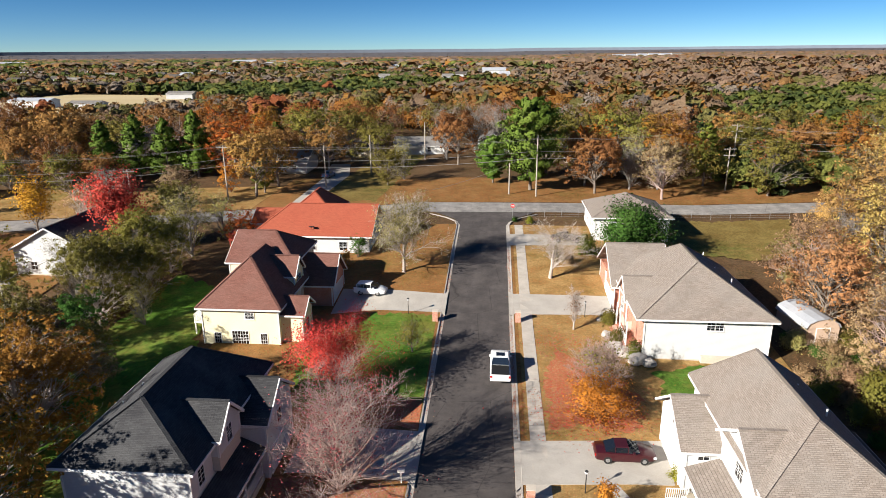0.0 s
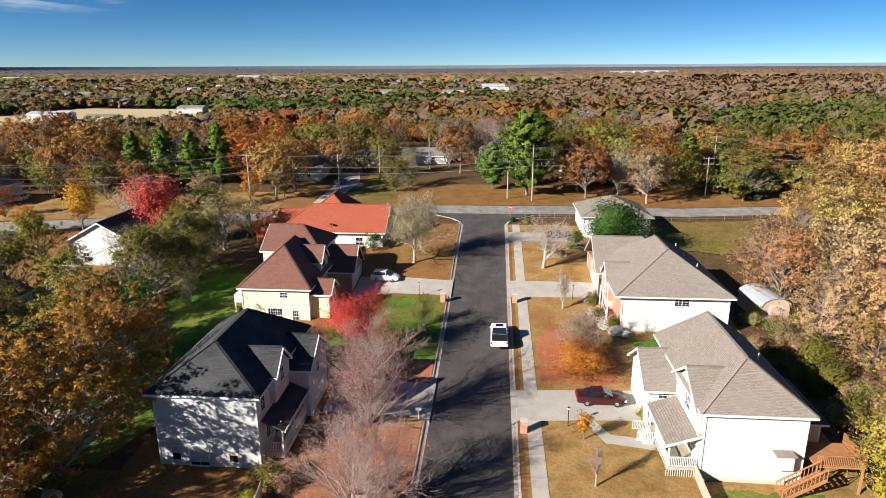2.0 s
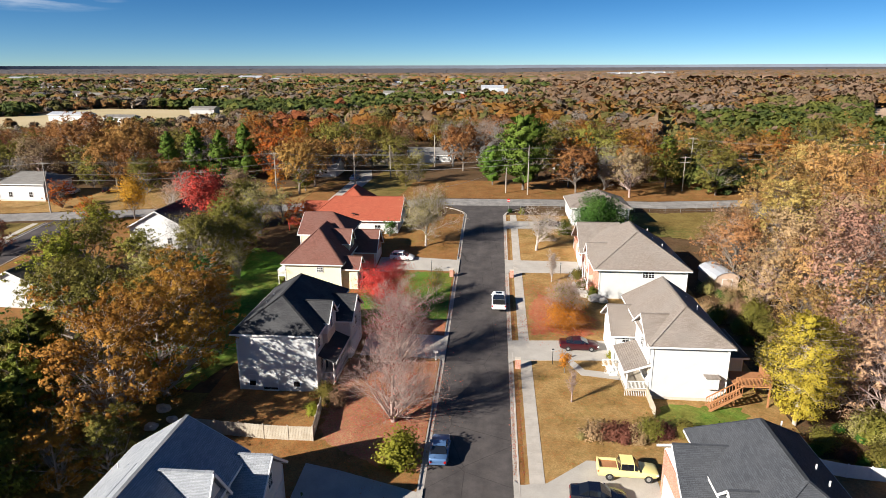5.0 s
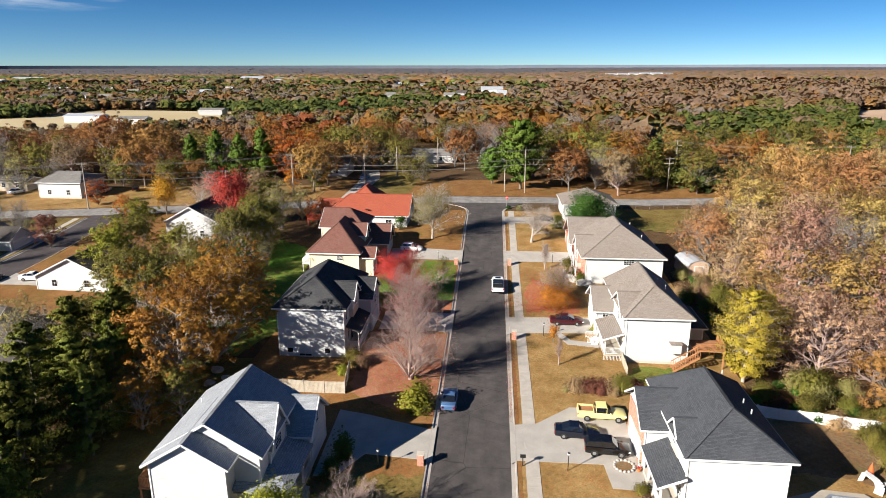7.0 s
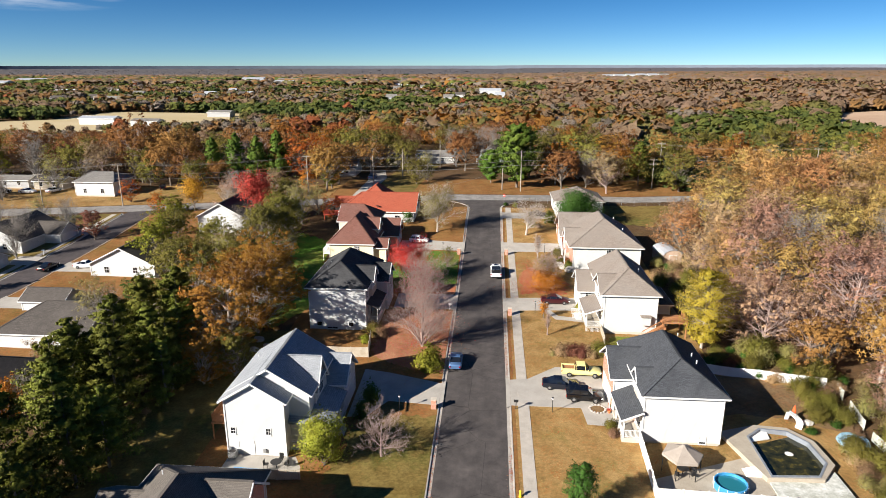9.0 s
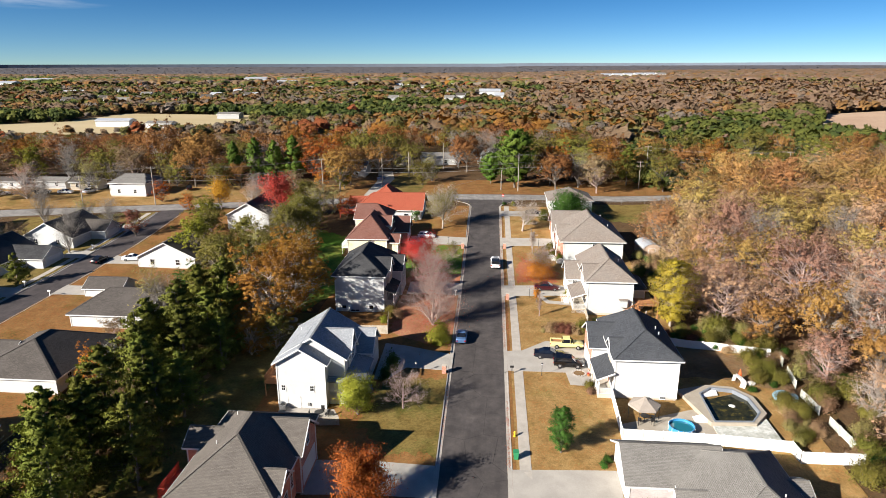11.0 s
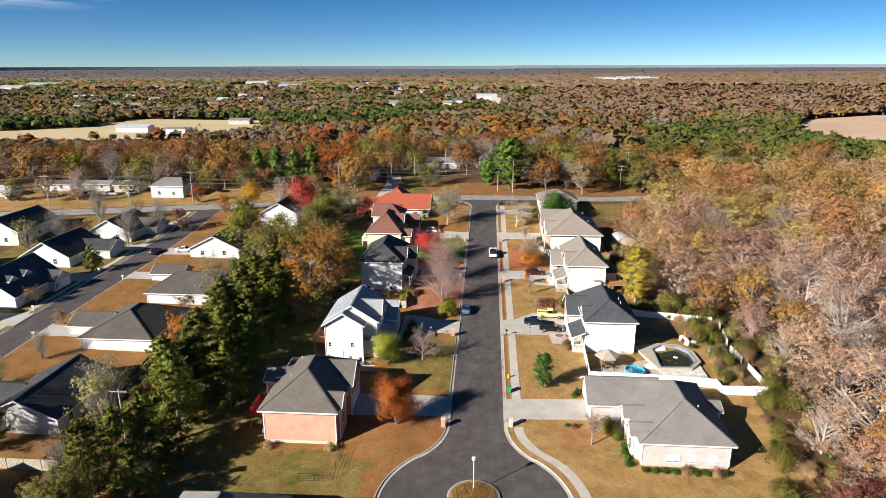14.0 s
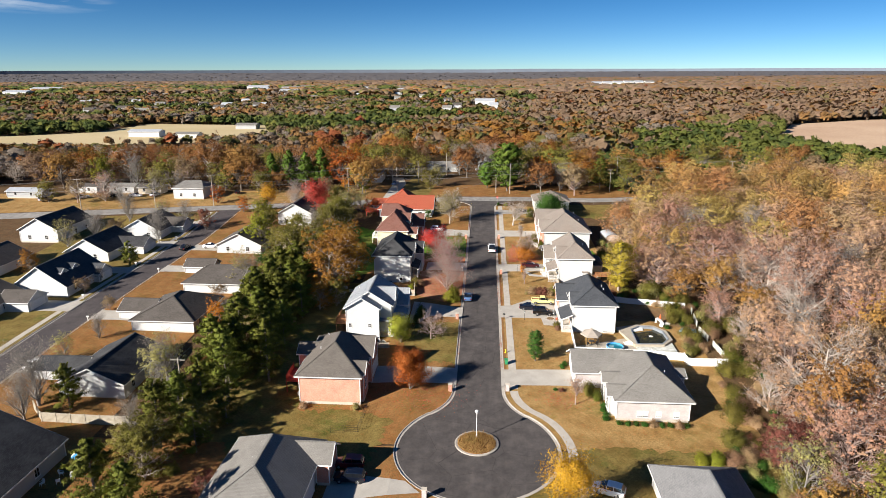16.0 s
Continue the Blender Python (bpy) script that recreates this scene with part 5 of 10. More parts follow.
def house_r1():
    h = house("white two-storey house with a grey-brown shingle roof and front porch", 0, 0, 0)
    z, g, w = 0.15, M["roof_taupe"], M["white"]
    block(h, 19.5, 27.6, 35.7, 50.8, z, 6.65, w)
    roof(h, 18.9, 28.1, 35.2, 51.3, 6.75, 3.3, 4.0, 1.7, g)
    block(h, 19.2, 21.0, 36.2, 42.8, 4.2, 6.5, w, ((0,), 2.1, 'x'), 0.0)
    roof(h, 18.7, 23.0, 35.7, 43.3, 6.5, 2.4, 0, 0, g, 'x')
    block(h, 16.9, 19.6, 43.6, 50.6, z, 4.45, w, ((0,), 2.3, 'x'))
    roof(h, 16.3, 22.5, 43.1, 51.1, 4.45, 2.6, 0, 0, g, 'x')
    garage(h, (16.9, 47.1, 0.45), 'W', 4.9, 2.2)
    opening(h, (16.9, 47.1, 4.3), 'W', 1.0, 1.1, 2, 3)
    opening(h, (19.2, 39.5, 4.9), 'W', 1.3, 1.3, 3, 3)
    opening(h, (18.2, 43.6, 3.5), 'S', 0.8, 0.6, 2, 1)
    # porch
    s = Shape()
    s.face((19.5, 35.9, 4.3), (19.5, 42.9, 4.3), (16.6, 42.9, 3.3), (16.6, 35.9, 3.3))
    s.face((19.5, 42.9, 4.15), (19.5, 35.9, 4.15), (16.6, 35.9, 3.15), (16.6, 42.9, 3.15))
    s.face((16.6, 35.9, 3.15), (19.5, 35.9, 4.15), (19.5, 35.9, 4.3), (16.6, 35.9, 3.3))
    part("porch_roof", s, g, h)
    part("porch_gutter", Shape().beam((16.57, 35.9, 3.2), (16.57, 42.9, 3.2), 0.1, 0.2).beam((16.6, 35.87, 3.2), (19.5, 35.87, 4.2), 0.1, 0.2), M["trim"], h)
    part("porch_floor", Shape().box(16.9, 19.5, 36.1, 42.8, 0.85, 1.05), M["fence_wood"], h)
    lat = Shape()
    for i in range(14):
        lat.beam((16.9 + i * 0.19, 36.12, 0.2), (16.9 + i * 0.19, 36.12, 0.85), 0.05, 0.02)
    part("lattice", lat, M["trim"], h)
    for yy in (36.2, 38.4, 40.6, 42.7):
        post(h, 17.0, yy, 1.05, 3.3)
    railing(h, (17.0, 36.2), (19.5, 36.2), 1.05)
    railing(h, (17.0, 36.2), (17.0, 38.4), 1.05)
    railing(h, (17.0, 38.4), (17.0, 40.2), 1.05)
    st = Shape()
    for i in range(5):
        st.box(16.55 - i * 0.3, 16.9 - i * 0.3, 40.6, 42.6, 0.0, 0.9 - i * 0.17)
    part("steps", st, M["trim"], h)
    railing(h, (15.4, 40.6), (16.9, 40.6), 0.6)
    railing(h, (15.4, 42.6), (16.9, 42.6), 0.6)
    door(h, (19.5, 41.6, 1.05), 'W', 1.0, 2.05, "trim")
    opening(h, (19.5, 38.6, 1.6), 'W', 1.4, 1.6, 3, 4)
    b = part("bay_box", Shape().box(25.2, 26.6, 34.9, 35.7, 2.0, 3.3), M["white"], h, "small boxed-out bay with its own roof")
    part("bay_roof", Shape().box(25.1, 26.7, 34.75, 35.7, 3.3, 3.42), g, b)
    # annexe behind and the timber stair
    block(h, 27.4, 30.6, 39.5, 47.0, z, 3.9, M["white"])
    roof(h, 27.0, 31.1, 39.0, 47.5, 4.0, 1.0, 1.6, 1.6, M["roof_dark"])
    for yy, zz in ((38.8, 8.1), (42.5, 8.9), (47, 8.4)):
        pipe(h, 25.9, yy, zz - 0.7, 0.7, 0.07)
    return h


def house_r3():
    h = house("white two-storey house with dark slate-grey roof and brick garage front", 0, 0, 0)
    z, g, w = -0.9, M["roof_slate"], M["white"]
    block(h, 19.2, 27.9, 6.6, 20.4, z, 5.25, w)
    roof(h, 18.7, 28.4, 6.1, 20.9, 5.4, 3.2, 3.5, 3.3, g)
    part("front_wall", Shape().box(16.9, 17.02, 12.9, 19.8, -0.5, 4.0), M["brick"], h)
    block(h, 17.0, 19.4, 12.9, 19.8, z, 4.2, w, ((0,), 2.2, 'x'))
    roof(h, 16.4, 22.5, 12.4, 20.3, 4.2, 2.55, 0, 0, g, 'x')
    garage(h, (16.9, 16.3, -0.25), 'W', 4.9, 2.2)
    dormer(h, 'W', 19.1, 21.8, 9.3, 11.7, 4.0, 5.5, 1.1, w, g)
    opening(h, (19.1, 10.5, 4.2), 'W', 1.1, 1.3, 2, 3)
    s = Shape()
    s.face((19.2, 6.2, 3.3), (19.2, 12.85, 3.3), (16.7, 12.85, 2.2), (16.7, 6.2, 2.2))
    s.face((19.2, 12.85, 3.15), (19.2, 6.2, 3.15), (16.7, 6.2, 2.05), (16.7, 12.85, 2.05))
    s.face((16.7, 6.2, 2.05), (19.2, 6.2, 3.15), (19.2, 6.2, 3.3), (16.7, 6.2, 2.2))
    part("porch_roof", s, g, h)
    part("porch_gutter", Shape().beam((16.67, 6.2, 2.1), (16.67, 12.85, 2.1), 0.1, 0.2).beam((16.7, 6.17, 2.1), (19.2, 6.17, 3.2), 0.1, 0.2), M["trim"], h)
    part("porch_floor", Shape().box(17.0, 19.2, 6.4, 12.85, -0.9, -0.15), M["footing"], h)
    for yy in (6.5, 8.6, 10.7, 12.6):
        post(h, 17.1, yy, -0.15, 2.2, w=0.18)
    railing(h, (17.1, 6.5), (19.2, 6.5), -0.15)
    railing(h, (17.1, 6.5), (17.1, 8.6), -0.15)
    door(h, (19.2, 10.4, -0.15), 'W', 1.0, 2.05, "brick")
    opening(h, (19.2, 8.0, 0.5), 'W', 1.2, 1.5, 3, 4)
    opening(h, (26.0, 6.6, -0.6), 'S', 0.7, 1.0, 1, 2, blind=0.8)
    for yy in (11.0, 13.0, 19.0):
        pipe(h, 25.9, yy, 7.2, 0.45, 0.07)
    return h


def house_r4():
    h = house("pink brick single-storey house with a grey hip roof", 0, 0, 0)
    z, g, w = -2.3, M["roof_grey"], M["brick_pink"]
    block(h, 22.2, 33.7, -25.4, -9.2, z, 1.35, w)
    roof(h, 21.6, 34.3, -26.0, -8.6, 1.5, 3.8, 5.6, 6.6, g, 'y', 0.6)
    block(h, 16.9, 24.0, -15.6, -7.8, z, 1.2, w, ((0,), 2.2, 'x'))
    roof(h, 16.3, 27.5, -16.1, -7.2, 1.3, 2.5, 0, 0, g, 'x')
    garage(h, (16.9, -12.4, -1.6), 'W', 4.9, 2.15)
    for a, b, rs in ((-24.2, -21.6, 1.1), (-19.6, -17.0, 1.05)):
        block(h, 21.2, 22.4, a, b, z, 1.5, M["white_warm"], ((0,), rs, 'x'))
        roof(h, 20.7, 25.0, a - 0.3, b + 0.3, 1.55, rs + 0.2, 0, 0, g, 'x')
    opening(h, (21.2, -22.8, -1.4), 'W', 1.5, 1.9, 3, 4)
    opening(h, (21.2, -18.5, -1.4), 'W', 1.2, 1.9, 3, 4)
    for xx, ww in ((25.9, 0.8), (26.8, 0.8), (28.9, 0.8), (31.7, 0.8)):
        opening(h, (xx, -25.4, -1.5), 'S', ww, 0.95, 3, 2, blind=0.9)
    block(h, 33.6, 35.3, -16.4, -13.4, z, 1.0, w)
    roof(h, 32.8, 35.7, -16.8, -13.0, 1.2, 0.9, 0, 0, g, 'x')
    for yy in (-20.5, -12.0):
        pipe(h, 30.6, yy, 3.9, 0.45, 0.08)
    return h


def house_r5():
    h = house("grey-roofed house beside the turning circle", 0, 0, 0)
    z, g = -2.9, M["roof_grey"]
    block(h, 24.0, 34.4, -62.0, -41.8, z, 0.2, M["white_warm"])
    roof(h, 23.3, 35.0, -62.5, -41.2, 0.35, 3.5, 6.0, 6.0, M["roof_ash"])
    pipe(h, 31.5, -45.0, 1.8, 0.4)
    return h


def house_r0():
    h = house("small white corner house with a grey hip roof", 0, 0, 0)
    z, g = 3.3, M["roof_taupe"]
    block(h, 18.0, 29.6, 100.8, 112.0, z, 7.9, M["white"])
    roof(h, 17.4, 30.2, 100.2, 112.6, 8.05, 2.7, 5.6, 5.6, g)
    for xx in (20.5, 26.0):
        opening(h, (xx, 100.8, 5.6), 'S', 0.9, 1.3, 2, 3)
    opening(h, (18.0, 105.0, 5.6), 'W', 0.9, 1.3, 2, 3)
    opening(h, (18.0, 108.5, 5.6), 'W', 0.9, 1.3, 2, 3)
    door(h, (18.0, 103.0, 3.6), 'W')
    return h


for build in (house_l0, house_l1, house_l2, house_l3, house_l4, house_l5, house_r0, house_r1, house_r2, house_r3, house_r4, house_r5):
    build()

# ---- trees ----
def raw_mesh(name, verts, faces, mats, index=None, smooth=False, normals=None):
    """A mesh straight from arrays of corners and of quads or triangles; normals: one for each corner."""
    me = bpy.data.meshes.new(name)
    n, k = faces.shape
    me.vertices.add(len(verts))
    me.vertices.foreach_set("co", np.asarray(verts, dtype=np.float32).ravel())
    me.loops.add(n * k)
    me.loops.foreach_set("vertex_index", faces.astype(np.int32).ravel())
    me.polygons.add(n)
    me.polygons.foreach_set("loop_start", np.arange(0, n * k, k, dtype=np.int32))
    for m in mats:
        me.materials.append(m)
    if index is not None:
        me.polygons.foreach_set("material_index", index.astype(np.int32))
    if smooth:
        me.polygons.foreach_set("use_smooth", np.ones(n, dtype=bool))
    me.update(calc_edges=True)
    if normals is not None:
        me.attributes.new("custom_normal", 'FLOAT_VECTOR', 'POINT').data.foreach_set("vector", np.asarray(normals, dtype=np.float32).ravel())
    return me


def unit(v):
    return v / np.maximum(np.linalg.norm(v, axis=1, keepdims=True), 1e-6)


def limbs(a, b, r0, r1, n):
    """Tapered n-sided limbs, many at once: corners and quads."""
    d = b - a
    ln = np.linalg.norm(d, axis=1, keepdims=True)
    d = d / np.maximum(ln, 1e-6)
    ref = np.where(np.abs(d[:, 2:3]) > 0.9, [[1.0, 0, 0]], [[0, 0, 1.0]])
    u = np.cross(d, ref)
    u /= np.linalg.norm(u, axis=1, keepdims=True)
    w = np.cross(d, u)
    ang = np.arange(n) * 2 * np.pi / n
    ring = np.cos(ang)[None, :, None] * u[:, None, :] + np.sin(ang)[None, :, None] * w[:, None, :]
    v = np.concatenate([a[:, None] + ring * r0[:, None, None], b[:, None] + ring * r1[:, None, None]], axis=1)
    m = len(a)
    i = np.arange(n)
    q = np.stack([i, (i + 1) % n, n + (i + 1) % n, n + i], axis=1)
    f = q[None] + (np.arange(m) * 2 * n)[:, None, None]
    return v.reshape(-1, 3), f.reshape(-1, 4)


def grow(rng, height, girth, bare=0.3, forks=5, levels=3, lift=0.55, spread=0.5, wander=0.18, twigs=3, lean=0.0):
    """A branching frame: limbs from the trunk upward, each parting again. Returns limbs and the ends of twigs."""
    A, B, R0, R1, L, tips = [], [], [], [], [], []
    todo = []
    steps = 5
    p = np.array([0.0, 0.0, -0.3])
    d = np.array([lean * rng.uniform(-1, 1), lean * rng.uniform(-1, 1), 1.0])
    r = girth
    top = height * 0.62
    for i in range(steps):
        nd = d + rng.uniform(-wander, wander, 3) * 0.4
        q = p + nd / np.linalg.norm(nd) * (top + 0.3) / steps
        nr = girth * (1 - 0.75 * (i + 1) / steps)
        A.append(p), B.append(q), R0.append(r), R1.append(nr), L.append(0)
        at = (q[2]) / height
        if at > bare:
            for _ in range(forks if i < steps - 1 else forks + 1):
                ang = rng.uniform(0, 2 * np.pi)
                out = spread * rng.uniform(0.7, 1.2)
                dd = np.array([np.cos(ang) * out, np.sin(ang) * out, lift * rng.uniform(0.7, 1.3)])
                ln = height * (0.42 - 0.22 * at) * rng.uniform(0.75, 1.2)
                t = rng.uniform(0.2, 1)
                todo.append((p + (q - p) * t, dd / np.linalg.norm(dd), ln, nr * 0.6, 1))
        p, r = q, nr
    while todo:
        p, d, ln, r, lev = todo.pop()
        n = 3 if lev == 1 else 2
        for i in range(n):
            nd = d + rng.uniform(-wander, wander, 3) + np.array([0, 0, 0.10 * lift])
            nd /= np.linalg.norm(nd)
            q = p + nd * ln / n
            nr = max(0.006, r * 0.68)
            A.append(p), B.append(q), R0.append(r), R1.append(nr), L.append(lev)
            if lev < levels:
                for _ in range(twigs if lev > 1 else max(2, twigs - 1)):
                    x = rng.normal(0, 1, 3)
                    x -= nd * x.dot(nd)
                    x /= np.linalg.norm(x)
                    e = nd * 0.75 + x * 0.65 * rng.uniform(0.6, 1.2) + np.array([0, 0, 0.12 * lift])
                    todo.append((p + (q - p) * rng.uniform(0.3, 1), e / np.linalg.norm(e), ln * rng.uniform(0.42, 0.62), nr * 0.6, lev + 1))
            p, d, r = q, nd, nr
        tips.append(p)
    return np.array(A), np.array(B), np.array(R0), np.array(R1), np.array(L), np.array(tips)


def wood_mesh(name, frame_, mat, keep=9, thick=1.0, share=1.0):
    """The limbs of a frame; share: how many of the finest are kept."""
    A, B, R0, R1, L, _ = frame_
    if share < 1:
        ok = (L < 3) | (np.random.default_rng(len(A)).random(len(A)) < share)
        A, B, R0, R1, L = A[ok], B[ok], R0[ok], R1[ok], L[ok]
    vs, fs, k = [], [], 0
    for lev, n in ((0, 8), (1, 5), (2, 3), (3, 3), (4, 3)):
        m = (L == lev)
        if lev > keep or not m.any():
            continue
        v, f = limbs(A[m], B[m], R0[m] * (thick if lev > 1 else 1), R1[m] * (thick if lev > 0 else 1), n)
        vs.append(v), fs.append(f + k)
        k += len(v)
    return raw_mesh(name, np.concatenate(vs), np.concatenate(fs), [mat], smooth=True)


def leaf_quads(rng, centres, size, flat=0.0, aspect=0.75, out=None, loose=0.9):
    """Leaves: a small quad at each centre, turned at random, or more or less square to the way out of its crown."""
    n = len(centres)
    face = rng.normal(0, 1, (n, 3))
    if out is not None:
        face = out / np.maximum(np.linalg.norm(out, axis=1, keepdims=True), 1e-6) + face * loose * 0.58
    u = np.cross(face, rng.normal(0, 1, (n, 3)))
    u /= np.maximum(np.linalg.norm(u, axis=1, keepdims=True), 1e-6)
    w = np.cross(face, u)
    w /= np.maximum(np.linalg.norm(w, axis=1, keepdims=True), 1e-6)
    s = (size * rng.uniform(0.6, 1.4, n))[:, None]
    c = centres
    v = np.stack([c - u * s * 0.5, c - w * s * aspect * 0.5, c + u * s * 0.5, c + w * s * aspect * 0.5], axis=1)
    return v.reshape(-1, 3), np.arange(4 * n).reshape(n, 4)


def crown_points(rng, tips, count, puff, height, low=0.0):
    """Leaf places round the twig ends, in clumps with gaps between."""
    pick = tips[rng.integers(0, len(tips), count)]
    off = rng.normal(0, puff, (count, 3)) * np.array([1, 1, 0.75])
    p = pick + off
    ok = p[:, 2] > low
    return p[ok], off[ok]


def clumps(rng, tips, heart, count, per, radius):
    """Leaf places in separate clumps about twig ends, with the way each leaf faces out of its clump."""
    far_out = np.linalg.norm((tips - heart) * np.array([1, 1, 1.2]), axis=1) * rng.uniform(0.75, 1.25, len(tips))
    pick = tips[np.argsort(-far_out)[:max(40, int(len(tips) * 0.72))]]
    c = pick[rng.permutation(len(pick))[:count]] if len(pick) >= count else pick[rng.integers(0, len(pick), count)]
    c = c + rng.normal(0, radius * 0.35, c.shape)
    k = np.repeat(np.arange(len(c)), per)
    r = radius * rng.uniform(0.6, 1.35, len(c))
    out = unit(c - heart)
    d = unit(rng.normal(0, 1, (len(k), 3)) + out[k] * 0.55 + np.array([0, 0, 0.35]))
    pts = c[k] + d * (r[k] * rng.uniform(0.35, 1.05, len(k)))[:, None] * np.array([1, 1, 0.72])
    return pts, unit(d * 0.6 + out[k] * 0.55 + rng.normal(0, 0.12, d.shape))


def broadleaf(seed, height, leaf_mat, leaves=4000, size=0.26, puff=0.45, bark="bark", twig_level=9, share=1.0, thick=1.0, per=0, **kw):
    """Meshes of a broad-leaved tree: (wood, crown). per: leaves to a clump, where the crown stands in clumps."""
    rng = np.random.default_rng(seed)
    fr = grow(rng, height, height * 0.019 + 0.03, **kw)
    wood = wood_mesh("trunk", fr, M[bark], twig_level, thick, share)
    crown = None
    if leaves:
        heart = fr[5].mean(axis=0) - np.array([0, 0, height * 0.12])
        if per:
            pts, nn = clumps(rng, fr[5], heart, leaves // per, per, puff)
            ok = pts[:, 2] > height * 0.05
            pts, nn = pts[ok], nn[ok]
            v, f = leaf_quads(rng, pts, size, out=nn, loose=0.75)
        else:
            pts, off = crown_points(rng, fr[5], leaves, puff, height, height * 0.08)
            v, f = leaf_quads(rng, pts, size, out=pts - heart, loose=1.1)
            nn = unit(unit(pts - heart) * 0.75 + unit(off) * 0.6 + rng.normal(0, 0.10, pts.shape))
        crown = raw_mesh("crown", v, f, [M[leaf_mat]], normals=np.repeat(nn, 4, axis=0))
    return wood, crown


def conifer(seed, height, width, leaf_mat, sprays=2600, size=0.34, ragged=0.25, bark="bark", dense=1.4, oval=False):
    """Meshes of a cedar or pine: a straight trunk with whorls of drooping sprays."""
    rng = np.random.default_rng(seed)
    n = int(height * 5.5 * dense)
    zs = height * (0.05 + 0.94 * rng.random(n) ** 0.85)
    ang = rng.uniform(0, 2 * np.pi, n)
    t = zs / height
    reach = width * np.clip((1 - t) ** 0.66 * np.minimum(1, t * 4 + 0.45), 0.05, 1) * rng.uniform(1 - 1.5 * ragged, 1 + ragged, n)
    if oval:
        zs = height * (0.10 + 0.88 * rng.random(n))
        t = zs / height
        reach = width * np.clip(np.sin(np.pi * np.clip(t * 0.98, 0.02, 0.97)), 0.08, 1) ** 0.72 * rng.uniform(1 - 1.5 * ragged, 1 + ragged, n)
    a = np.stack([np.zeros(n), np.zeros(n), zs], 1)
    b = a + np.stack([np.cos(ang) * reach, np.sin(ang) * reach, reach * rng.uniform(0.05, 0.5, n)], 1)
    A = np.concatenate([[[0, 0, -0.3]], a])
    B = np.concatenate([[[0, 0, height]], b])
    r0 = np.concatenate([[height * 0.02], np.full(n, 0.03)])
    r1 = np.concatenate([[0.02], np.full(n, 0.008)])
    L = np.concatenate([[0], np.full(n, 2)])
    wood = wood_mesh("trunk", (A, B, r0, r1, L, None), M[bark])
    k = rng.integers(0, n, sprays)
    s = rng.beta(2.2, 1.1, sprays)[:, None]
    pts = a[k] + (b[k] - a[k]) * s + rng.normal(0, 0.11, (sprays, 3)) * (0.5 + reach[k][:, None] * 0.45) * np.array([1, 1, 0.75])
    out = pts * np.array([1, 1, 0]) + np.array([0, 0, 0.6])
    v, f = leaf_quads(rng, pts, size, 0.3, 0.55, out, 1.2)
    nn = unit(unit(out) * 0.7 + unit(pts - (a[k] + b[k]) * 0.5) * 0.5 + rng.normal(0, 0.12, pts.shape))
    return wood, raw_mesh("crown", v, f, [M[leaf_mat]], normals=np.repeat(nn, 4, axis=0))


def bush(seed, radius, height, leaf_mat, leaves=1500, size=0.16, bark="bark"):
    """Meshes of a shrub: many stems from the ground and a leafy, uneven shell."""
    rng = np.random.default_rng(seed)
    n = 26
    ang = rng.uniform(0, 2 * np.pi, n)
    el = rng.uniform(0.25, 1.4, n)
    far = rng.uniform(0.65, 1.05, n)
    b = np.stack([np.cos(ang) * np.cos(el) * radius * far, np.sin(ang) * np.cos(el) * radius * far, np.sin(el) * height * far], 1)
    a = b * 0.04
    a[:, 2] = -0.1
    wood = wood_mesh("stem", (a, b, np.full(n, 0.03), np.full(n, 0.008), np.full(n, 2), None), M[bark])
    k = rng.integers(0, n, leaves)
    s = rng.beta(2.4, 1.0, leaves)[:, None]
    pts = b[k] * s + rng.normal(0, 0.15, (leaves, 3)) * np.array([radius, radius, height])
    pts[:, 2] = np.abs(pts[:, 2]) + 0.03
    v, f = leaf_quads(rng, pts, size, out=pts + np.array([0, 0, 0.2]), loose=1.1)
    nn = unit(unit(pts + np.array([0, 0, 0.2])) + rng.normal(0, 0.15, pts.shape))
    return wood, raw_mesh("crown", v, f, [M[leaf_mat]], normals=np.repeat(nn, 4, axis=0))


def plant(kind, meshes, x, y, label, group="", scale=1.0, turn=0.0, z=None, category=""):
    """A tree or shrub on the ground: an Empty with its trunk and its crown."""
    ob = thing(kind, (x, y, lawn_z(x, y) - 0.12 if z is None else z), label, category or kind.replace("_", " "), group, turn)
    ob.scale = (scale, scale, scale)
    names = ("stem", "foliage") if kind in ("shrub", "hedge_shrub") else ("trunk", "crown")
    for nm, me in zip(names, meshes):
        if me:
            part(nm, me, None, ob)
    return ob


# the garden trees
BARE = dict(leaves=0, forks=4, levels=4, twigs=3, lift=1.1, spread=0.42, bark="bark_twig", bare=0.12)
plant("tree", broadleaf(11, 9.5, "L_pink", 1500, 0.085, 0.35, "bark_twig", 9, 1.0, 0.8, forks=6, levels=4, twigs=3, lift=0.95, spread=0.62, bare=0.06), -8.3, 29.0, "half-bare maple with pale twigs and a few pink leaves").scale = (1.65, 1.65, 1.0)
plant("tree", broadleaf(12, 11.0, "L_pink", 3600, 0.09, 0.35, "bark_twig", 9, 1.0, 0.8, forks=6, levels=4, twigs=3, lift=1.0, spread=0.6, bare=0.06), -9.8, 41.9, "half-bare maple with upright pinkish twigs").scale = (1.6, 1.6, 1.0)
plant("tree", broadleaf(13, 9.0, "L_red", 20000, 0.13, 0.5, "bark_twig", forks=6, levels=3, twigs=3, lift=0.7, spread=0.75, bare=0.08), -13.2, 55.5, "maple with scarlet and pink autumn leaves").scale = (1.2, 1.2, 1.0)
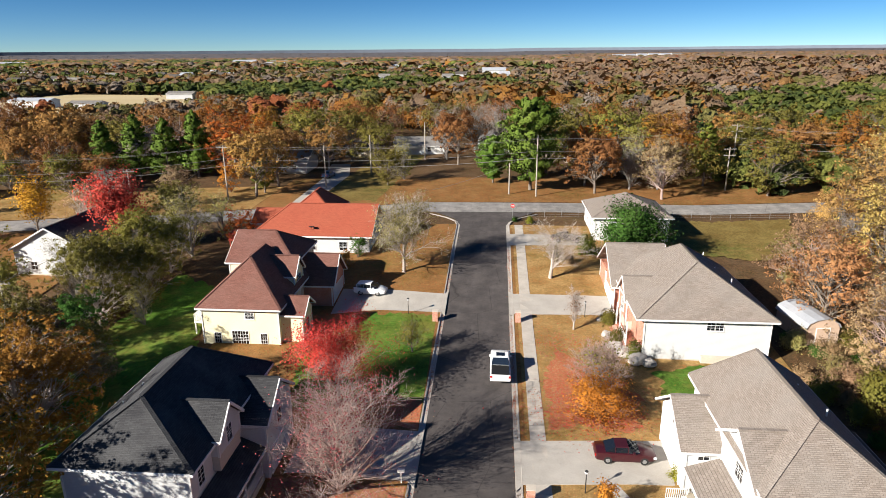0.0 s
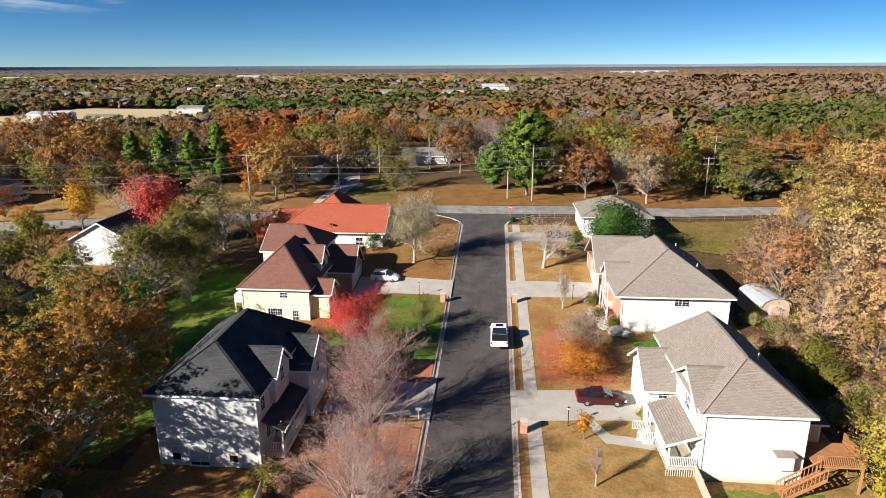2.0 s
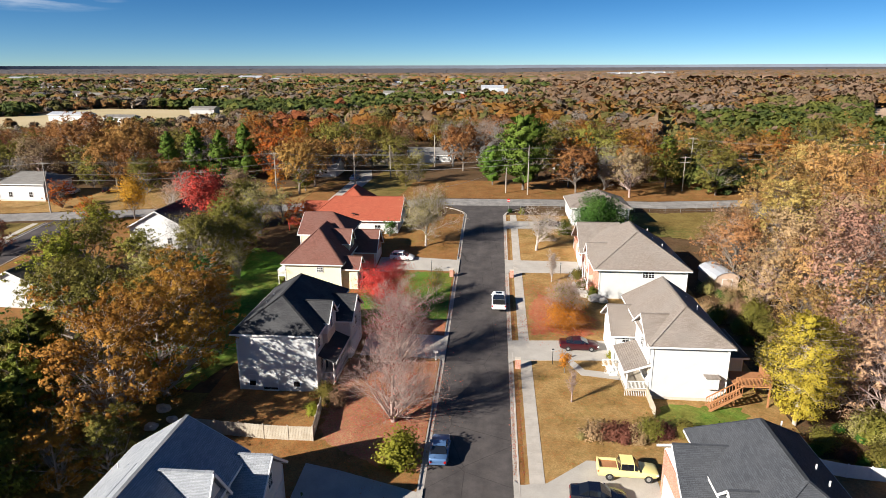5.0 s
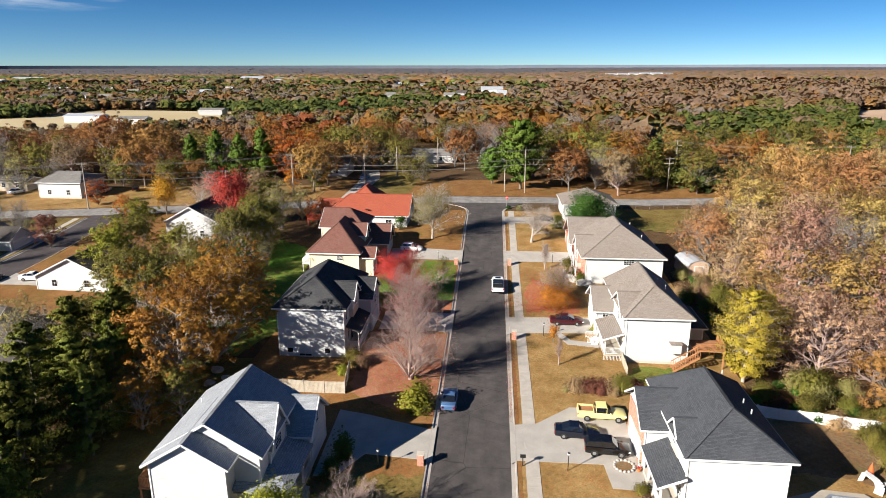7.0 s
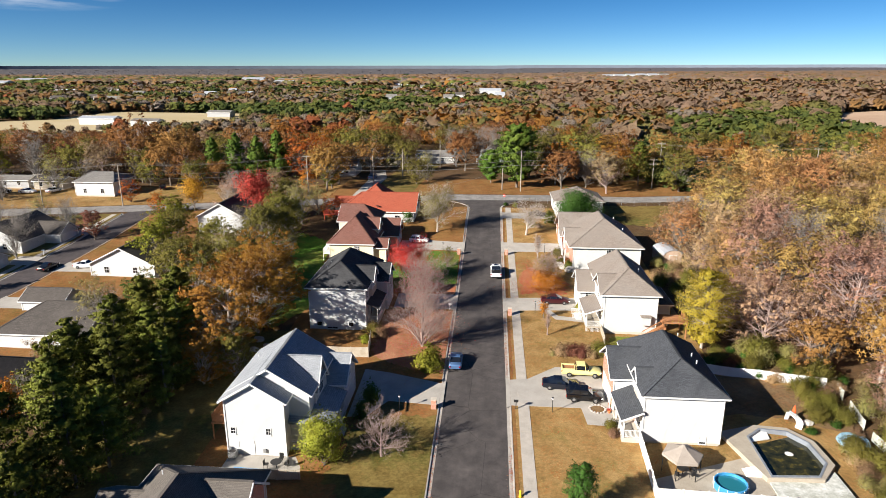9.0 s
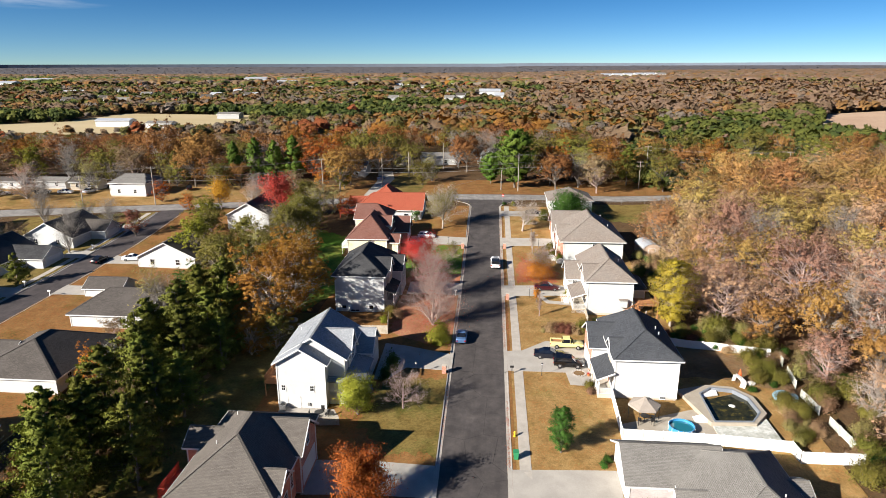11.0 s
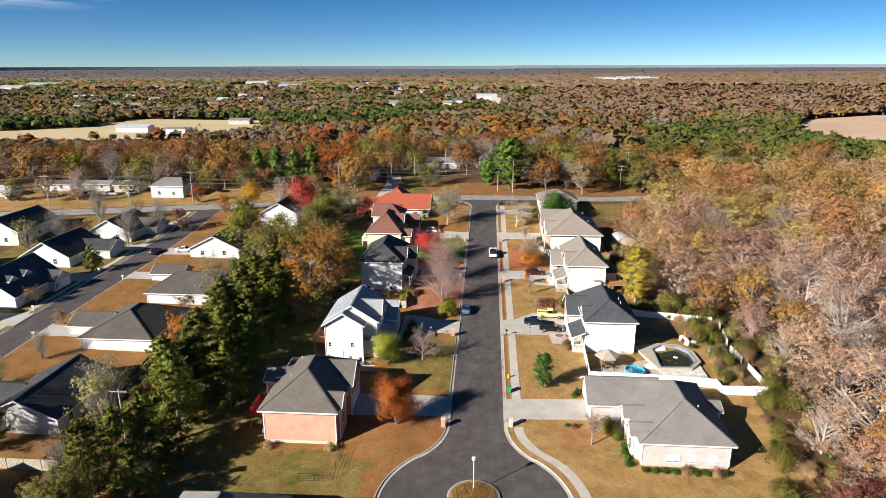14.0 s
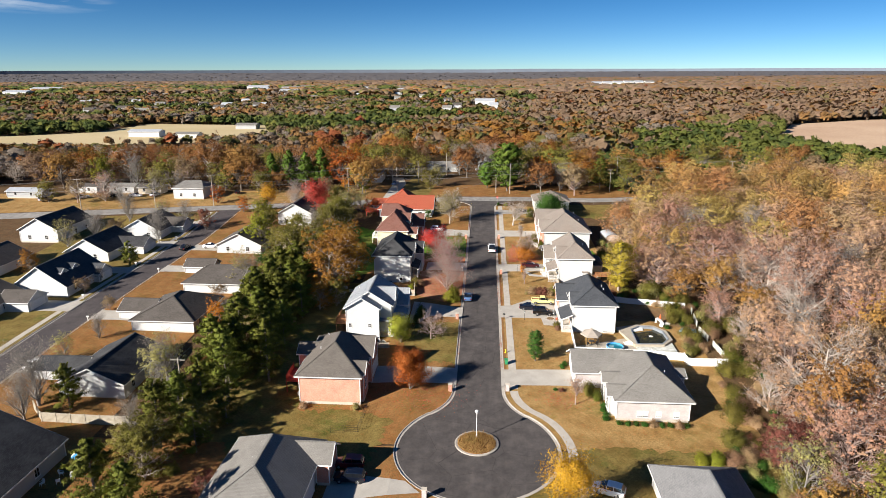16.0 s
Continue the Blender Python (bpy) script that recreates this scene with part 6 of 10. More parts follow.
plant("tree", broadleaf(14, 12.0, "L_pale", 8000, 0.2, 0.55, "bark_pale", 9, 1.0, 1.3, forks=6, levels=4, twigs=3, lift=0.6, spread=0.85, bare=0.12), -10.9, 86.5, "spreading tree with thinning pale olive leaves")
plant("tree", broadleaf(15, 4.2, "L_olive", 1500, 0.16, 0.3, forks=4, levels=3, lift=0.7, spread=0.6, bare=0.1), -6.9, 64.5, "small thin-leaved tree on a green lawn")
plant("tree", broadleaf(16, 7.8, "L_redor", 20000, 0.17, 0.45, forks=6, levels=3, twigs=3, lift=0.7, spread=0.55, bare=0.08), -12.0, -18.0, "dense orange-red autumn tree on a front lawn")
plant("tree", broadleaf(17, 6.2, "L_lime", 13000, 0.19, 0.45, forks=6, levels=3, twigs=3, lift=0.6, spread=0.6, bare=0.05), -16.0, 0.2, "dense yellow-green tree by a porch")
plant("tree", broadleaf(18, 6.5, None, 0, 0, 0, "bark_twig", forks=4, levels=4, twigs=3, lift=0.5, spread=0.8, bare=0.12, wander=0.3), -10.0, 1.8, "bare spreading garden tree with dark twigs")
plant("tree", conifer(19, 6.4, 1.7, "L_green", 12000, 0.16, 0.12, dense=5.0, oval=True), 10.6, -6.6, "small dense green tree with a straight trunk")
plant("tree", conifer(20, 12.2, 4.3, "L_yellow", 30000, 0.20, 0.24, "bark_pale", dense=5.0, oval=True), 33.6, 32.0, "tall yellow-green tree behind the houses")
plant("tree", broadleaf(21, 9.0, "L_pale", 260, 0.18, 0.4, "bark_pale", forks=4, levels=4, twigs=3, lift=0.9, spread=0.7, bare=0.15), 9.9, 85.5, "bare grey spreading tree by the pavement").scale = (1.55, 1.55, 0.9)
plant("tree", broadleaf(22, 5.0, "L_brown", 300, 0.15, 0.3, "bark_pale", forks=3, levels=4, lift=1.2, spread=0.3, bare=0.2), 11.6, 70.9, "slender nearly bare young tree")
plant("tree", broadleaf(23, 5.5, "L_olive", 500, 0.16, 0.4, "bark_twig", forks=5, levels=4, twigs=3, lift=0.8, spread=0.75, bare=0.05), 12.6, 57.8, "thinning garden tree over red fallen leaves").scale = (1.35, 1.35, 1.1)
plant("tree", broadleaf(24, 3.8, "L_redor", 9000, 0.12, 0.35, "bark_twig", forks=5, levels=3, lift=0.6, spread=0.8, bare=0.02), 12.2, 54.0, "low tree with orange-red leaves").scale = (1.6, 1.6, 1.0)
plant("tree", broadleaf(25, 3.0, "L_redor", 900, 0.15, 0.22, forks=5, levels=2, lift=0.9, spread=0.4, bare=0.25), 10.7, 40.9, "small bright orange tree beside a drive")
plant("tree", broadleaf(26, 4.2, "L_brown", 120, 0.12, 0.2, "bark_twig", forks=3, levels=3, lift=1.5, spread=0.18, bare=0.2), 10.8, 34.2, "thin bare sapling on a dry lawn")
plant("tree", broadleaf(27, 5.2, "L_dusk", 450, 0.16, 0.3, "bark_twig", forks=4, levels=4, lift=0.9, spread=0.55, bare=0.22), 16.3, -21.3, "nearly bare small tree with reddish twigs")
plant("tree", broadleaf(28, 9.0, "L_gold", 14000, 0.19, 0.5, "bark_pale", forks=6, levels=3, twigs=3, lift=0.8, spread=0.5, bare=0.1), 11.6, -48.6, "golden-yellow tree by the turning circle")
plant("tree", broadleaf(29, 13.0, "L_red", 7000, 0.32, 0.65, forks=6, levels=3, twigs=3, lift=0.8, spread=0.5, bare=0.12), -55.7, 91.5, "tall vivid scarlet maple behind the gardens")
plant("tree", broadleaf(30, 9.0, "L_gold", 5000, 0.3, 0.6, forks=6, levels=3, lift=0.8, spread=0.5, bare=0.1), -76, 100, "golden orange tree near the main road")
plant("tree", broadleaf(31, 8.0, "L_green", 16000, 0.22, 0.5, forks=9, levels=3, twigs=3, lift=0.6, spread=0.8, bare=0.0), 22.5, 92.8, "big dense dark green evergreen beside a house").scale = (1.35, 1.35, 1.15)

# cedars and pines
cedar_a = conifer(41, 14.3, 5.4, "L_cedar", 14500, 0.32, 0.3)
cedar_b = conifer(42, 12.3, 5.0, "L_cedar", 12500, 0.31, 0.36)
cedar_c = conifer(43, 7.0, 3.1, "L_cedar", 5500, 0.28, 0.25)
pine_a = conifer(44, 14.5, 5.0, "L_pine", 24000, 0.40, 0.22, dense=2.6, oval=True)
pine_b = conifer(45, 14.0, 4.6, "L_pine", 17000, 0.38, 0.2, dense=2.4)
G_CED = "dark green cedars behind the gardens"
for i, (x, y, k, s) in enumerate([(-38.0, -16.0, 1, 1.02), (-42.8, -23.0, 0, 1.0), (-45.6, -8.4, 0, 0.98), (-44.4, -29.1, 1, 0.98), (-48.0, -36.5, 1, 0.95), (-47.0, 21.5, 0, 0.95), 
                                  (-47.5, -16.5, 0, 0.92), (-44.0, -2.0, 0, 0.9), (-47.5, 3.0, 1, 1.05), (-44.5, 8.5, 1, 1.0), (-48.5, 10.0, 1, 0.8), (-43.0, 15.5, 0, 0.85), (-41.2, -10.5, 1, 0.85), 
                                  (-42.0, -37.5, 2, 1.0), (-68.1, -27.5, 1, 0.72), (-96.6, 43.4, 2, 1.0), (-45.0, 27.5, 0, 0.9), (-41.5, 2.5, 2, 1.1), (-40.5, -29.5, 2, 0.9), (-46.0, -12.5, 1, 1.0), (-42.5, 6.0, 0, 0.92), (-47.0, 14.5, 0, 0.95), (-41.0, 19.5, 1, 0.95), (-44.0, -19.0, 1, 0.9), (-46.8, -32.0, 0, 0.75), (-41.0, -5.0, 1, 0.9), (-39.5, 11.5, 1, 0.8), (-43.5, 24.5, 1, 1.0), (-47.0, -54.0, 0, 0.9), (-41.0, -57.0, 0, 0.85), (-39.5, -1.5, 1, 0.8), (-44.5, -14.0, 1, 0.95), (-40.5, 15.0, 1, 0.85), (-48.0, 7.0, 0, 0.95)]):
    plant("cedar", (cedar_a, cedar_b, cedar_c)[k], x, y, "ragged dark green cedar", G_CED, s, i * 77.0, category="tree")
for i, (x, y, k, s) in enumerate([(9.4, 134.5, 1, 1.32), (47.0, 141, 0, 0.95), (-88, 140.5, 2, 0.98), (-81, 142.5, 2, 1.06), (-74.5, 143.5, 2, 1.0), (-68.5, 146, 2, 1.12), (-47.0, 131.0, 0, 0.7),
                                  (82, 160, 0, 0.9), (-50, 150, 0, 0.9), (1.5, 141, 1, 0.72)]):
    plant("pine", (cedar_a, pine_a, pine_b)[k], x, y, "tall green pine across the main road", "pines across the road", s, i * 131.0, category="tree")

# shrubs
shrub_lime = bush(51, 1.6, 2.6, "L_lime", 3800, 0.18)
shrub_green = bush(52, 0.75, 0.9, "L_green", 2200, 0.085)
shrub_dark = bush(53, 1.3, 2.2, "L_cedar", 2600, 0.17)
shrub_rust = bush(54, 1.1, 1.3, "L_brown", 2600, 0.11)
shrub_red = bush(55, 0.9, 1.1, "L_wine", 2600, 0.095)
shrub_olive = bush(56, 1.4, 1.8, "L_olive", 4200, 0.115)
shrub_pale = bush(57, 1.0, 1.5, "L_pale", 2400, 0.095)
for k, x, y, s, lab in [(shrub_lime, -6.6, 21.9, 1.4, "dense yellow-green shrub by the kerb"), (shrub_dark, -12.9, 12.2, 1.3, "dark green evergreen shrub by a drive"),
                        (shrub_dark, -13.6, 9.4, 1.0, "dark green evergreen shrub by a drive"), (shrub_olive, -16.3, 32.8, 1.25, "olive shrub at a house corner"), (shrub_rust, -15.2, 32.0, 1.4, "brownish twiggy shrub at a house corner"),
                        (shrub_green, 15.4, -8.9, 1.0, "clipped round green shrub on a lawn"), (shrub_green, 16.0, -7.8, 1.0, "clipped round green shrub on a lawn"), (shrub_green, 13.4, -17.0, 0.65, "small clipped green shrub on a lawn"),
                        (shrub_red, 14.4, -17.3, 0.7, "small reddish shrub on a lawn"), (shrub_olive, 19.0, -17.6, 1.2, "loose olive shrub in front of a house"), (shrub_dark, 20.0, -19.8, 0.9, "dark shrub in front of a house"),
                        (shrub_rust, 12.3, 27.5, 1.5, "mauve-brown shrub in a border"), (shrub_red, 13.9, 27.6, 1.7, "dark red shrub in a border"), (shrub_red, 15.2, 27.4, 1.7, "dark red shrub in a border"),
                        (shrub_rust, 16.6, 27.5, 1.4, "mauve-brown shrub in a border"), (shrub_olive, 17.9, 27.9, 1.3, "olive shrub in a border"), (shrub_red, 19.2, 28.2, 1.6, "dark red shrub in a border"),
                        (shrub_pale, 11.0, 27.3, 0.7, "pale dry shrub in a border"), (shrub_olive, 21.5, 28.5, 1.0, "olive shrub at a lawn's edge"), (shrub_green, 23.6, 28.0, 1.5, "loose green shrub at a lawn's edge"), (shrub_green, 25.6, 28.8, 1.6, "loose green shrub at a lawn's edge"),
                        (shrub_olive, 16.2, 68.0, 1.0, "shrub beside brick steps"), (shrub_dark, 17.3, 64.9, 0.9, "dark shrub among rocks"), (shrub_olive, 15.9, 72.6, 1.0, "olive shrub by a driveway"), (shrub_lime, 17.1, 45.4, 0.5, "small yellow-green shrub by a garage"),
                        (shrub_green, 5.6, 110.5, 1.0, "green shrub at the street corner"), (shrub_lime, 8.2, 109.4, 0.5, "yellow-green shrub at the street corner"), (shrub_dark, 16.2, 94.6, 1.4, "upright green shrub by the corner house"), (shrub_olive, 11.5, 91.3, 1.0, "low brown-green shrub in a bed"), (shrub_rust, 13.0, 90.6, 1.0, "low brownish shrub bed"),
                        (shrub_pale, -20.4, -24.3, 1.0, "pale dry shrub against a brick wall"), (shrub_rust, -29.4, -24.0, 0.9, "brownish shrub against a brick wall"), (shrub_rust, 16.3, 7.6, 0.8, "brownish shrub by a porch"), (shrub_olive, 16.2, 9.0, 0.7, "olive shrub by a porch"), (shrub_lime, -17.3, 30.3, 0.55, "yellow-leaved shrub by a fence"),
                        (shrub_olive, 41.5, 12.8, 1.3, "loose olive shrub by the pool"), (shrub_green, 39.7, 10.2, 1.1, "green shrub by the pool"), (shrub_olive, 43.5, 3.6, 1.4, "loose olive shrub by a fence"), (shrub_rust, 43.9, 0.0, 1.4, "brown shrub by a fence"), (shrub_red, 35.8, 25.9, 1.3, "red-orange shrub by a fence"), (shrub_green, 38.6, 23.4, 1.5, "green shrub by a fence"), (shrub_olive, 44.0, 16.0, 1.2, "olive shrub in a back garden"),
                        (shrub_lime, 32.3, -36.1, 0.8, "yellow-green shrub behind a grey-roofed house"), (shrub_lime, 34.6, -36.0, 0.9, "yellow-green shrub behind a grey-roofed house"), (shrub_rust, 37.1, -36.0, 1.8, "brown twiggy shrub behind a grey-roofed house"), (shrub_rust, 40.2, -34.2, 1.6, "brown twiggy shrub behind a grey-roofed house"), (shrub_green, 39.7, -41.4, 2.4, "leafy green shrub beside a grey-roofed house")]:
    plant("shrub", k, x, y, lab, "", s, x * 40)
for i in range(9):
    k = (shrub_green, shrub_rust, shrub_green)[i % 3] if i > 3 else shrub_green
    plant("hedge_shrub", k, 22.6 + i * 1.32, -26.6 - 0.1 * (i % 2), "clipped shrub in a row along a brick wall", "shrubs along the brick wall", 0.95, i * 50, category="shrub")
for i in range(4):
    plant("hedge_shrub", shrub_green, 20.6 + 0.3 * (i % 2), -25.6 + i * 1.3, "clipped green shrub at a house front", "shrubs along the brick wall", 1.05, i * 35, category="shrub")

EDGE = "shrubs along the wood's edge"
rng = random.Random(57)
for i in range(34):
    y = -3.0 + i * 0.86
    x = 40.6 + 0.10 * y + rng.uniform(-0.3, 3.0) + (1.2 if 8 < y < 13 else 0.0)
    if (x - 41.9) ** 2 + (y - 9.8) ** 2 < 4.5:
        continue
    k, lab = rng.choice([(shrub_olive, "loose olive shrub at the wood's edge"), (shrub_rust, "dry brown shrub at the wood's edge"), (shrub_green, "low green shrub at the wood's edge"), (shrub_olive, "loose olive shrub at the wood's edge"), (shrub_pale, "pale dry shrub at the wood's edge")])
    plant("shrub", k, x, y, lab, EDGE, rng.uniform(0.8, 1.35), rng.uniform(0, 360))
for i, (k, x, y, sc, lab) in enumerate([(shrub_green, 33.0, 26.6, 1.5, "green creeper over a white fence"), (shrub_green, 36.8, 24.9, 1.3, "green creeper over a white fence"), (shrub_olive, 34.4, 27.8, 1.3, "olive shrub behind a white fence"), (shrub_rust, 40.5, 22.6, 1.5, "brown shrub behind a white fence"), (shrub_olive, 38.6, 25.2, 1.4, "olive shrub behind a white fence"), (shrub_red, 31.4, 27.8, 1.6, "dark red shrub behind a white fence")]):
    plant("shrub", k, x, y, lab, EDGE, sc, i * 61)

HOMES = [(-25, 160, 13), (-20, 184, 12), (1, 186, 9), (25, 172, 8), (-37, 179, 7), (-49, 157, 9), (-5, 152, 10), (6, 160, 9), (-24, 137, 9), (-60, 135, 10), (-92, 138, 9), (-83, 137, 9), (-76, 138, 9), (-67, 140, 9), (9.5, 136, 10), (46.5, 140, 6)]

# garden and wood trees, several kinds that repeat
def wooded(seed, h, mat, leaves, size, puff, bark="bark", per=26, **kw):
    return broadleaf(seed, h, mat, leaves, size, puff, bark, 3, 0.35, 1.3, per, **kw)


KIND = {
    "rust": wooded(61, 12, "L_russet", 8600, 0.27, 0.62, forks=6, levels=3, lift=0.5, spread=0.85, bare=0.12),
    "rust_b": broadleaf(62, 13, "L_russet", 7800, 0.26, 0.6, "bark_pale", 3, 0.5, 1.6, 24, forks=5, levels=3, lift=0.55, spread=0.9, bare=0.15),
    "orange": wooded(63, 12.5, "L_orange", 8800, 0.27, 0.62, forks=6, levels=3, lift=0.5, spread=0.8, bare=0.06),
    "olive": wooded(64, 12, "L_olive", 8800, 0.26, 0.62, forks=6, levels=3, lift=0.6, spread=0.75, bare=0.06),
    "pale": broadleaf(65, 11, "L_pale", 3600, 0.2, 0.55, "bark_grey", 3, 0.6, 1.4, 14, forks=5, levels=3, lift=0.8, spread=0.7, bare=0.1),
    "brown": broadleaf(66, 12, "L_umber", 7600, 0.24, 0.6, "bark_twig", 3, 0.6, 1.6, 22, forks=5, levels=3, lift=0.6, spread=0.85, bare=0.12),
    "dusk": broadleaf(67, 13, "L_dusk", 6600, 0.22, 0.55, "bark_twig", 3, 0.7, 1.8, 20, forks=6, levels=3, twigs=3, lift=0.5, spread=0.95, bare=0.1),
    "dusk_b": broadleaf(68, 12.5, "L_dusk", 3300, 0.2, 0.55, "bark_pale", 3, 0.9, 2.0, 12, forks=6, levels=3, twigs=3, lift=0.6, spread=0.9, bare=0.1),
    "grey": broadleaf(69, 12, "L_grey", 1400, 0.16, 0.5, "bark_grey", 4, 0.4, 1.3, 0, forks=5, levels=4, lift=0.9, spread=0.7, bare=0.1),
    "gold": wooded(70, 11, "L_gold", 7600, 0.25, 0.6, forks=6, levels=3, lift=0.7, spread=0.65, bare=0.08),
    "redor": wooded(71, 12, "L_redor", 7600, 0.25, 0.6, forks=6, levels=3, lift=0.7, spread=0.65, bare=0.08),
    "wine": wooded(76, 11, "L_wine", 7600, 0.24, 0.58, forks=6, levels=3, lift=0.7, spread=0.7, bare=0.06),
    "green": wooded(72, 11, "L_green", 7600, 0.26, 0.6, forks=6, levels=3, lift=0.7, spread=0.65, bare=0.08),
    "lime": wooded(73, 11, "L_lime", 7600, 0.26, 0.6, forks=6, levels=3, lift=0.7, spread=0.65, bare=0.08),
}
LOOK = {"rust": "oak with rust-brown autumn leaves", "rust_b": "broad oak with rust leaves and pale limbs", "orange": "oak with dense orange-brown leaves",
        "olive": "tree with olive-yellow autumn leaves", "pale": "thinning tree with pale olive leaves", "brown": "tree with thin brown leaves and pale limbs",
        "dusk": "large oak with mauve-brown leaves and pale limbs", "dusk_b": "half-bare oak with mauve-brown leaves", "grey": "nearly bare grey tree with fine twigs",
        "gold": "tree with golden yellow leaves", "wine": "tree with dark red-brown leaves", "redor": "tree with red-orange leaves", "green": "leafy green tree in late autumn", "lime": "tree with yellow-green leaves"}
KIND["oak_near"] = broadleaf(74, 13.5, "L_orange", 21000, 0.2, 0.52, "bark_pale", 3, 0.7, 1.3, 34, forks=6, levels=3, twigs=3, lift=0.5, spread=0.85, bare=0.04)
KIND["olive_near"] = broadleaf(75, 13, "L_olive", 20000, 0.2, 0.52, "bark_pale", 3, 0.6, 1.3, 34, forks=6, levels=3, twigs=3, lift=0.6, spread=0.78, bare=0.04)
LOOK["oak_near"], LOOK["olive_near"] = "big oak with dense orange-brown leaves", "big tree with dense olive-yellow leaves"
for k, seed, mat, num, sp, bark in (("rust", 91, "L_tan", 3600, 0.85, "bark"), ("rust_b", 92, "L_rust", 3000, 0.95, "bark"), ("orange", 93, "L_amber", 3600, 0.8, "bark"), ("olive", 94, "L_straw", 3600, 0.75, "bark"), ("brown", 95, "L_brown", 3000, 0.9, "bark_twig"), ("dusk", 96, "L_dusk", 3300, 0.95, "bark_twig"), ("dusk_b", 97, "L_dusk", 2600, 0.9, "bark_pale")):
    KIND[k + "_far"] = broadleaf(seed, 12.5, mat, int(num * 3.2), 0.225, 0.55, bark, 3, 0.3, 1.5, 15, forks=7, levels=3, lift=0.5, spread=sp, bare=0.03)
    LOOK[k + "_far"] = LOOK[k]
PROTO = {}


def wood_tree(kind, x, y, s, turn, group, sink=0.0):
    """A tree of a repeated kind; the first stands as the model of the others."""
    if y > 40 and x > 36 and y < 120 and kind + "_far" in KIND:
        kind += "_far"
    m = pose(x, y, ground_z(x, y) - 0.05 - sink, 0, 0, turn)
    if kind not in PROTO:
        ob = plant("tree", KIND[kind], x, y, LOOK[kind], group, 1.0, turn)
        PROTO[kind] = ob
    else:
        ob = copy_thing(PROTO[kind], m)
        ob["group"] = group
    ob.matrix_basis = m
    ob.scale = (s, s, s * (0.92 + 0.16 * ((x * 7.3 + y * 3.1) % 1.0)))
    return ob


BACK = "trees behind the gardens"
for i, (k, x, y, s) in enumerate([("olive", -46.6, -42.5, 0.82), ("rust", -50.5, -44.5, 0.5), ("wine", -36.2, -47.5, 0.42), ("oak_near", -35.2, 33.0, 1.12), ("oak_near", -38.0, 45.0, 1.05), ("olive_near", -46.0, 36.0, 1.15), ("olive_near", -52.5, 44.0, 1.1), ("oak_near", -36.5, 26.0, 1.25), ("olive_near", -33.5, 19.0, 0.6), ("olive_near", -44.5, 46.5, 0.9), ("olive_near", -50.0, 31.0, 0.85),
                                  ("lime", -65.5, 60.5, 1.05), ("olive", -66.5, 67.8, 0.95), ("green", -55, 36, 0.8), ("brown", -48.7, 12.0, 0.5), ("oak_near", -36.8, 16.5, 0.6),
                                  ("pale", -54.0, -21.5, 1.05), ("grey", -56.0, -19.5, 0.9), ("redor", -56.5, 5.6, 0.5), ("olive_near", -46.4, -44.4, 0.72), ("rust", -49.0, -17.0, 0.55), ("brown", -46.0, 1.0, 0.6), ("olive_near", -43.5, -34.0, 0.6), ("pale", -50.0, -42.0, 0.6), ("grey", -74.1, -26.7, 1.1), ("grey", -73.6, -30.9, 0.8), ("pale", -79.2, -11.6, 0.5), ("grey", -78.4, -1.9, 0.5),
                                  ("pale", -59.3, 30.0, 0.95), ("grey", -57.0, 28.5, 0.8), ("grey", -54.0, -33.0, 0.6),
                                  ("olive", -45, 54, 0.85), ("pale", -50, 60, 0.9), ("olive", -47, 70, 0.9), ("green", -44.5, 64, 0.65), ("grey", -52, 74, 0.85), ("olive", -47.5, 82, 0.9), ("pale", -45, 92, 0.95), ("olive", -50, 98, 0.8),
                                  ("grey", -62, 101, 0.8), ("dusk_b", -66.5, 99, 0.8), ("olive", -56, 66, 0.75), ("lime", -72, 82, 0.85), ("olive", -44, 76, 0.75), ("pale", -43, 100, 0.75), ("grey", -56, 9, 0.5),
                                  ("orange", -42, 52, 0.6), ("olive", -40, 58, 0.5), ("pale", -41, 70, 0.5), ("olive", -56, 52, 0.8), ("olive", -48.5, 76, 0.8), ("olive", -45.5, 86, 0.7),
                                  ("grey", -97, 30, 0.35), ("brown", -96.3, 22, 0.4), ("grey", -102, 70, 0.9), ("grey", -97, 79, 0.8), ("orange", -121.1, 37.5, 0.52), ("wine", -89.5, 77, 0.7), ("redor", -84, 96, 0.5), ("grey", -118, 63, 0.9), ("grey", -119, 84, 0.9), ("pale", -124, 58, 0.8), ("grey", -98.5, 63.5, 0.7), ("brown", -113, 66, 0.6), ("pale", -108, 86, 0.7),
                                  ("brown", -84, 12, 0.35), ("brown", -62, 20, 0.4), ("redor", -38.5, 96.5, 0.55), ("green", -18.8, 92.4, 0.35), ("orange", -20, 88.5, 0.25),
                                  ("brown", -37.5, 55, 0.45), ("grey", -38, 27, 0.5)]):
    if k == "olive" and y > 40 and x > -62:
        k = "olive_near"
    wood_tree(k, x, y, s, i * 67.0, BACK)

# the wood that comes up to the gardens on the sunrise side
rng = random.Random(7)
EDGE = [(-75, 40), (-40, 40), (-28, 43), (-10, 48), (2, 51), (20, 51), (27, 43), (34, 40), (50, 40), (58, 38.5), (68, 39.5), (78, 39), (88, 42), (97, 51), (108, 62)]
spots = []
for i in range(2600):
    x, y = rng.uniform(37, 215), rng.uniform(-72, 118)
    lim = float(np.interp(y, [a for a, _ in EDGE], [b for _, b in EDGE]))
    gap = 6.6 + 0.02 * max(0, x - 60) + (0 if x > lim + 12 else -1.5)
    if x < lim or any((x - a) ** 2 + (y - b) ** 2 < gap * gap for a, b in spots):
        continue
    spots.append((x, y))
EAST = "trees of the autumn wood"
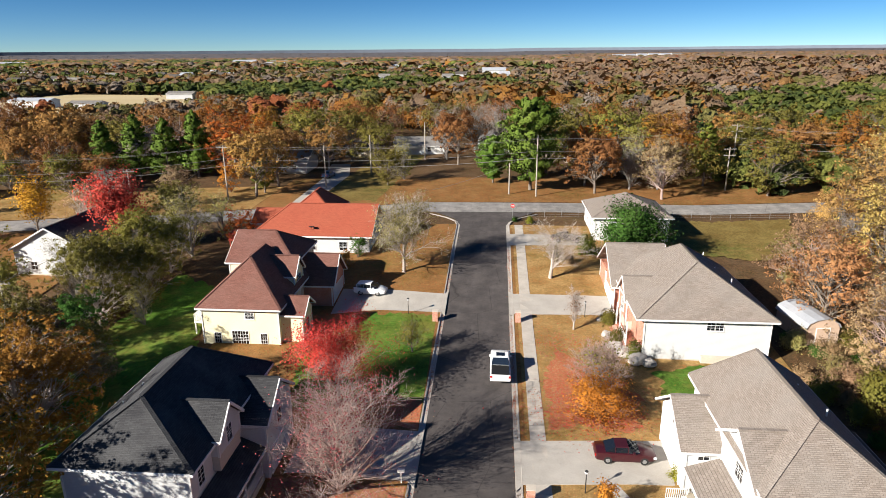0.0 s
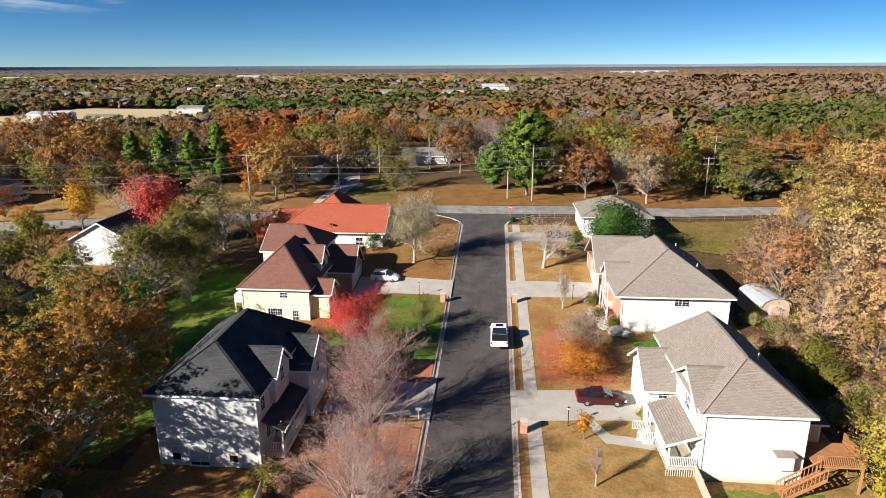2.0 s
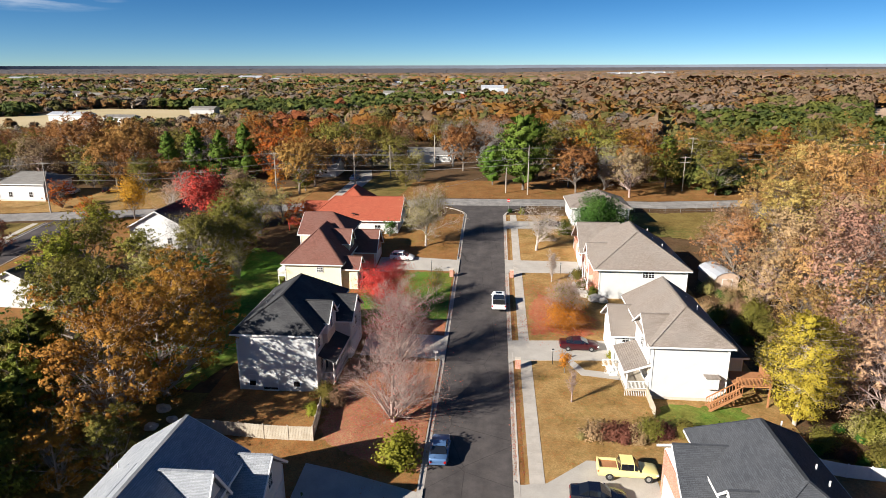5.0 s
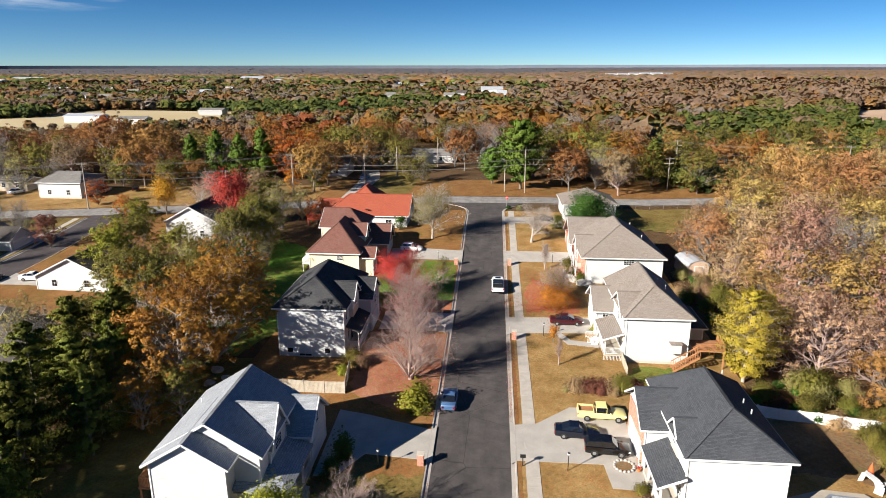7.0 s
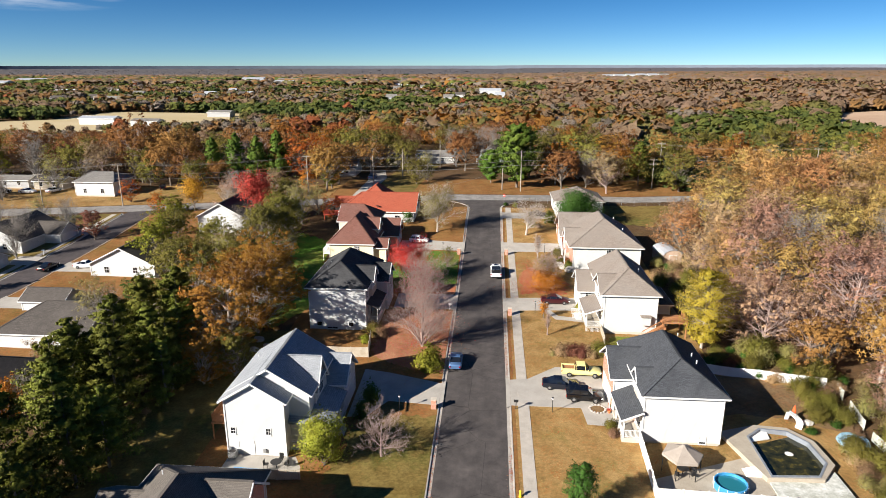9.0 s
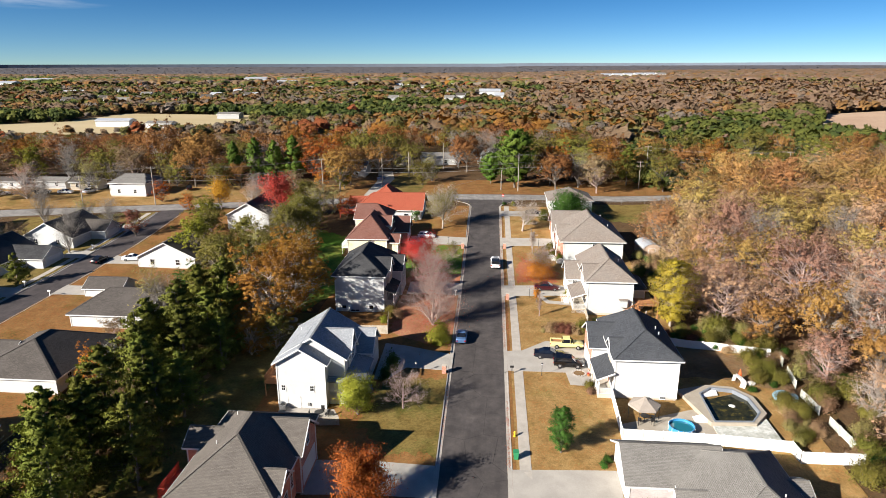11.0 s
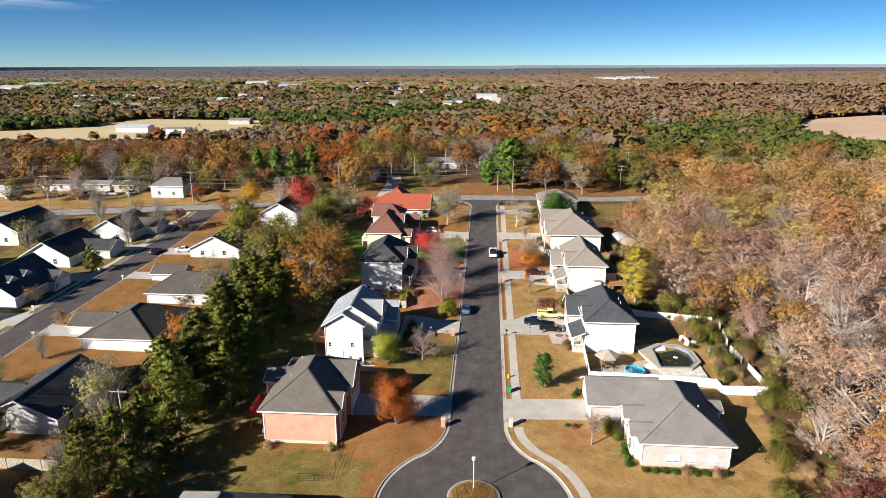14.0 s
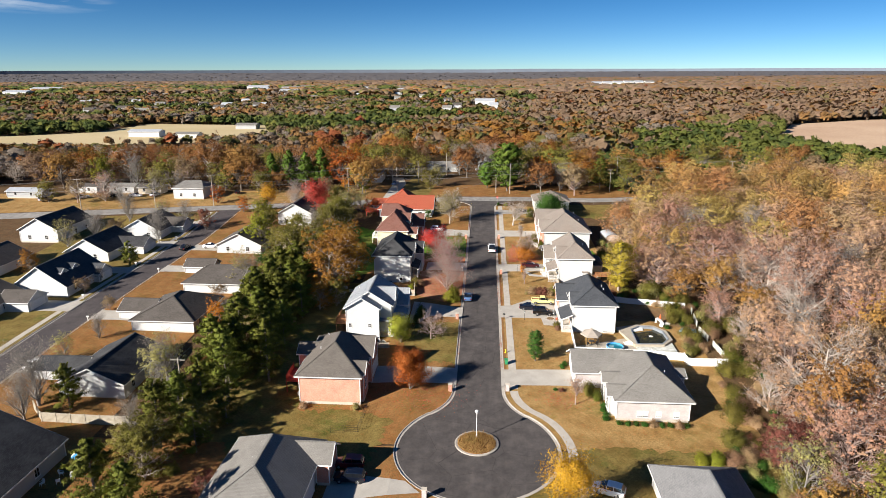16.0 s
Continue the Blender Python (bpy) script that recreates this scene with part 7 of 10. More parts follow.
near_spots = sorted(spots, key=lambda p: p[0] - 0.15 * p[1])[:200]
for x, y in near_spots:
    lim = float(np.interp(y, [a for a, _ in EDGE], [b for _, b in EDGE]))
    u = rng.random()
    front = x < lim + 9
    if y > 70:
        k = "rust" if u < 0.18 else "rust_b" if u < 0.28 else "orange" if u < 0.54 else "olive" if u < 0.78 else "brown" if u < 0.94 else "dusk_b"
    elif y > 30:
        k = "brown" if u < 0.26 else "dusk" if u < 0.44 else "dusk_b" if u < 0.58 else "olive" if u < 0.70 else "rust_b" if u < 0.84 else "orange" if u < 0.94 else "grey"
    else:
        k = "dusk" if u < 0.30 else "dusk_b" if u < 0.56 else "brown" if u < 0.76 else "rust_b" if u < 0.84 else "olive" if u < 0.90 else "grey"
    s = rng.uniform(0.6, 1.0) if front else rng.uniform(1.1, 1.5)
    if front and u > 0.55:
        k = ("olive", "wine", "grey", "pale", "brown", "rust_b", "olive", "wine", "rust")[int(u * 97) % 9]
    wood_tree(k, x, y, s, rng.uniform(0, 360), EAST)

rng = random.Random(17)
UNDER = "undergrowth at the wood's edge"
for i in range(215):
    y = rng.uniform(-60, 108) if i < 90 else rng.uniform(30, 70) if i < 130 else rng.uniform(-50, 32)
    x = float(np.interp(y, [a for a, _ in EDGE], [b for _, b in EDGE])) + rng.uniform(-5.0 if 30 < y < 66 else -4.0, 4.0)
    k, lab = rng.choice([(shrub_olive, "olive undergrowth shrub at the wood's edge"), (shrub_rust, "brown undergrowth shrub at the wood's edge"), (shrub_pale, "pale dry shrub at the wood's edge"), (shrub_rust, "brown undergrowth shrub at the wood's edge"), (shrub_green, "green undergrowth shrub at the wood's edge")])
    plant("shrub", k, x, y, lab, UNDER, rng.uniform(0.9, 1.9), rng.uniform(0, 360))
NORTH = "trees across the main road"
for i, (k, x, y, s) in enumerate([("grey", 30.5, 137, 0.85), ("grey", 36.5, 137.5, 0.8), ("pale", 32, 143, 1.0), ("rust", 21.5, 140, 1.0), ("redor", 24, 146, 1.0), ("orange", 40, 150, 1.3), ("olive", 30, 152, 1.45), ("olive", 22, 156, 1.4), ("rust_b", 45, 156, 1.3), ("grey", -3, 172, 1.35), ("grey", 3, 168, 1.3), ("grey", -11, 171, 1.2),
                                  ("olive", -27, 158, 1.0), ("pale", -19, 146, 0.8), ("olive", -22, 140, 0.75), ("redor", -59.5, 147, 1.3), ("redor", -55, 153, 1.1), ("olive", -45, 166, 1.4), ("rust", -106, 152, 1.5), ("rust_b", -118, 150, 1.5), ("orange", -72, 168, 1.5), ("rust", -128, 158, 1.4), ("brown", -60, 118.5, 0.75), ("grey", -70, 112, 0.8), ("redor", -98, 108, 0.55), ("rust_b", -90, 128, 0.9), ("olive", -86, 124, 0.8),
                                  ("pale", -128, 121, 0.95), ("dusk_b", -142, 109, 1.0), ("brown", -151, 106, 0.8), ("grey", -135, 107, 0.7), ("olive", -163, 107, 0.7), ("rust", -100, 143, 1.25), ("rust_b", -115, 141, 1.25), ("brown", -126, 140, 1.2), ("wine", -140, 142, 1.1), ("grey", -122, 128, 0.8), ("olive", -104, 130, 0.7), ("rust", -81, 128, 0.8), ("lime", -156, 132, 1.2), ("grey", -142, 132, 1.2), ("rust", -172, 130, 1.4), ("brown", -120, 132, 1.2), ("olive", 58, 150, 1.2), ("rust", 66, 146, 1.2), ("redor", 60, 140, 0.8), ("olive", 14, 152, 1.3), ("rust_b", -150, 142, 1.4), ("brown", -185, 135, 1.4), ("olive", -52, 141, 0.9), ("redor", -54.5, 131, 0.5)]):
    wood_tree(k, x, y, s, i * 83.0, NORTH)
    HOMES.append((x, y, 5.5))

rng = random.Random(33)
UNDER = "undergrowth beneath the cedars"
for i in range(44):
    x, y = rng.uniform(-58, -41), rng.uniform(-44, 34)
    plant("shrub", (shrub_dark, shrub_olive, shrub_dark, shrub_rust)[i % 4], x, y, ("dark green undergrowth shrub", "olive undergrowth shrub", "dark green undergrowth shrub", "brown undergrowth shrub")[i % 4] + " beneath cedars", UNDER, rng.uniform(0.6, 1.2), rng.uniform(0, 360))

# the front row across the main road
rng = random.Random(41)
FRONT = []
for i in range(700):
    x, y = rng.uniform(-135, 135), rng.uniform(127, 172)
    if len(FRONT) >= 40 or y < cross_y(x) + 8 or (x > 62 and y < 140) or (y < 150 and -44 < x < 12):
        continue
    if any((x - a) ** 2 + (y - b) ** 2 < 9.5 ** 2 for a, b in FRONT) or any((x - a) ** 2 + (y - b) ** 2 < r * r for a, b, r in HOMES):
        continue
    FRONT.append((x, y))
    wood_tree(rng.choice(["rust", "rust", "olive", "orange", "rust_b", "brown", "olive", "orange"]), x, y, rng.uniform(0.95, 1.3), rng.uniform(0, 360), NORTH)

# ---- far woods, one mesh each ----
# where the far buildings of the town stand
rng = random.Random(31)
TOWN = "far houses and halls of the town"
far_spots = [(-238, 318, 22, 9, 4.5), (-205, 312, 16, 9, 3.5), (-188, 380, 16, 9, 4), (-772, 910, 40, 22, 7), (-837, 1081, 60, 26, 7), (-905, 1250, 34, 20, 6), (-470, 1210, 44, 22, 7), (-442, 1152, 26, 16, 5), (-346, 1015, 32, 18, 6), (-395, 1190, 36, 18, 6), (-373, 1230, 30, 18, 6), (-1, 694, 24, 10, 5)]
far_spots += [(240 + 24 * i, 1330 + 6 * i, 19, 24, 8) for i in range(6)]
for x, y in [(-507, 675), (-509, 700), (-413, 534), (-454, 704), (-392, 644), (-396, 570), (-353, 528), (-291, 575), (-315, 722), (-302, 625), (-252, 1240), (-240, 1235), (-145, 1130), (-165, 1150), (-73, 1164), (-95, 1175), (10, 1161), (57, 1234), (105, 1232), (173, 1178), (-33, 643)]:
    far_spots.append((x, y, rng.uniform(9, 14), rng.uniform(7, 9), rng.uniform(2.4, 3.4)))
for i in range(16):
    a, d = rng.uniform(-0.60, 0.02), rng.uniform(520, 1150)
    far_spots.append((a * d, d, rng.uniform(8, 12), rng.uniform(7, 9), rng.uniform(2.4, 3.2)))


def before_house(x, y):
    """Whether a place lies in the open ground about a far building or before it."""
    return any(abs(x - a) < w * 0.6 + 5 and -10 < b - y < max(38, 0.1 * b) or abs(x - a) < w * 0.5 + 4 and 0 <= y - b < d + 5 for a, b, w, d, _ in far_spots)


def far_wood(name, spots, sizes, kinds, mats, lobes, sprays, label, seed, big=1.5):
    """Many far trees: each a crown of uneven lobes of leaf sprays, in its kind's colour."""
    rng = np.random.default_rng(seed)
    n = len(spots)
    c = np.repeat(spots, lobes, axis=0)
    w = np.repeat(sizes, lobes)
    out = rng.normal(0, 1, (n * lobes, 3))
    out[:, 2] = np.abs(out[:, 2]) * 1.1 - 0.45
    out = unit(out)
    mid = c + out * np.stack([w * 0.40, w * 0.40, w * 0.36], 1) * rng.uniform(0.55, 1.12, (n * lobes, 1)) + np.stack([0 * w, 0 * w, w * 0.50], 1)
    r = w * rng.uniform(0.09, 0.19, n * lobes)
    k = np.repeat(np.arange(n * lobes), sprays)
    d = unit(rng.normal(0, 1, (len(k), 3)) + out[k] * 0.6 + np.array([0, 0, 0.3]))
    pts = mid[k] + d * (r[k] * rng.uniform(0.55, 1.1, len(k)))[:, None] * np.array([1, 1, 0.75])
    nq = unit(d * 0.6 + out[k] * 0.55 + rng.normal(0, 0.12, d.shape))
    v, f = leaf_quads(rng, pts, w[k] * (big / math.sqrt(lobes * sprays)), 0.2, 0.8, nq, 0.7)
    me = raw_mesh(name, v, f, [M[m] for m in mats], np.repeat(kinds, lobes)[k], False, np.repeat(nq, 4, axis=0))
    return tagged(new(name, me), label, "woods", "", "stuff")


def domes(name, spots, sizes, kinds, mats, lobes, sprays, label, seed):
    """Many far trees seen as closed crowns: uneven lobes heaped on one another, with leaf sprays that roughen their outlines."""
    rng = np.random.default_rng(seed)
    n = len(spots)
    slim = np.where(np.isin(kinds, (2, 6)), 0.8, 1.0)
    sides, tiers = 6, (-0.3, 0.5)
    form = np.array([(math.cos(a) * math.sqrt(1 - t * t), math.sin(a) * math.sqrt(1 - t * t), t) for t in tiers for a in (2 * math.pi * i / sides + t for i in range(sides))] + [(0, 0, 1.0)])
    tri = []
    for i in range(sides):
        a, b, c, d = i, (i + 1) % sides, sides + (i + 1) % sides, sides + i
        tri += [(a, b, c), (a, c, d), (d, c, 2 * sides)]
    tri = np.array(tri)
    m = n * lobes
    c, w, sl = np.repeat(spots, lobes, axis=0), np.repeat(sizes, lobes), np.repeat(slim, lobes)
    out = rng.normal(0, 1, (m, 3))
    out[:, 2] = np.abs(out[:, 2]) - 0.35
    out = unit(out)
    first = np.arange(m) % lobes == 0
    away = np.where(first, 0.0, rng.uniform(0.7, 1.1, m))[:, None]
    mid = c + out * away * np.stack([w * 0.34 * sl, w * 0.34 * sl, w * 0.30], 1) + np.stack([0 * w, 0 * w, w * 0.48], 1)
    r = np.where(first, w * 0.47, w * rng.uniform(0.15, 0.24, m))
    size = np.stack([r * sl, r * sl, r * np.where(first, 0.82, 0.9)], 1)
    v = mid[:, None] + form[None] * size[:, None] * rng.uniform(0.82, 1.12, (m, len(form), 1))
    f = tri[None] + (np.arange(m) * len(form))[:, None, None]
    kinds_l = np.repeat(kinds, lobes)
    k = np.repeat(np.arange(m), sprays)
    d = unit(rng.normal(0, 1, (len(k), 3)) + out[k] * np.where(first[k], 0, 0.6)[:, None] + np.array([0, -0.15, 0.45]))
    pts = mid[k] + d * size[k] * rng.uniform(0.85, 1.18, (len(k), 1))
    nq = unit(d * 0.7 + out[k] * 0.4 + rng.normal(0, 0.2, d.shape))
    qv, qf = leaf_quads(rng, pts, r[k] * (2.6 / math.sqrt(sprays)), 0.2, 0.75, nq, 0.55)
    qt = np.concatenate([qf[:, [0, 1, 2]], qf[:, [0, 2, 3]]])
    v = v.reshape(-1, 3)
    up = np.array([0, 0, 0.75])
    nv = unit(np.tile(form, (m, 1)) * 0.6 + up)
    nl = np.repeat(unit(nq * 0.6 + up), 4, axis=0)
    me = raw_mesh(name, np.concatenate([v, qv]), np.concatenate([f.reshape(-1, 3), qt + len(v)]), [M[q] for q in mats],
                  np.concatenate([np.repeat(kinds_l, len(tri)), kinds_l[k], kinds_l[k]]), True, np.concatenate([nv, nl]))
    return tagged(new(name, me), label, "woods", "", "stuff")


def canopy(name, P, S, K, mats, gx, gy, rough, label, seed):
    """The closed top of the farthest woods: a bumpy sheet of crowns. gx, gy: the places of the sheet's corners, row by row."""
    rng = np.random.default_rng(seed)
    z = np.full(gx.shape, -99.0)
    kind = np.full(gx.shape, -1)
    ys = gy[:, 0]
    for (px, py, pz), s, k in zip(P, S, K):
        R, tall = s * 0.62, min(s, 9.0 if py > 1500 else 14.0)
        i0, i1 = np.searchsorted(ys, (py - R * 1.45, py + R * 1.45))
        if i1 <= i0:
            continue
        row = gx[(i0 + i1) // 2]
        j0, j1 = np.searchsorted(row, (px - R * 1.45, px + R * 1.45))
        if j1 <= j0:
            continue
        ax, ay = rng.uniform(0.8, 1.15, 2)
        q = ((gx[i0:i1, j0:j1] - px) / (R * ax)) ** 2 + ((gy[i0:i1, j0:j1] - py) / (R * ay)) ** 2
        zz = np.where(q < 1.5, pz + tall * (0.45 + 0.45 * np.sqrt(np.maximum(0, 1 - q))), -99.0)
        win = zz > z[i0:i1, j0:j1]
        z[i0:i1, j0:j1] = np.where(win, zz, z[i0:i1, j0:j1])
        kind[i0:i1, j0:j1] = np.where(win, k, kind[i0:i1, j0:j1])
    z += rng.normal(0, rough, z.shape)
    m, n = gx.shape
    idx = np.arange(m * n).reshape(m, n)
    quads = np.stack([idx[:-1, :-1], idx[:-1, 1:], idx[1:, 1:], idx[1:, :-1]], axis=-1).reshape(-1, 4)
    flat = kind.ravel()
    ok = (flat[quads] >= 0).all(axis=1)
    quads = quads[ok]
    used = np.unique(quads)
    to = np.zeros(m * n, dtype=int)
    to[used] = np.arange(len(used))
    verts = np.stack([gx.ravel(), gy.ravel(), z.ravel()], 1)[used]
    me = raw_mesh(name, verts, to[quads], [M[q] for q in mats], flat[quads[:, 0]], True)
    return tagged(new(name, me), label, "woods", "", "stuff")


def patchy(x, y, f, o):
    return noise.noise(Vector((x * f + o, y * f - o, o * 0.37)))


def inside(x, y, outline):
    hit = False
    for (xa, ya), (xb, yb) in zip(outline, outline[1:] + outline[:1]):
        if (ya > y) != (yb > y) and x < xa + (y - ya) / (yb - ya) * (xb - xa):
            hit = not hit
    return hit


NORTH_MATS = ["L_russet", "L_olive", "L_pine", "L_umber", "L_grey", "L_orange", "L_green", "L_brown", "L_redor"]
MATS = ["F_rust", "F_olive", "F_pine", "F_brown", "F_grey", "F_orange", "F_green", "F_dusk", "F_redor", "F_haze"]
NEAR_MATS = ["L_rust", "L_straw", "L_pine", "L_brown", "L_grey", "L_amber", "L_green", "L_dusk", "L_redor"]


def drawn(u, *shares):
    """A kind out of pairs of kind and share, by a number from 0 to 1."""
    for kind, share in shares:
        if u < share:
            return kind
        u -= share
    return shares[-1][0]


def far_tree(x, y, rng):
    """The kind and height of the tree at a far place, or None for open ground."""
    u = min(0.999, max(0.0, 0.5 + 0.75 * patchy(x, y, 0.03, 5.0) + rng.uniform(-0.42, 0.42)))
    b = patchy(x, y, 0.014, 9.0)
    if inside(x, y, FIELD_R) or inside(x, y, FIELD_L):
        return None
    if rng.random() < 0.006 and x < 30:
        return 8, rng.uniform(9, 12)
    if x > 48 and y <= 203:                               # the young pines beyond the road
        return drawn(rng.random(), (2, 0.62), (6, 0.28), (1, 0.10)), rng.uniform(6.5, 9.5)
    if x > 72 and 203 < y <= 255:
        return drawn(u if b < -0.12 else rng.random() * 0.7, (2, 0.5), (6, 0.2), (1, 0.14), (7, 0.16)), rng.uniform(6.5, 9.5)
    if x > 85 and 255 < y <= 372 and x < 240:
        if b > -0.1 or x > 140:
            return drawn(rng.random(), (6, 0.30), (2, 0.55), (3, 0.15)), rng.uniform(6.5, 9.5)
        return drawn(u, (3, 0.35), (0, 0.25), (1, 0.25), (4, 0.15)), rng.uniform(8, 11)
    if x > 0.12 * y - 20 and y > 400:                           # the tall brown wood
        return drawn(u, (3, 0.42), (7, 0.26), (0, 0.20), (4, 0.06), (8, 0.02), (1, 0.04)), rng.uniform(9.0, 11.5) if y < 900 else rng.uniform(9, 12)
    if x > 72:
        return drawn(u, (3, 0.4), (7, 0.3), (0, 0.2), (1, 0.1)), rng.uniform(9, 13)
    if x > -62 and y < 400:                                     # oaks straight over the road
        top = 15.5 - max(0.0, y - 240) * 0.035
        return drawn(u, (0, 0.28), (5, 0.22), (1, 0.28), (4, 0.10), (3, 0.12)), rng.uniform(0.75, 1.0) * top
    if y < 262:
        top = max(3.0, 45.0 - 0.113 * (y + 102))
        return drawn(u, (0, 0.32), (3, 0.22), (4, 0.12), (1, 0.22), (5, 0.12)), min(15.5, top) * rng.uniform(0.8, 1.0)
    if x < -285 and y < 385 or (-240 < x < -95 and 366 < y < 432 and b > -0.35):
        return drawn(rng.random(), (6, 0.6), (2, 0.4)), rng.uniform(7.5, 10.0)
    if y < 400:
        return drawn(u, (3, 0.3), (4, 0.15), (1, 0.3), (0, 0.25)), rng.uniform(4.0, 7.5)
    if y < 680:
        strip = patchy(x * 0.25, y, 0.022, 13.0)
        if strip > 0.18:
            return drawn(rng.random(), (6, 0.55), (2, 0.35), (1, 0.1)), rng.uniform(7, 10)
        return drawn(u, (3, 0.34), (4, 0.16), (1, 0.26), (0, 0.24)), rng.uniform(7, 10.5)
    if b > 0.2:
        return drawn(rng.random(), (6, 0.6), (2, 0.4)), rng.uniform(8, 12)
    return drawn(u, (0, 0.26), (3, 0.34), (1, 0.28), (5, 0.04), (4, 0.08)), rng.uniform(7, 11)


CLEAR = [(-60, 135, 12), (-25, 150, 14), (-22, 175, 12), (8, 165, 14), (-5, 160, 14), (-37, 140, 10), (-40, 152, 10), (-31, 163, 9)]


def in_clearing(x, y):
    if -300 < x < -165 and 246 < y < 268 or -190 < x < -95 and 96 < y < 132:
        return True
    return any((x - a) ** 2 + (y - b) ** 2 < r * r for a, b, r in CLEAR)


# the big trees that front the main road
rng = random.Random(31)
stood, P, S, K = list(FRONT), [], [], []
for i in range(2000):
    x, y = rng.uniform(-215, 150), rng.uniform(128, 240)
    if y < cross_y(x) + 12 or x > 50 or (y < 150 and -44 < x < 12) or in_clearing(x, y):
        continue
    if any((x - a) ** 2 + (y - b) ** 2 < 8.6 ** 2 for a, b in stood) or any((x - a) ** 2 + (y - b) ** 2 < r * r for a, b, r in HOMES):
        continue
    stood.append((x, y))
    k, h = far_tree(x, y, rng)
    P.append((x, y, ground_z(x, y) - 0.5))
    S.append(h)
    K.append(k)
far_wood("woods_front", np.array(P), np.array(S), np.array(K), NORTH_MATS, 40, 32, "big autumn trees along the main road", 105, 1.3)

rng = random.Random(21)
bands = [("woods_near", 130, 420, 8.6, (5, 22), 101), ("woods_middle", 420, 900, 7.6, (2, 9), 102), ("woods_far", 900, 4750, 0, None, 103)]
for name, d0, d1, step, lobes, seed in bands:
    P, S, K = [], [], []
    y = d0
    while y < d1:
        st = step or y / 64.0
        half_w = (y + 135) * 0.80 + 15
        x = -half_w
        while x < half_w:
            px, py = x + rng.uniform(-0.45, 0.45) * st, y + rng.uniform(-0.45, 0.45) * st
            pines = 48 < px < 240 and 120 < py < 372
            x += st * (0.62 if pines else 1.0)
            if py < cross_y(px) + 9 or (px > 50 and py < 124) or (py < 240 and -215 < px < 50) or in_clearing(px, py):
                continue
            if d0 > 400 and patchy(px, py, 0.004, 17.0) > 0.24 and px < 0.12 * py - 20 and rng.random() < 0.4:
                continue
            got = far_tree(px, py, rng)
            if got is None:
                continue
            k, h = got
            if d0 > 300 and before_house(px, py):
                if d0 > 800 or rng.random() < 0.5:
                    continue
                h = rng.uniform(2.5, 4.5)
            if py > 1300:
                h = rng.uniform(5.0, 9.0)
                # beyond some 2 km the crowns take the grey with haze painted in
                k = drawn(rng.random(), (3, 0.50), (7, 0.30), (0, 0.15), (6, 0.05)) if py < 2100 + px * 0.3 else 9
            P.append((px, py, ground_z(px, py) - 0.6))
            S.append(h if step else max(h, st * rng.uniform(0.75, 1.1)))
            K.append(k)
        y += st * (0.62 if y < 372 and step else 0.9)
    if lobes:
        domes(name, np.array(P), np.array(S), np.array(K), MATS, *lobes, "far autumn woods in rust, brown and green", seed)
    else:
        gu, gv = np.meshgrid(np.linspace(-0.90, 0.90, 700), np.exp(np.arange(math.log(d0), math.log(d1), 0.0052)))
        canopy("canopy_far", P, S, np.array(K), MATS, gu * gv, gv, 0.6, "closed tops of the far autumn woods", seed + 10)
# the outer part of the wood on the sunrise side
rest = [p for p in spots if p not in set(near_spots)]
P = [(x, y, ground_z(x, y)) for x, y in rest]
extra = random.Random(5)
for i in range(900):
    x, y = extra.uniform(100, 330), extra.uniform(-40, 128)
    if x > 215 or y > 116:
        P.append((x, y, ground_z(x, y)))
P = np.array(P)
S = np.array([extra.uniform(12.5, 16.5) for _ in P])
K = np.array([drawn(min(0.999, max(0, 0.5 + 0.6 * patchy(p[0], p[1], 0.04, 2.0) + extra.uniform(-0.4, 0.4))), (7, 0.26), (3, 0.30), (0, 0.22), (5, 0.10), (1, 0.12)) for p in P])
near = (P[:, 0] < 150) & (P[:, 1] > -40)
far_wood("woods_east", P[near], S[near], K[near], NEAR_MATS, 42, 26, "dense autumn wood in rust and mauve brown", 104, 1.2)
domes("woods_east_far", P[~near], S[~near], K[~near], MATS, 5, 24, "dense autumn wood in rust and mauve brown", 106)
# the last ridge before the sky, with distance haze put into its colour
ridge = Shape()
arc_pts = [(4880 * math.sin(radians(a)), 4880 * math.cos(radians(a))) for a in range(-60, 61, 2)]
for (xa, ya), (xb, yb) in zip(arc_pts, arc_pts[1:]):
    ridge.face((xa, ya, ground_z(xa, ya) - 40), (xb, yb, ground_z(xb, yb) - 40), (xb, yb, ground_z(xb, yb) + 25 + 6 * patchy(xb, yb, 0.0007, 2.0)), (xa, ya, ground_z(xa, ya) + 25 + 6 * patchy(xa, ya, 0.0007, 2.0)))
fixed("backdrop", ridge, M["ridge"], "last low ridge on the horizon, haze painted in as blue-grey", "backdrop")

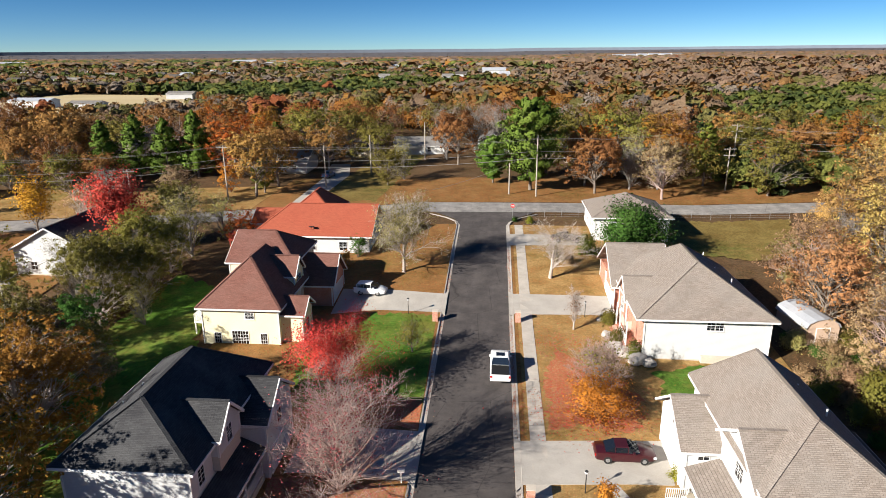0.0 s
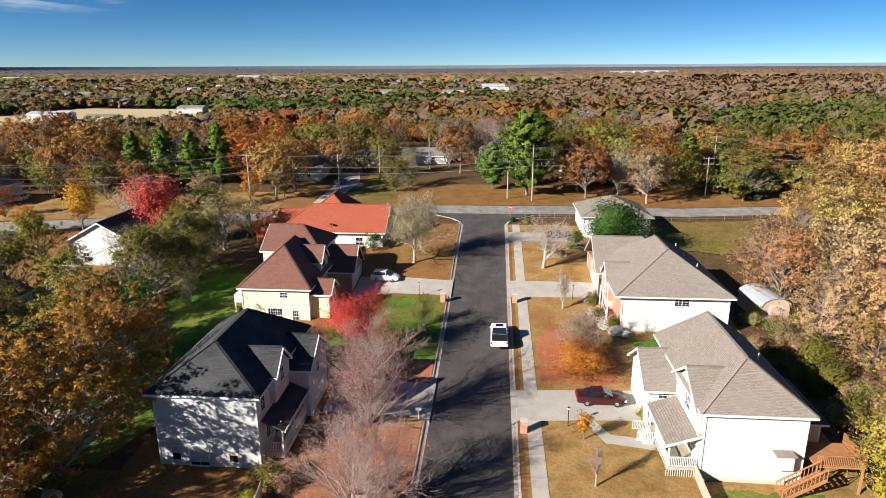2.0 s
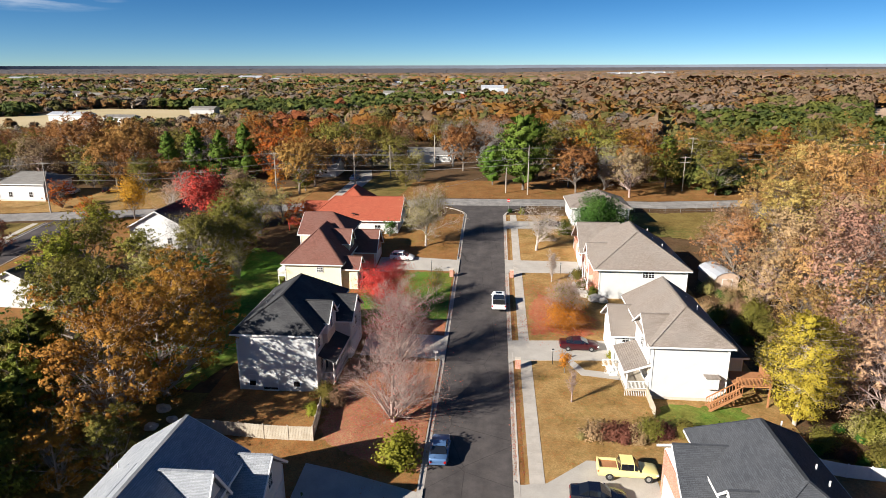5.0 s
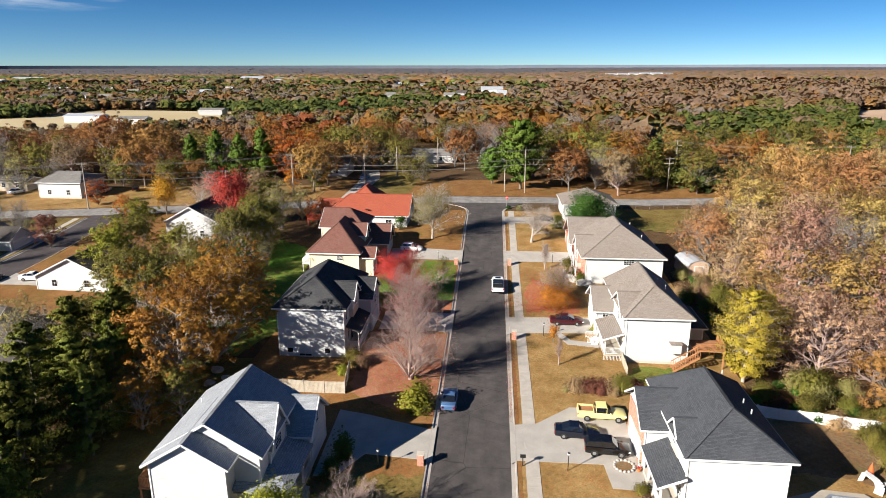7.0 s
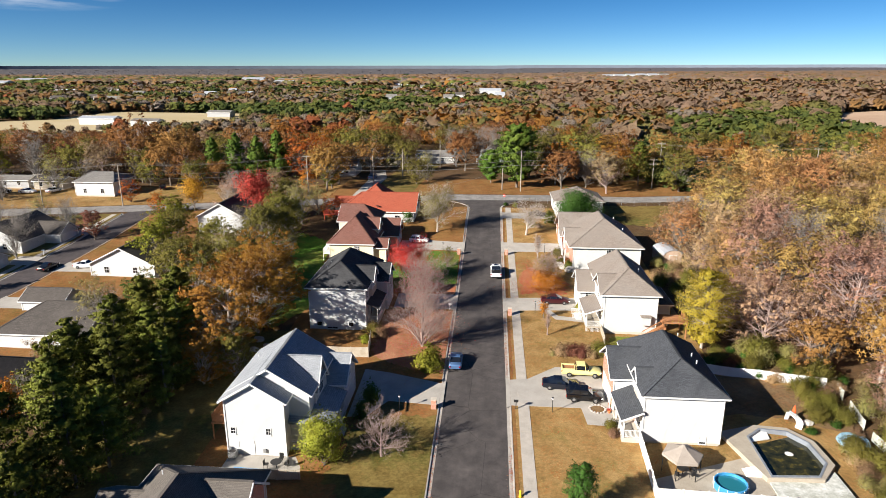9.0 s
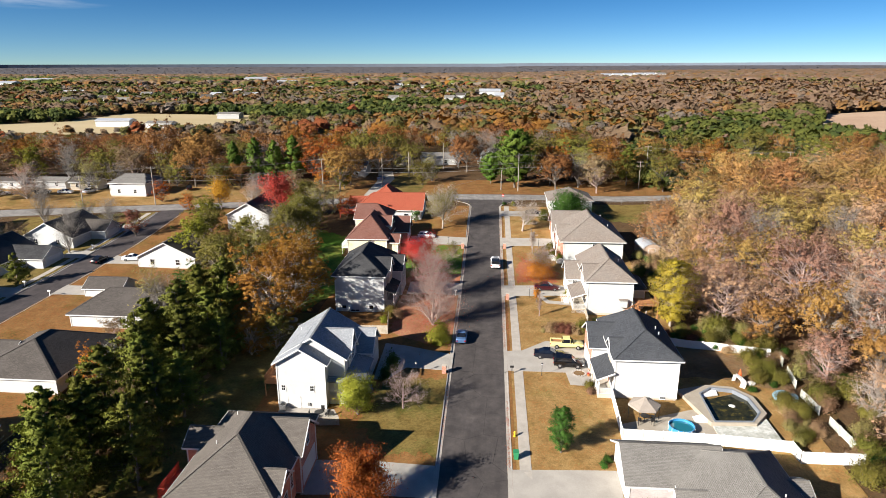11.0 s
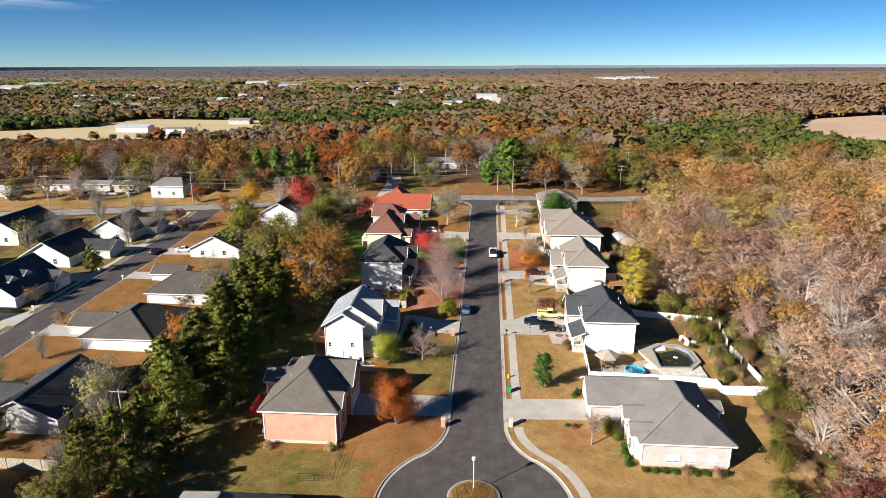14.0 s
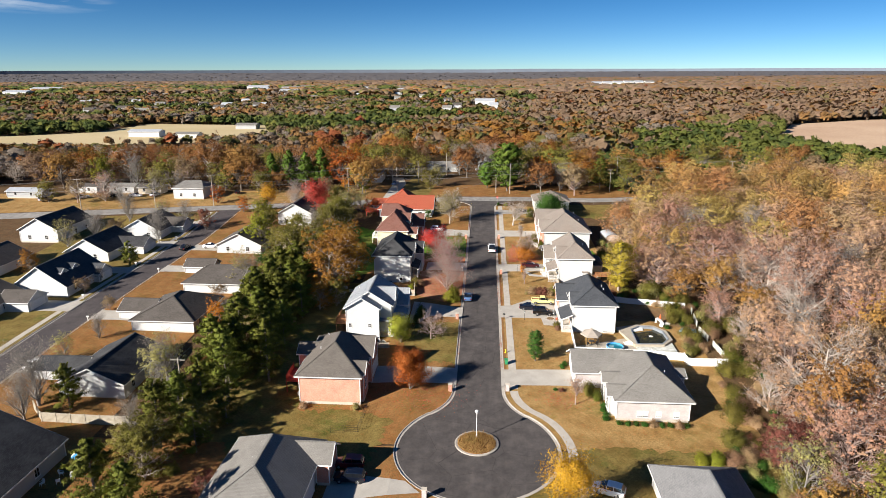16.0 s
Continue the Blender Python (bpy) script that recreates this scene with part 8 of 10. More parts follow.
# ---- houses along the back street and across the main road ----
def low_house(label, x0, x1, y0, y1, wall_h, rise, rmat, wmat="white", along='y', hips=(0, 0), wing=None, group="houses of the back street", dormers=(), sides="SE"):
    """A plain gabled or hipped house; wing: an extra box (x0, x1, y0, y1, height, rise, axis)."""
    z = min(ground_z(x, y) for x in (x0, x1) for y in (y0, y1)) + LAWN
    h = thing("house", ((x0 + x1) / 2, (y0 + y1) / 2, z), label, "house", group)
    cx, cy = (x0 + x1) / 2, (y0 + y1) / 2
    a, b, c, d = x0 - cx, x1 - cx, y0 - cy, y1 - cy
    ends = tuple(i for i in (0, 1) if not hips[i])
    block(h, a, b, c, d, 0, wall_h, M[wmat], (ends, rise, along) if ends else None, 0.25)
    o = 0.45
    half_span = (b - a) / 2 if along == 'y' else (d - c) / 2
    roof(h, a - o, b + o, c - o, d + o, wall_h - 0.05, rise * (1 + o / half_span), hips[0], hips[1], M[rmat], along)
    if wing:
        wx0, wx1, wy0, wy1, wh, wr, wa = wing
        wends = (0, 1)
        block(h, wx0 - cx, wx1 - cx, wy0 - cy, wy1 - cy, 0, wh, M[wmat], (wends, wr, wa), 0.25)
        ws = (wx1 - wx0) / 2 if wa == 'y' else (wy1 - wy0) / 2
        roof(h, wx0 - cx - 0.4, wx1 - cx + 0.4, wy0 - cy - 0.4, wy1 - cy + 0.4, wh - 0.05, wr * (1 + 0.4 / ws), 0, 0, M[rmat], wa)
        if wa == 'x':
            east = wx1 > x1
            garage(h, ((wx1 if east else wx0) - cx, (wy0 + wy1) / 2 - cy, 0.1), 'E' if east else 'W', min(4.6, wy1 - wy0 - 1.2), 2.1)
    for side, fx in (("S", (0.25, 0.7)), ("E", (0.2, 0.5, 0.8)), ("W", (0.25, 0.6, 0.85))):
        if side not in sides:
            continue
        for f in fx:
            if side == "S":
                opening(h, (a + (b - a) * f, c, 0.95), 'S', 0.9, 1.2, 2, 2)
            elif side == "E":
                opening(h, (b, c + (d - c) * f, 0.95), 'E', 0.9, 1.2, 2, 2)
            else:
                opening(h, (a, c + (d - c) * f, 0.95), 'W', 0.9, 1.2, 2, 2)
    for yy in dormers:
        side = 'E'
        zf = wall_h + rise * 0.28
        dormer(h, side, b - (b - a) * 0.20, b - (b - a) * 0.5, yy - cy - 1.1, yy - cy + 1.1, zf - 0.6, zf + 1.25, 0.75, M["white"], M[rmat])
        opening(h, (b - (b - a) * 0.20, yy - cy, zf + 0.2), 'E', 1.0, 0.9, 2, 2)
    pipe(h, a * 0.4, d * 0.3, wall_h + rise * 0.45, 0.6)
    return h


low_house("white house with a dark grey-green hip roof", -73.6, -60.2, 2.4, 17.5, 2.7, 3.2, "roof_dark", "white", 'y', (6.2, 6.2), (-79.5, -72.0, 8.0, 14.5, 2.5, 1.6, 'x'), sides="E")
low_house("white house with a black gable roof behind a fence", -72.5, -60.9, -23.4, -8.6, 2.9, 2.7, "roof_black", "white", 'y', (0, 0), (-80.5, -71.5, -18.5, -12.5, 2.5, 1.3, 'x'), sides="E")
low_house("low white house with a dark brown roof", -72.5, -58.6, 24.4, 37.5, 2.7, 2.6, "roof_dark", "white", 'x', (4.5, 0), (-78.5, -71.0, 38.0, 43.0, 2.5, 1.4, 'x'), sides="")
low_house("white gabled house half hidden by trees", -77.0, -64.0, 55.5, 69.0, 2.8, 3.2, "roof_dark", "white", 'y', (0, 0), sides="S")
low_house("white house with a black hip-ended roof", -67.5, -56.5, 83.5, 97.0, 4.2, 3.0, "roof_black", "white", 'y', (0, 0), sides="SE")
low_house("white house with a navy roof and two dormers", -111.8, -98.6, 19.0, 35.0, 2.8, 4.6, "roof_slate", "white", 'y', (0, 0), (-108, -97.0, 29.5, 35.0, 2.6, 1.8, 'x'), dormers=(22.5, 27.0), sides="E")
low_house("white gabled house with a black roof", -116.5, -104.0, 45.6, 61.0, 2.8, 3.6, "roof_black", "white", 'y', (0, 0), (-107, -97.8, 53.0, 60.0, 2.6, 1.9, 'x'), sides="S")
low_house("white house with a brown roof near the main road", -112.0, -99.5, 66.5, 81.0, 2.8, 3.4, "roof_dark", "white", 'y', (0, 0), (-103, -95.8, 74.0, 80.5, 2.6, 2.0, 'x'), sides="S")
low_house("white two-storey house with a black roof", -141.5, -129.5, 62.0, 80.0, 4.0, 3.4, "roof_black", "white", 'y', (0, 0), sides="SE")
low_house("house with a brown roof and a white garage", -121.0, -107.5, 3.0, 17.0, 2.7, 3.0, "roof_dark", "white", 'y', (0, 0), (-109, -102.0, 10.0, 16.5, 2.6, 1.7, 'x'), sides="E")
low_house("dark-roofed house with windows to the garden", -80.6, -61.0, -70.0, -39.6, 2.9, 4.4, "roof_black", "grey_wall", 'y', (0, 0), sides="E")
low_house("pale house with a dark roof", -139.0, -126.0, 30.0, 45.0, 2.8, 3.2, "roof_dark", "white", 'y', (0, 0), sides="S")
low_house("pale house with a slate roof", -146.0, -133.0, -2.0, 12.0, 2.8, 3.2, "roof_slate", "white", 'y', (0, 0), sides="S")
low_house("pale house with a black roof", -128.0, -114.0, -30.0, -14.0, 2.8, 3.4, "roof_black", "white", 'y', (0, 0), sides="S")
ACROSS = "houses across the main road"
low_house("white workshop with a grey hip roof", -117.5, -106.0, 113.5, 124.0, 4.2, 2.0, "roof_grey", "white", 'x', (3, 3), group=ACROSS, sides="S")
low_house("small white house with a grey roof behind a drive", -54.0, -44.0, 152.0, 162.0, 2.7, 2.2, "roof_grey", "white", 'x', (0, 0), group=ACROSS, sides="S")
low_house("long white bungalow across the road", -26.5, -12.5, 180.0, 188.0, 2.7, 1.8, "roof_grey", "white", 'x', (0, 0), group=ACROSS, sides="S")
low_house("white cottage among trees", -4.0, 6.5, 182.0, 191.0, 2.7, 2.6, "roof_grey", "white", 'y', (0, 0), group=ACROSS, sides="S")
low_house("white cottage with a grey roof", 20.0, 30.0, 168.0, 177.0, 2.7, 2.2, "roof_grey", "white", 'x', (0, 0), group=ACROSS, sides="S")
low_house("small pale shed house", -40.0, -33.0, 176.0, 183.0, 2.5, 1.6, "roof_dark", "tan_wall", 'x', (0, 0), group=ACROSS, sides="S")
for i, (x, y, w, mat, rm) in enumerate([(-176, 112, 14, "grey_wall", "tin"), (-158, 121, 11, "white", "roof_dark"), (-143, 122, 10, "grey_wall", "roof_grey"), (-131, 121, 9, "tan_wall", "roof_dark"), (-190, 102, 12, "white", "roof_grey")]):
    low_house("mobile home among parked vehicles", x - w / 2, x + w / 2, y, y + 5.5, 2.6, 0.9, rm, mat, 'x', (0, 0), group=ACROSS, sides="S")

# far buildings of the town, each a plain house or hall
rng = random.Random(32)
for i, (x, y, w, d, hgt) in enumerate(far_spots):
    low_house("far pale building among autumn trees", x - w / 2, x + w / 2, y, y + d, hgt + (2.0 if i > 2 else -0.5), 2.4 if i > 2 else 1.2, rng.choice(["tin", "roof_grey", "roof_dark", "tin"]), rng.choice(["white", "white", "white", "grey_wall"]), 'x', (0, 0), group=TOWN, sides="")


# ---- vehicles ----
def car_meshes(form):
    """Stations along a vehicle, nose at +x: x, half width, sill, waist, roof half width, roof height."""
    return {
        "sedan": [(-2.42, 0.70, 0.42, 0.86, 0, 0), (-2.30, 0.84, 0.30, 0.98, 0, 0), (-1.75, 0.91, 0.24, 1.02, 0, 0), (-1.62, 0.91, 0.24, 1.02, 0.74, 1.05), (-0.85, 0.92, 0.22, 0.98, 0.62, 1.42),
                  (0.15, 0.92, 0.22, 0.96, 0.63, 1.44), (1.05, 0.92, 0.22, 0.95, 0.72, 1.0), (1.2, 0.91, 0.22, 0.94, 0, 0), (2.05, 0.86, 0.26, 0.82, 0, 0), (2.38, 0.68, 0.34, 0.68, 0, 0)],
        "hatch": [(-2.02, 0.72, 0.42, 0.92, 0, 0), (-1.95, 0.84, 0.30, 1.00, 0.60, 1.06), (-1.55, 0.88, 0.24, 1.00, 0.62, 1.42), (-0.6, 0.90, 0.22, 0.97, 0.64, 1.50), (0.25, 0.90, 0.22, 0.95, 0.64, 1.46),
                  (1.15, 0.90, 0.22, 0.95, 0.72, 1.0), (1.3, 0.89, 0.22, 0.93, 0, 0), (1.85, 0.83, 0.26, 0.80, 0, 0), (2.12, 0.66, 0.34, 0.66, 0, 0)],
        "suv": [(-2.32, 0.80, 0.50, 1.0, 0, 0), (-2.26, 0.92, 0.40, 1.10, 0.70, 1.14), (-1.95, 0.95, 0.34, 1.12, 0.70, 1.66), (-0.6, 0.96, 0.32, 1.10, 0.71, 1.74), (0.45, 0.96, 0.32, 1.08, 0.70, 1.70),
                (1.05, 0.96, 0.32, 1.08, 0.80, 1.14), (1.2, 0.95, 0.32, 1.06, 0, 0), (2.1, 0.92, 0.36, 0.98, 0, 0), (2.36, 0.76, 0.44, 0.80, 0, 0)],
        "truck": [(-2.90, 0.92, 0.55, 1.12, 0, 0), (-2.86, 0.99, 0.48, 1.15, 0, 0), (-0.95, 1.0, 0.46, 1.15, 0, 0), (-0.92, 1.0, 0.46, 1.16, 0.80, 1.22), (-0.72, 1.0, 0.46, 1.16, 0.76, 1.86), (0.55, 1.0, 0.46, 1.14, 0.76, 1.88),
                  (1.20, 1.0, 0.46, 1.14, 0.86, 1.20), (1.35, 1.0, 0.46, 1.14, 0, 0), (2.65, 0.97, 0.50, 1.06, 0, 0), (2.92, 0.84, 0.56, 0.92, 0, 0)],
    }[form]


def vehicle(name, form, colour, label, x, y, turn, scale=1.0, bed=None, z=None, group=""):
    """A vehicle on its wheels: body shell, glasshouse, roof, lights, wheels with rims."""
    st = car_meshes(form)
    v = thing(name, (x, y, (ground_z(x, y) + LAWN + 0.04) if z is None else z), label, "truck" if form == "truck" else "car", group, turn)
    v.scale = (scale, scale, scale)
    body = Shape()
    rings = []
    for sx, w, lo, hi, rw, rz in st:
        ring = [(-w * 0.93, lo), (-w, lo + 0.18), (-w, (lo + hi) / 2), (-w * 0.97, hi - 0.06), (-w * 0.86, hi)]
        rings.append([(sx, a, b) for a, b in ring] + [(sx, -a, b) for a, b in reversed(ring)])
    for r, s in zip(rings, rings[1:]):
        for i in range(len(r)):
            j = (i + 1) % len(r)
            body.face(r[i], r[j], s[j], s[i])
    body.face(*rings[0])
    body.face(*reversed(rings[-1]))
    me = body.mesh("body", colour)
    bm = bmesh.new()
    bm.from_mesh(me)
    bmesh.ops.remove_doubles(bm, verts=bm.verts, dist=0.0005)
    bmesh.ops.recalc_face_normals(bm, faces=bm.faces)
    bm.to_mesh(me)
    bm.free()
    me.polygons.foreach_set("use_smooth", [True] * len(me.polygons))
    me.set_sharp_from_angle(angle=radians(35))
    part("body", me, None, v)
    cab = [s for s in st if s[4] > 0]
    g = Shape()
    low = [(s[0], s[1] * 0.86, s[3]) for s in cab]
    top = [(s[0], s[4], s[5]) for s in cab]
    for i in range(len(cab) - 1):
        for sg in (1, -1):
            g.face((low[i][0], sg * low[i][1], low[i][2]), (low[i + 1][0], sg * low[i + 1][1], low[i + 1][2]), (top[i + 1][0], sg * top[i + 1][1], top[i + 1][2]), (top[i][0], sg * top[i][1], top[i][2]))
    for i in (0, len(cab) - 2):
        g.face((top[i][0], top[i][1], top[i][2]), (top[i][0], -top[i][1], top[i][2]), (top[i + 1][0], -top[i + 1][1], top[i + 1][2]), (top[i + 1][0], top[i + 1][1], top[i + 1][2]))
    part("window_glass", g, M["glass_car"], v, "dark tinted car windows")
    rf = Shape()
    k = top[1:-1]
    for p, q in zip(k, k[1:]):
        rf.face((p[0], p[1], p[2] + 0.025), (p[0], -p[1], p[2] + 0.025), (q[0], -q[1], q[2] + 0.025), (q[0], q[1], q[2] + 0.025))
        for sg in (1, -1):
            rf.face((p[0], sg * p[1], p[2] + 0.025), (q[0], sg * q[1], q[2] + 0.025), (q[0], sg * (q[1] + 0.03), q[2] - 0.05), (p[0], sg * (p[1] + 0.03), p[2] - 0.05))
    rfo = part("car_roof", rf, colour, v)
    for i in range(len(cab)):
        for sg in (1, -1):
            s = Shape().beam((low[i][0], sg * (low[i][1] + 0.01), low[i][2]), (top[i][0], sg * (top[i][1] + 0.012), top[i][2] + 0.01), 0.05, 0.05)
            if top[i][2] - low[i][2] > 0.2:
                part("pillar", s, colour, rfo)
    for sg in (1, -1):
        part("wing_mirror", Shape().box(cab[-2][0] + 0.35, cab[-2][0] + 0.5, sg * (st[3][1] + 0.02) - 0.1, sg * (st[3][1] + 0.02) + 0.1, cab[-1][3] + 0.02, cab[-1][3] + 0.17), colour, v)
        f, b = st[-1], st[0]
        part("headlight", Shape().box(f[0] - 0.25, f[0] - 0.02, sg * f[1] * 0.98 - 0.17, sg * f[1] * 0.98 + 0.1, f[3] - 0.16, f[3] - 0.01), M["lamp_clear"], v)
        part("tail_light", Shape().box(b[0] - 0.03, b[0] + 0.14, sg * b[1] * 0.95 - 0.1, sg * b[1] * 0.95 + 0.1, b[3] - 0.28, b[3] - 0.06), M["lamp_red"], v)
    r = 0.40 if form == "truck" else 0.37 if form == "suv" else 0.32
    for wx in (st[-1][0] - 0.95, st[0][0] + (1.15 if form == "truck" else 0.98)):
        for sg in (1, -1):
            w = st[2][1] - 0.12
            t = part("tyre", Shape().rod((wx, sg * (w - 0.08), r), (wx, sg * (w + 0.13), r), r, r, 20), M["tyre"], v)
            part("rim", Shape().rod((wx, sg * (w + 0.10), r), (wx, sg * (w + 0.145), r), r * 0.62, r * 0.5, 10), M["rim"], t)
    if form == "truck":
        wall_z = 1.15
        if bed == "cover":
            part("bed_cover", Shape().box(-2.80, -0.98, -0.86, 0.86, wall_z - 0.02, wall_z + 0.05), M["dark"], v, "black soft bed cover")
            part("sunroof", Shape().box(-0.35, 0.35, -0.42, 0.42, 1.905, 1.925), M["glass_car"], v)
        else:
            part("bed_floor", Shape().box(-2.75, -1.0, -0.74, 0.74, wall_z - 0.02, wall_z + 0.008), M["deck"], v, "rusty brown bed floor")
            for a in ((-2.87, -2.75, -0.95, 0.95), (-2.75, -0.95, 0.74, 0.93), (-2.75, -0.95, -0.93, -0.74)):
                part("bed_side", Shape().box(*a, wall_z - 0.02, wall_z + 0.20), colour, v)
    return v


P_WHITE, P_BLACK, P_NAVY = paint("paint_white", (0.80, 0.80, 0.79), 0.3, 0.0), paint("paint_black", (0.005, 0.005, 0.006), 0.2, 0.0), paint("paint_navy", (0.005, 0.007, 0.015), 0.2, 0.0)
P_MAROON, P_YELLOW, P_BLUE, P_RED, P_SILVER = paint("paint_maroon", (0.055, 0.008, 0.012)), paint("paint_pale_yellow", (0.80, 0.69, 0.28), 0.4, 0.0), paint("paint_blue", (0.10, 0.19, 0.36)), paint("paint_red", (0.30, 0.02, 0.025)), paint("paint_silver", (0.45, 0.46, 0.48))
vehicle("pickup_truck", "truck", P_WHITE, "white pickup truck with a black bed cover on the street", 2.85, 61.0, 90, 1.06, "cover", ground_z(0, 62) + 0.025)
vehicle("sedan", "sedan", P_MAROON, "dark maroon sedan parked on a concrete drive", 13.2, 47.6, 0, 1.04)
vehicle("pickup_truck", "truck", P_YELLOW, "old pale yellow pickup truck with an open bed", 14.3, 21.6, -2, 0.92, "open")
vehicle("sedan", "sedan", P_NAVY, "glossy dark navy sedan on a drive", 11.2, 18.0, -4, 1.0)
vehicle("suv", "suv", P_BLACK, "glossy black car on a drive", 13.9, 15.2, -4, 0.98)
vehicle("sedan", "sedan", P_BLUE, "blue sedan parked at the kerb", -3.0, 23.8, 90, 1.0, None, ground_z(0, 23.8) + 0.025)
vehicle("hatchback", "hatch", P_WHITE, "white hatchback parked by a garage", -14.5, 79.7, -6, 1.05)
vehicle("suv", "suv", P_RED, "dark red car on a drive", -18.4, -39.6, 180, 0.95)
vehicle("suv", "suv", P_NAVY, "dark blue-grey car on a drive", -17.6, -42.9, 180, 0.95)
vehicle("hatchback", "hatch", P_WHITE, "white car near the turning circle", 17.8, -43.8, 160, 1.05)
vehicle("sedan", "sedan", P_BLACK, "black sedan on the back street", -87.9, 58.3, 90, 1.0, None, ground_z(-88, 58) + 0.025)
vehicle("sedan", "sedan", P_WHITE, "white car parked beside the back street", -83.9, -14.4, 100, 1.0)
vehicle("sedan", "sedan", P_WHITE, "white car on a side drive", -80.5, 59.5, 10, 1.0)
vehicle("sedan", "sedan", P_NAVY, "dark blue car by the corner house", 13.6, 99.8, 0, 1.0)
vehicle("sedan", "sedan", P_BLUE, "blue car on a drive across the road", -37.5, 148, 80, 1.0)
for i, (x, y, c, lab) in enumerate([(-134, 116, P_WHITE, "white car by the mobile homes"), (-141, 115, P_BLACK, "black car by the mobile homes"), (-153, 112.5, P_WHITE, "white van by the mobile homes"), (-165, 108, P_SILVER, "grey car by the mobile homes"), (-127, 117.5, P_SILVER, "grey car by the mobile homes"), (-104, 121, P_WHITE, "white car by a workshop"), (-97, 124, P_BLACK, "black car by a workshop")]):
    vehicle("car", "suv" if i % 2 else "sedan", c, lab, x, y, 20 * i)


# ---- poles and wires ----
def utility_pole(x, y, h, arms=1, turn=8.0, label="wooden utility pole with crossarms", base=None):
    p = thing("utility_pole", (x, y, ground_z(x, y) if base is None else base), label, "utility pole", "utility poles", turn)
    part("pole", Shape().rod((0, 0, -0.3), (0, 0, h), 0.17, 0.11, 10), M["pole_wood"], p)
    for i in range(arms):
        z = h - 0.35 - i * 1.3
        part("crossarm", Shape().box(-1.25, 1.25, -0.16, -0.06, z - 0.06, z + 0.06), M["pole_wood"], p)
        for xx in (-1.15, -0.6, 0.6, 1.15):
            part("insulator", Shape().rod((xx, -0.11, z + 0.06), (xx, -0.11, z + 0.24), 0.05, 0.035, 8), M["grey_metal"], p)
    return p


POLES = [(10.3, 128.5, 12.3, 0), (54.5, 146.0, 12.6, 2), (50.2, 136.5, 9.0, 2), (-52.5, 124.5, 11.0, 1), (-66.0, 112.5, 8.5, 1), (-98.0, 103.8, 11.5, 1), (-143, 95.5, 11.5, 1), (-118.0, 100, 9.5, 1), (95, 132, 12, 1), (-35.0, 136.0, 9.5, 0), (-28.0, 152.0, 9.5, 0), (-17, 172, 10, 0), (-200, 86, 11, 1)]
for x, y, h, arms in POLES:
    utility_pole(x, y, h, arms)
utility_pole(-49.7, -25.2, 9.2, 1, 0, "grey wooden utility pole in the back gardens")
utility_pole(-52.0, 62.0, 9.0, 1, 0, "grey wooden utility pole in the back gardens")
utility_pole(4.9, 130.2, 6.5, 0, 0, "short wooden pole beside the road")


def wire(name, a, b, sag, r=0.05):
    s = Shape()
    pts = []
    for i in range(13):
        t = i / 12
        p = Vector(a).lerp(Vector(b), t)
        p.z -= sag * 4 * t * (1 - t)
        pts.append(p)
    k = 4
    for p in pts:
        s.v += [(p.x, p.y + r * math.cos(2 * math.pi * i / k), p.z + r * math.sin(2 * math.pi * i / k)) for i in range(k)]
    for j in range(len(pts) - 1):
        s.f += [(j * k + i, j * k + (i + 1) % k, (j + 1) * k + (i + 1) % k, (j + 1) * k + i) for i in range(k)]
    s.mi = [0] * len(s.f)
    return fixed(name, s, M["wire"], "sagging overhead power line between poles", "power line", "", "overhead power lines")


line = [(-200, 86, 11), (-143, 95.5, 11.5), (-98.0, 103.8, 11.5), (-52.5, 124.5, 11.0), (10.3, 128.5, 11.8), (54.5, 146.0, 12.2), (95, 132, 12)]
for (xa, ya, ha), (xb, yb, hb) in zip(line, line[1:]):
    for dx, dh, r in ((-1.1, -0.1, 0.02), (1.1, -0.1, 0.02), (0.0, -2.6, 0.03), (0.1, -4.0, 0.04)):
        wire("power_line", (xa + dx * 0.3, ya + dx, ground_z(xa, ya) + ha + dh), (xb + dx * 0.3, yb + dx, ground_z(xb, yb) + hb + dh), 1.1, r)
wire("power_line", (10.3, 128.5, 14.5), (-9, 111, 10.0), 0.8, 0.03)
wire("power_line", (-52.5, 124.5, 14.5), (-52, 62, 9.5), 1.6, 0.03)
wire("power_line", (-52, 62, 9.3), (-49.7, -25.2, 6.4), 2.0, 0.03)


# ---- street furniture ----
def lamp_post(x, y):
    p = thing("street_lamp", (x, y, ground_z(x, y) + 0.35), "white post-top street lamp on the traffic island", "street lamp")
    part("post", Shape().lathe([(0.11, 0), (0.11, 0.5), (0.065, 0.6), (0.05, 4.25)], 12), M["trim"], p)
    hd = part("lamp_head", Shape().lathe([(0.08, 4.25), (0.26, 4.42), (0.30, 4.52), (0.24, 4.68), (0.05, 4.74)], 14), M["trim"], p)
    part("diffuser", Shape().lathe([(0.10, 4.20), (0.20, 4.26), (0.20, 4.40)], 12), M["lamp_clear"], hd)
    return p


lamp_post(-0.15, -32.1)


def yard_lamp(x, y, h=1.7):
    p = thing("yard_lamp", (x, y, lawn_z(x, y)), "black post lamp in a front garden", "yard lamp", "yard lamps")
    part("post", Shape().rod((0, 0, 0), (0, 0, h), 0.045, 0.04, 8), M["dark"], p)
    l = part("lantern", Shape().lathe([(0.06, h), (0.13, h + 0.08), (0.15, h + 0.30), (0.03, h + 0.42)], 6), M["dark"], p)
    part("lantern_glass", Shape().lathe([(0.135, h + 0.10), (0.155, h + 0.27)], 6), M["lamp_clear"], l)


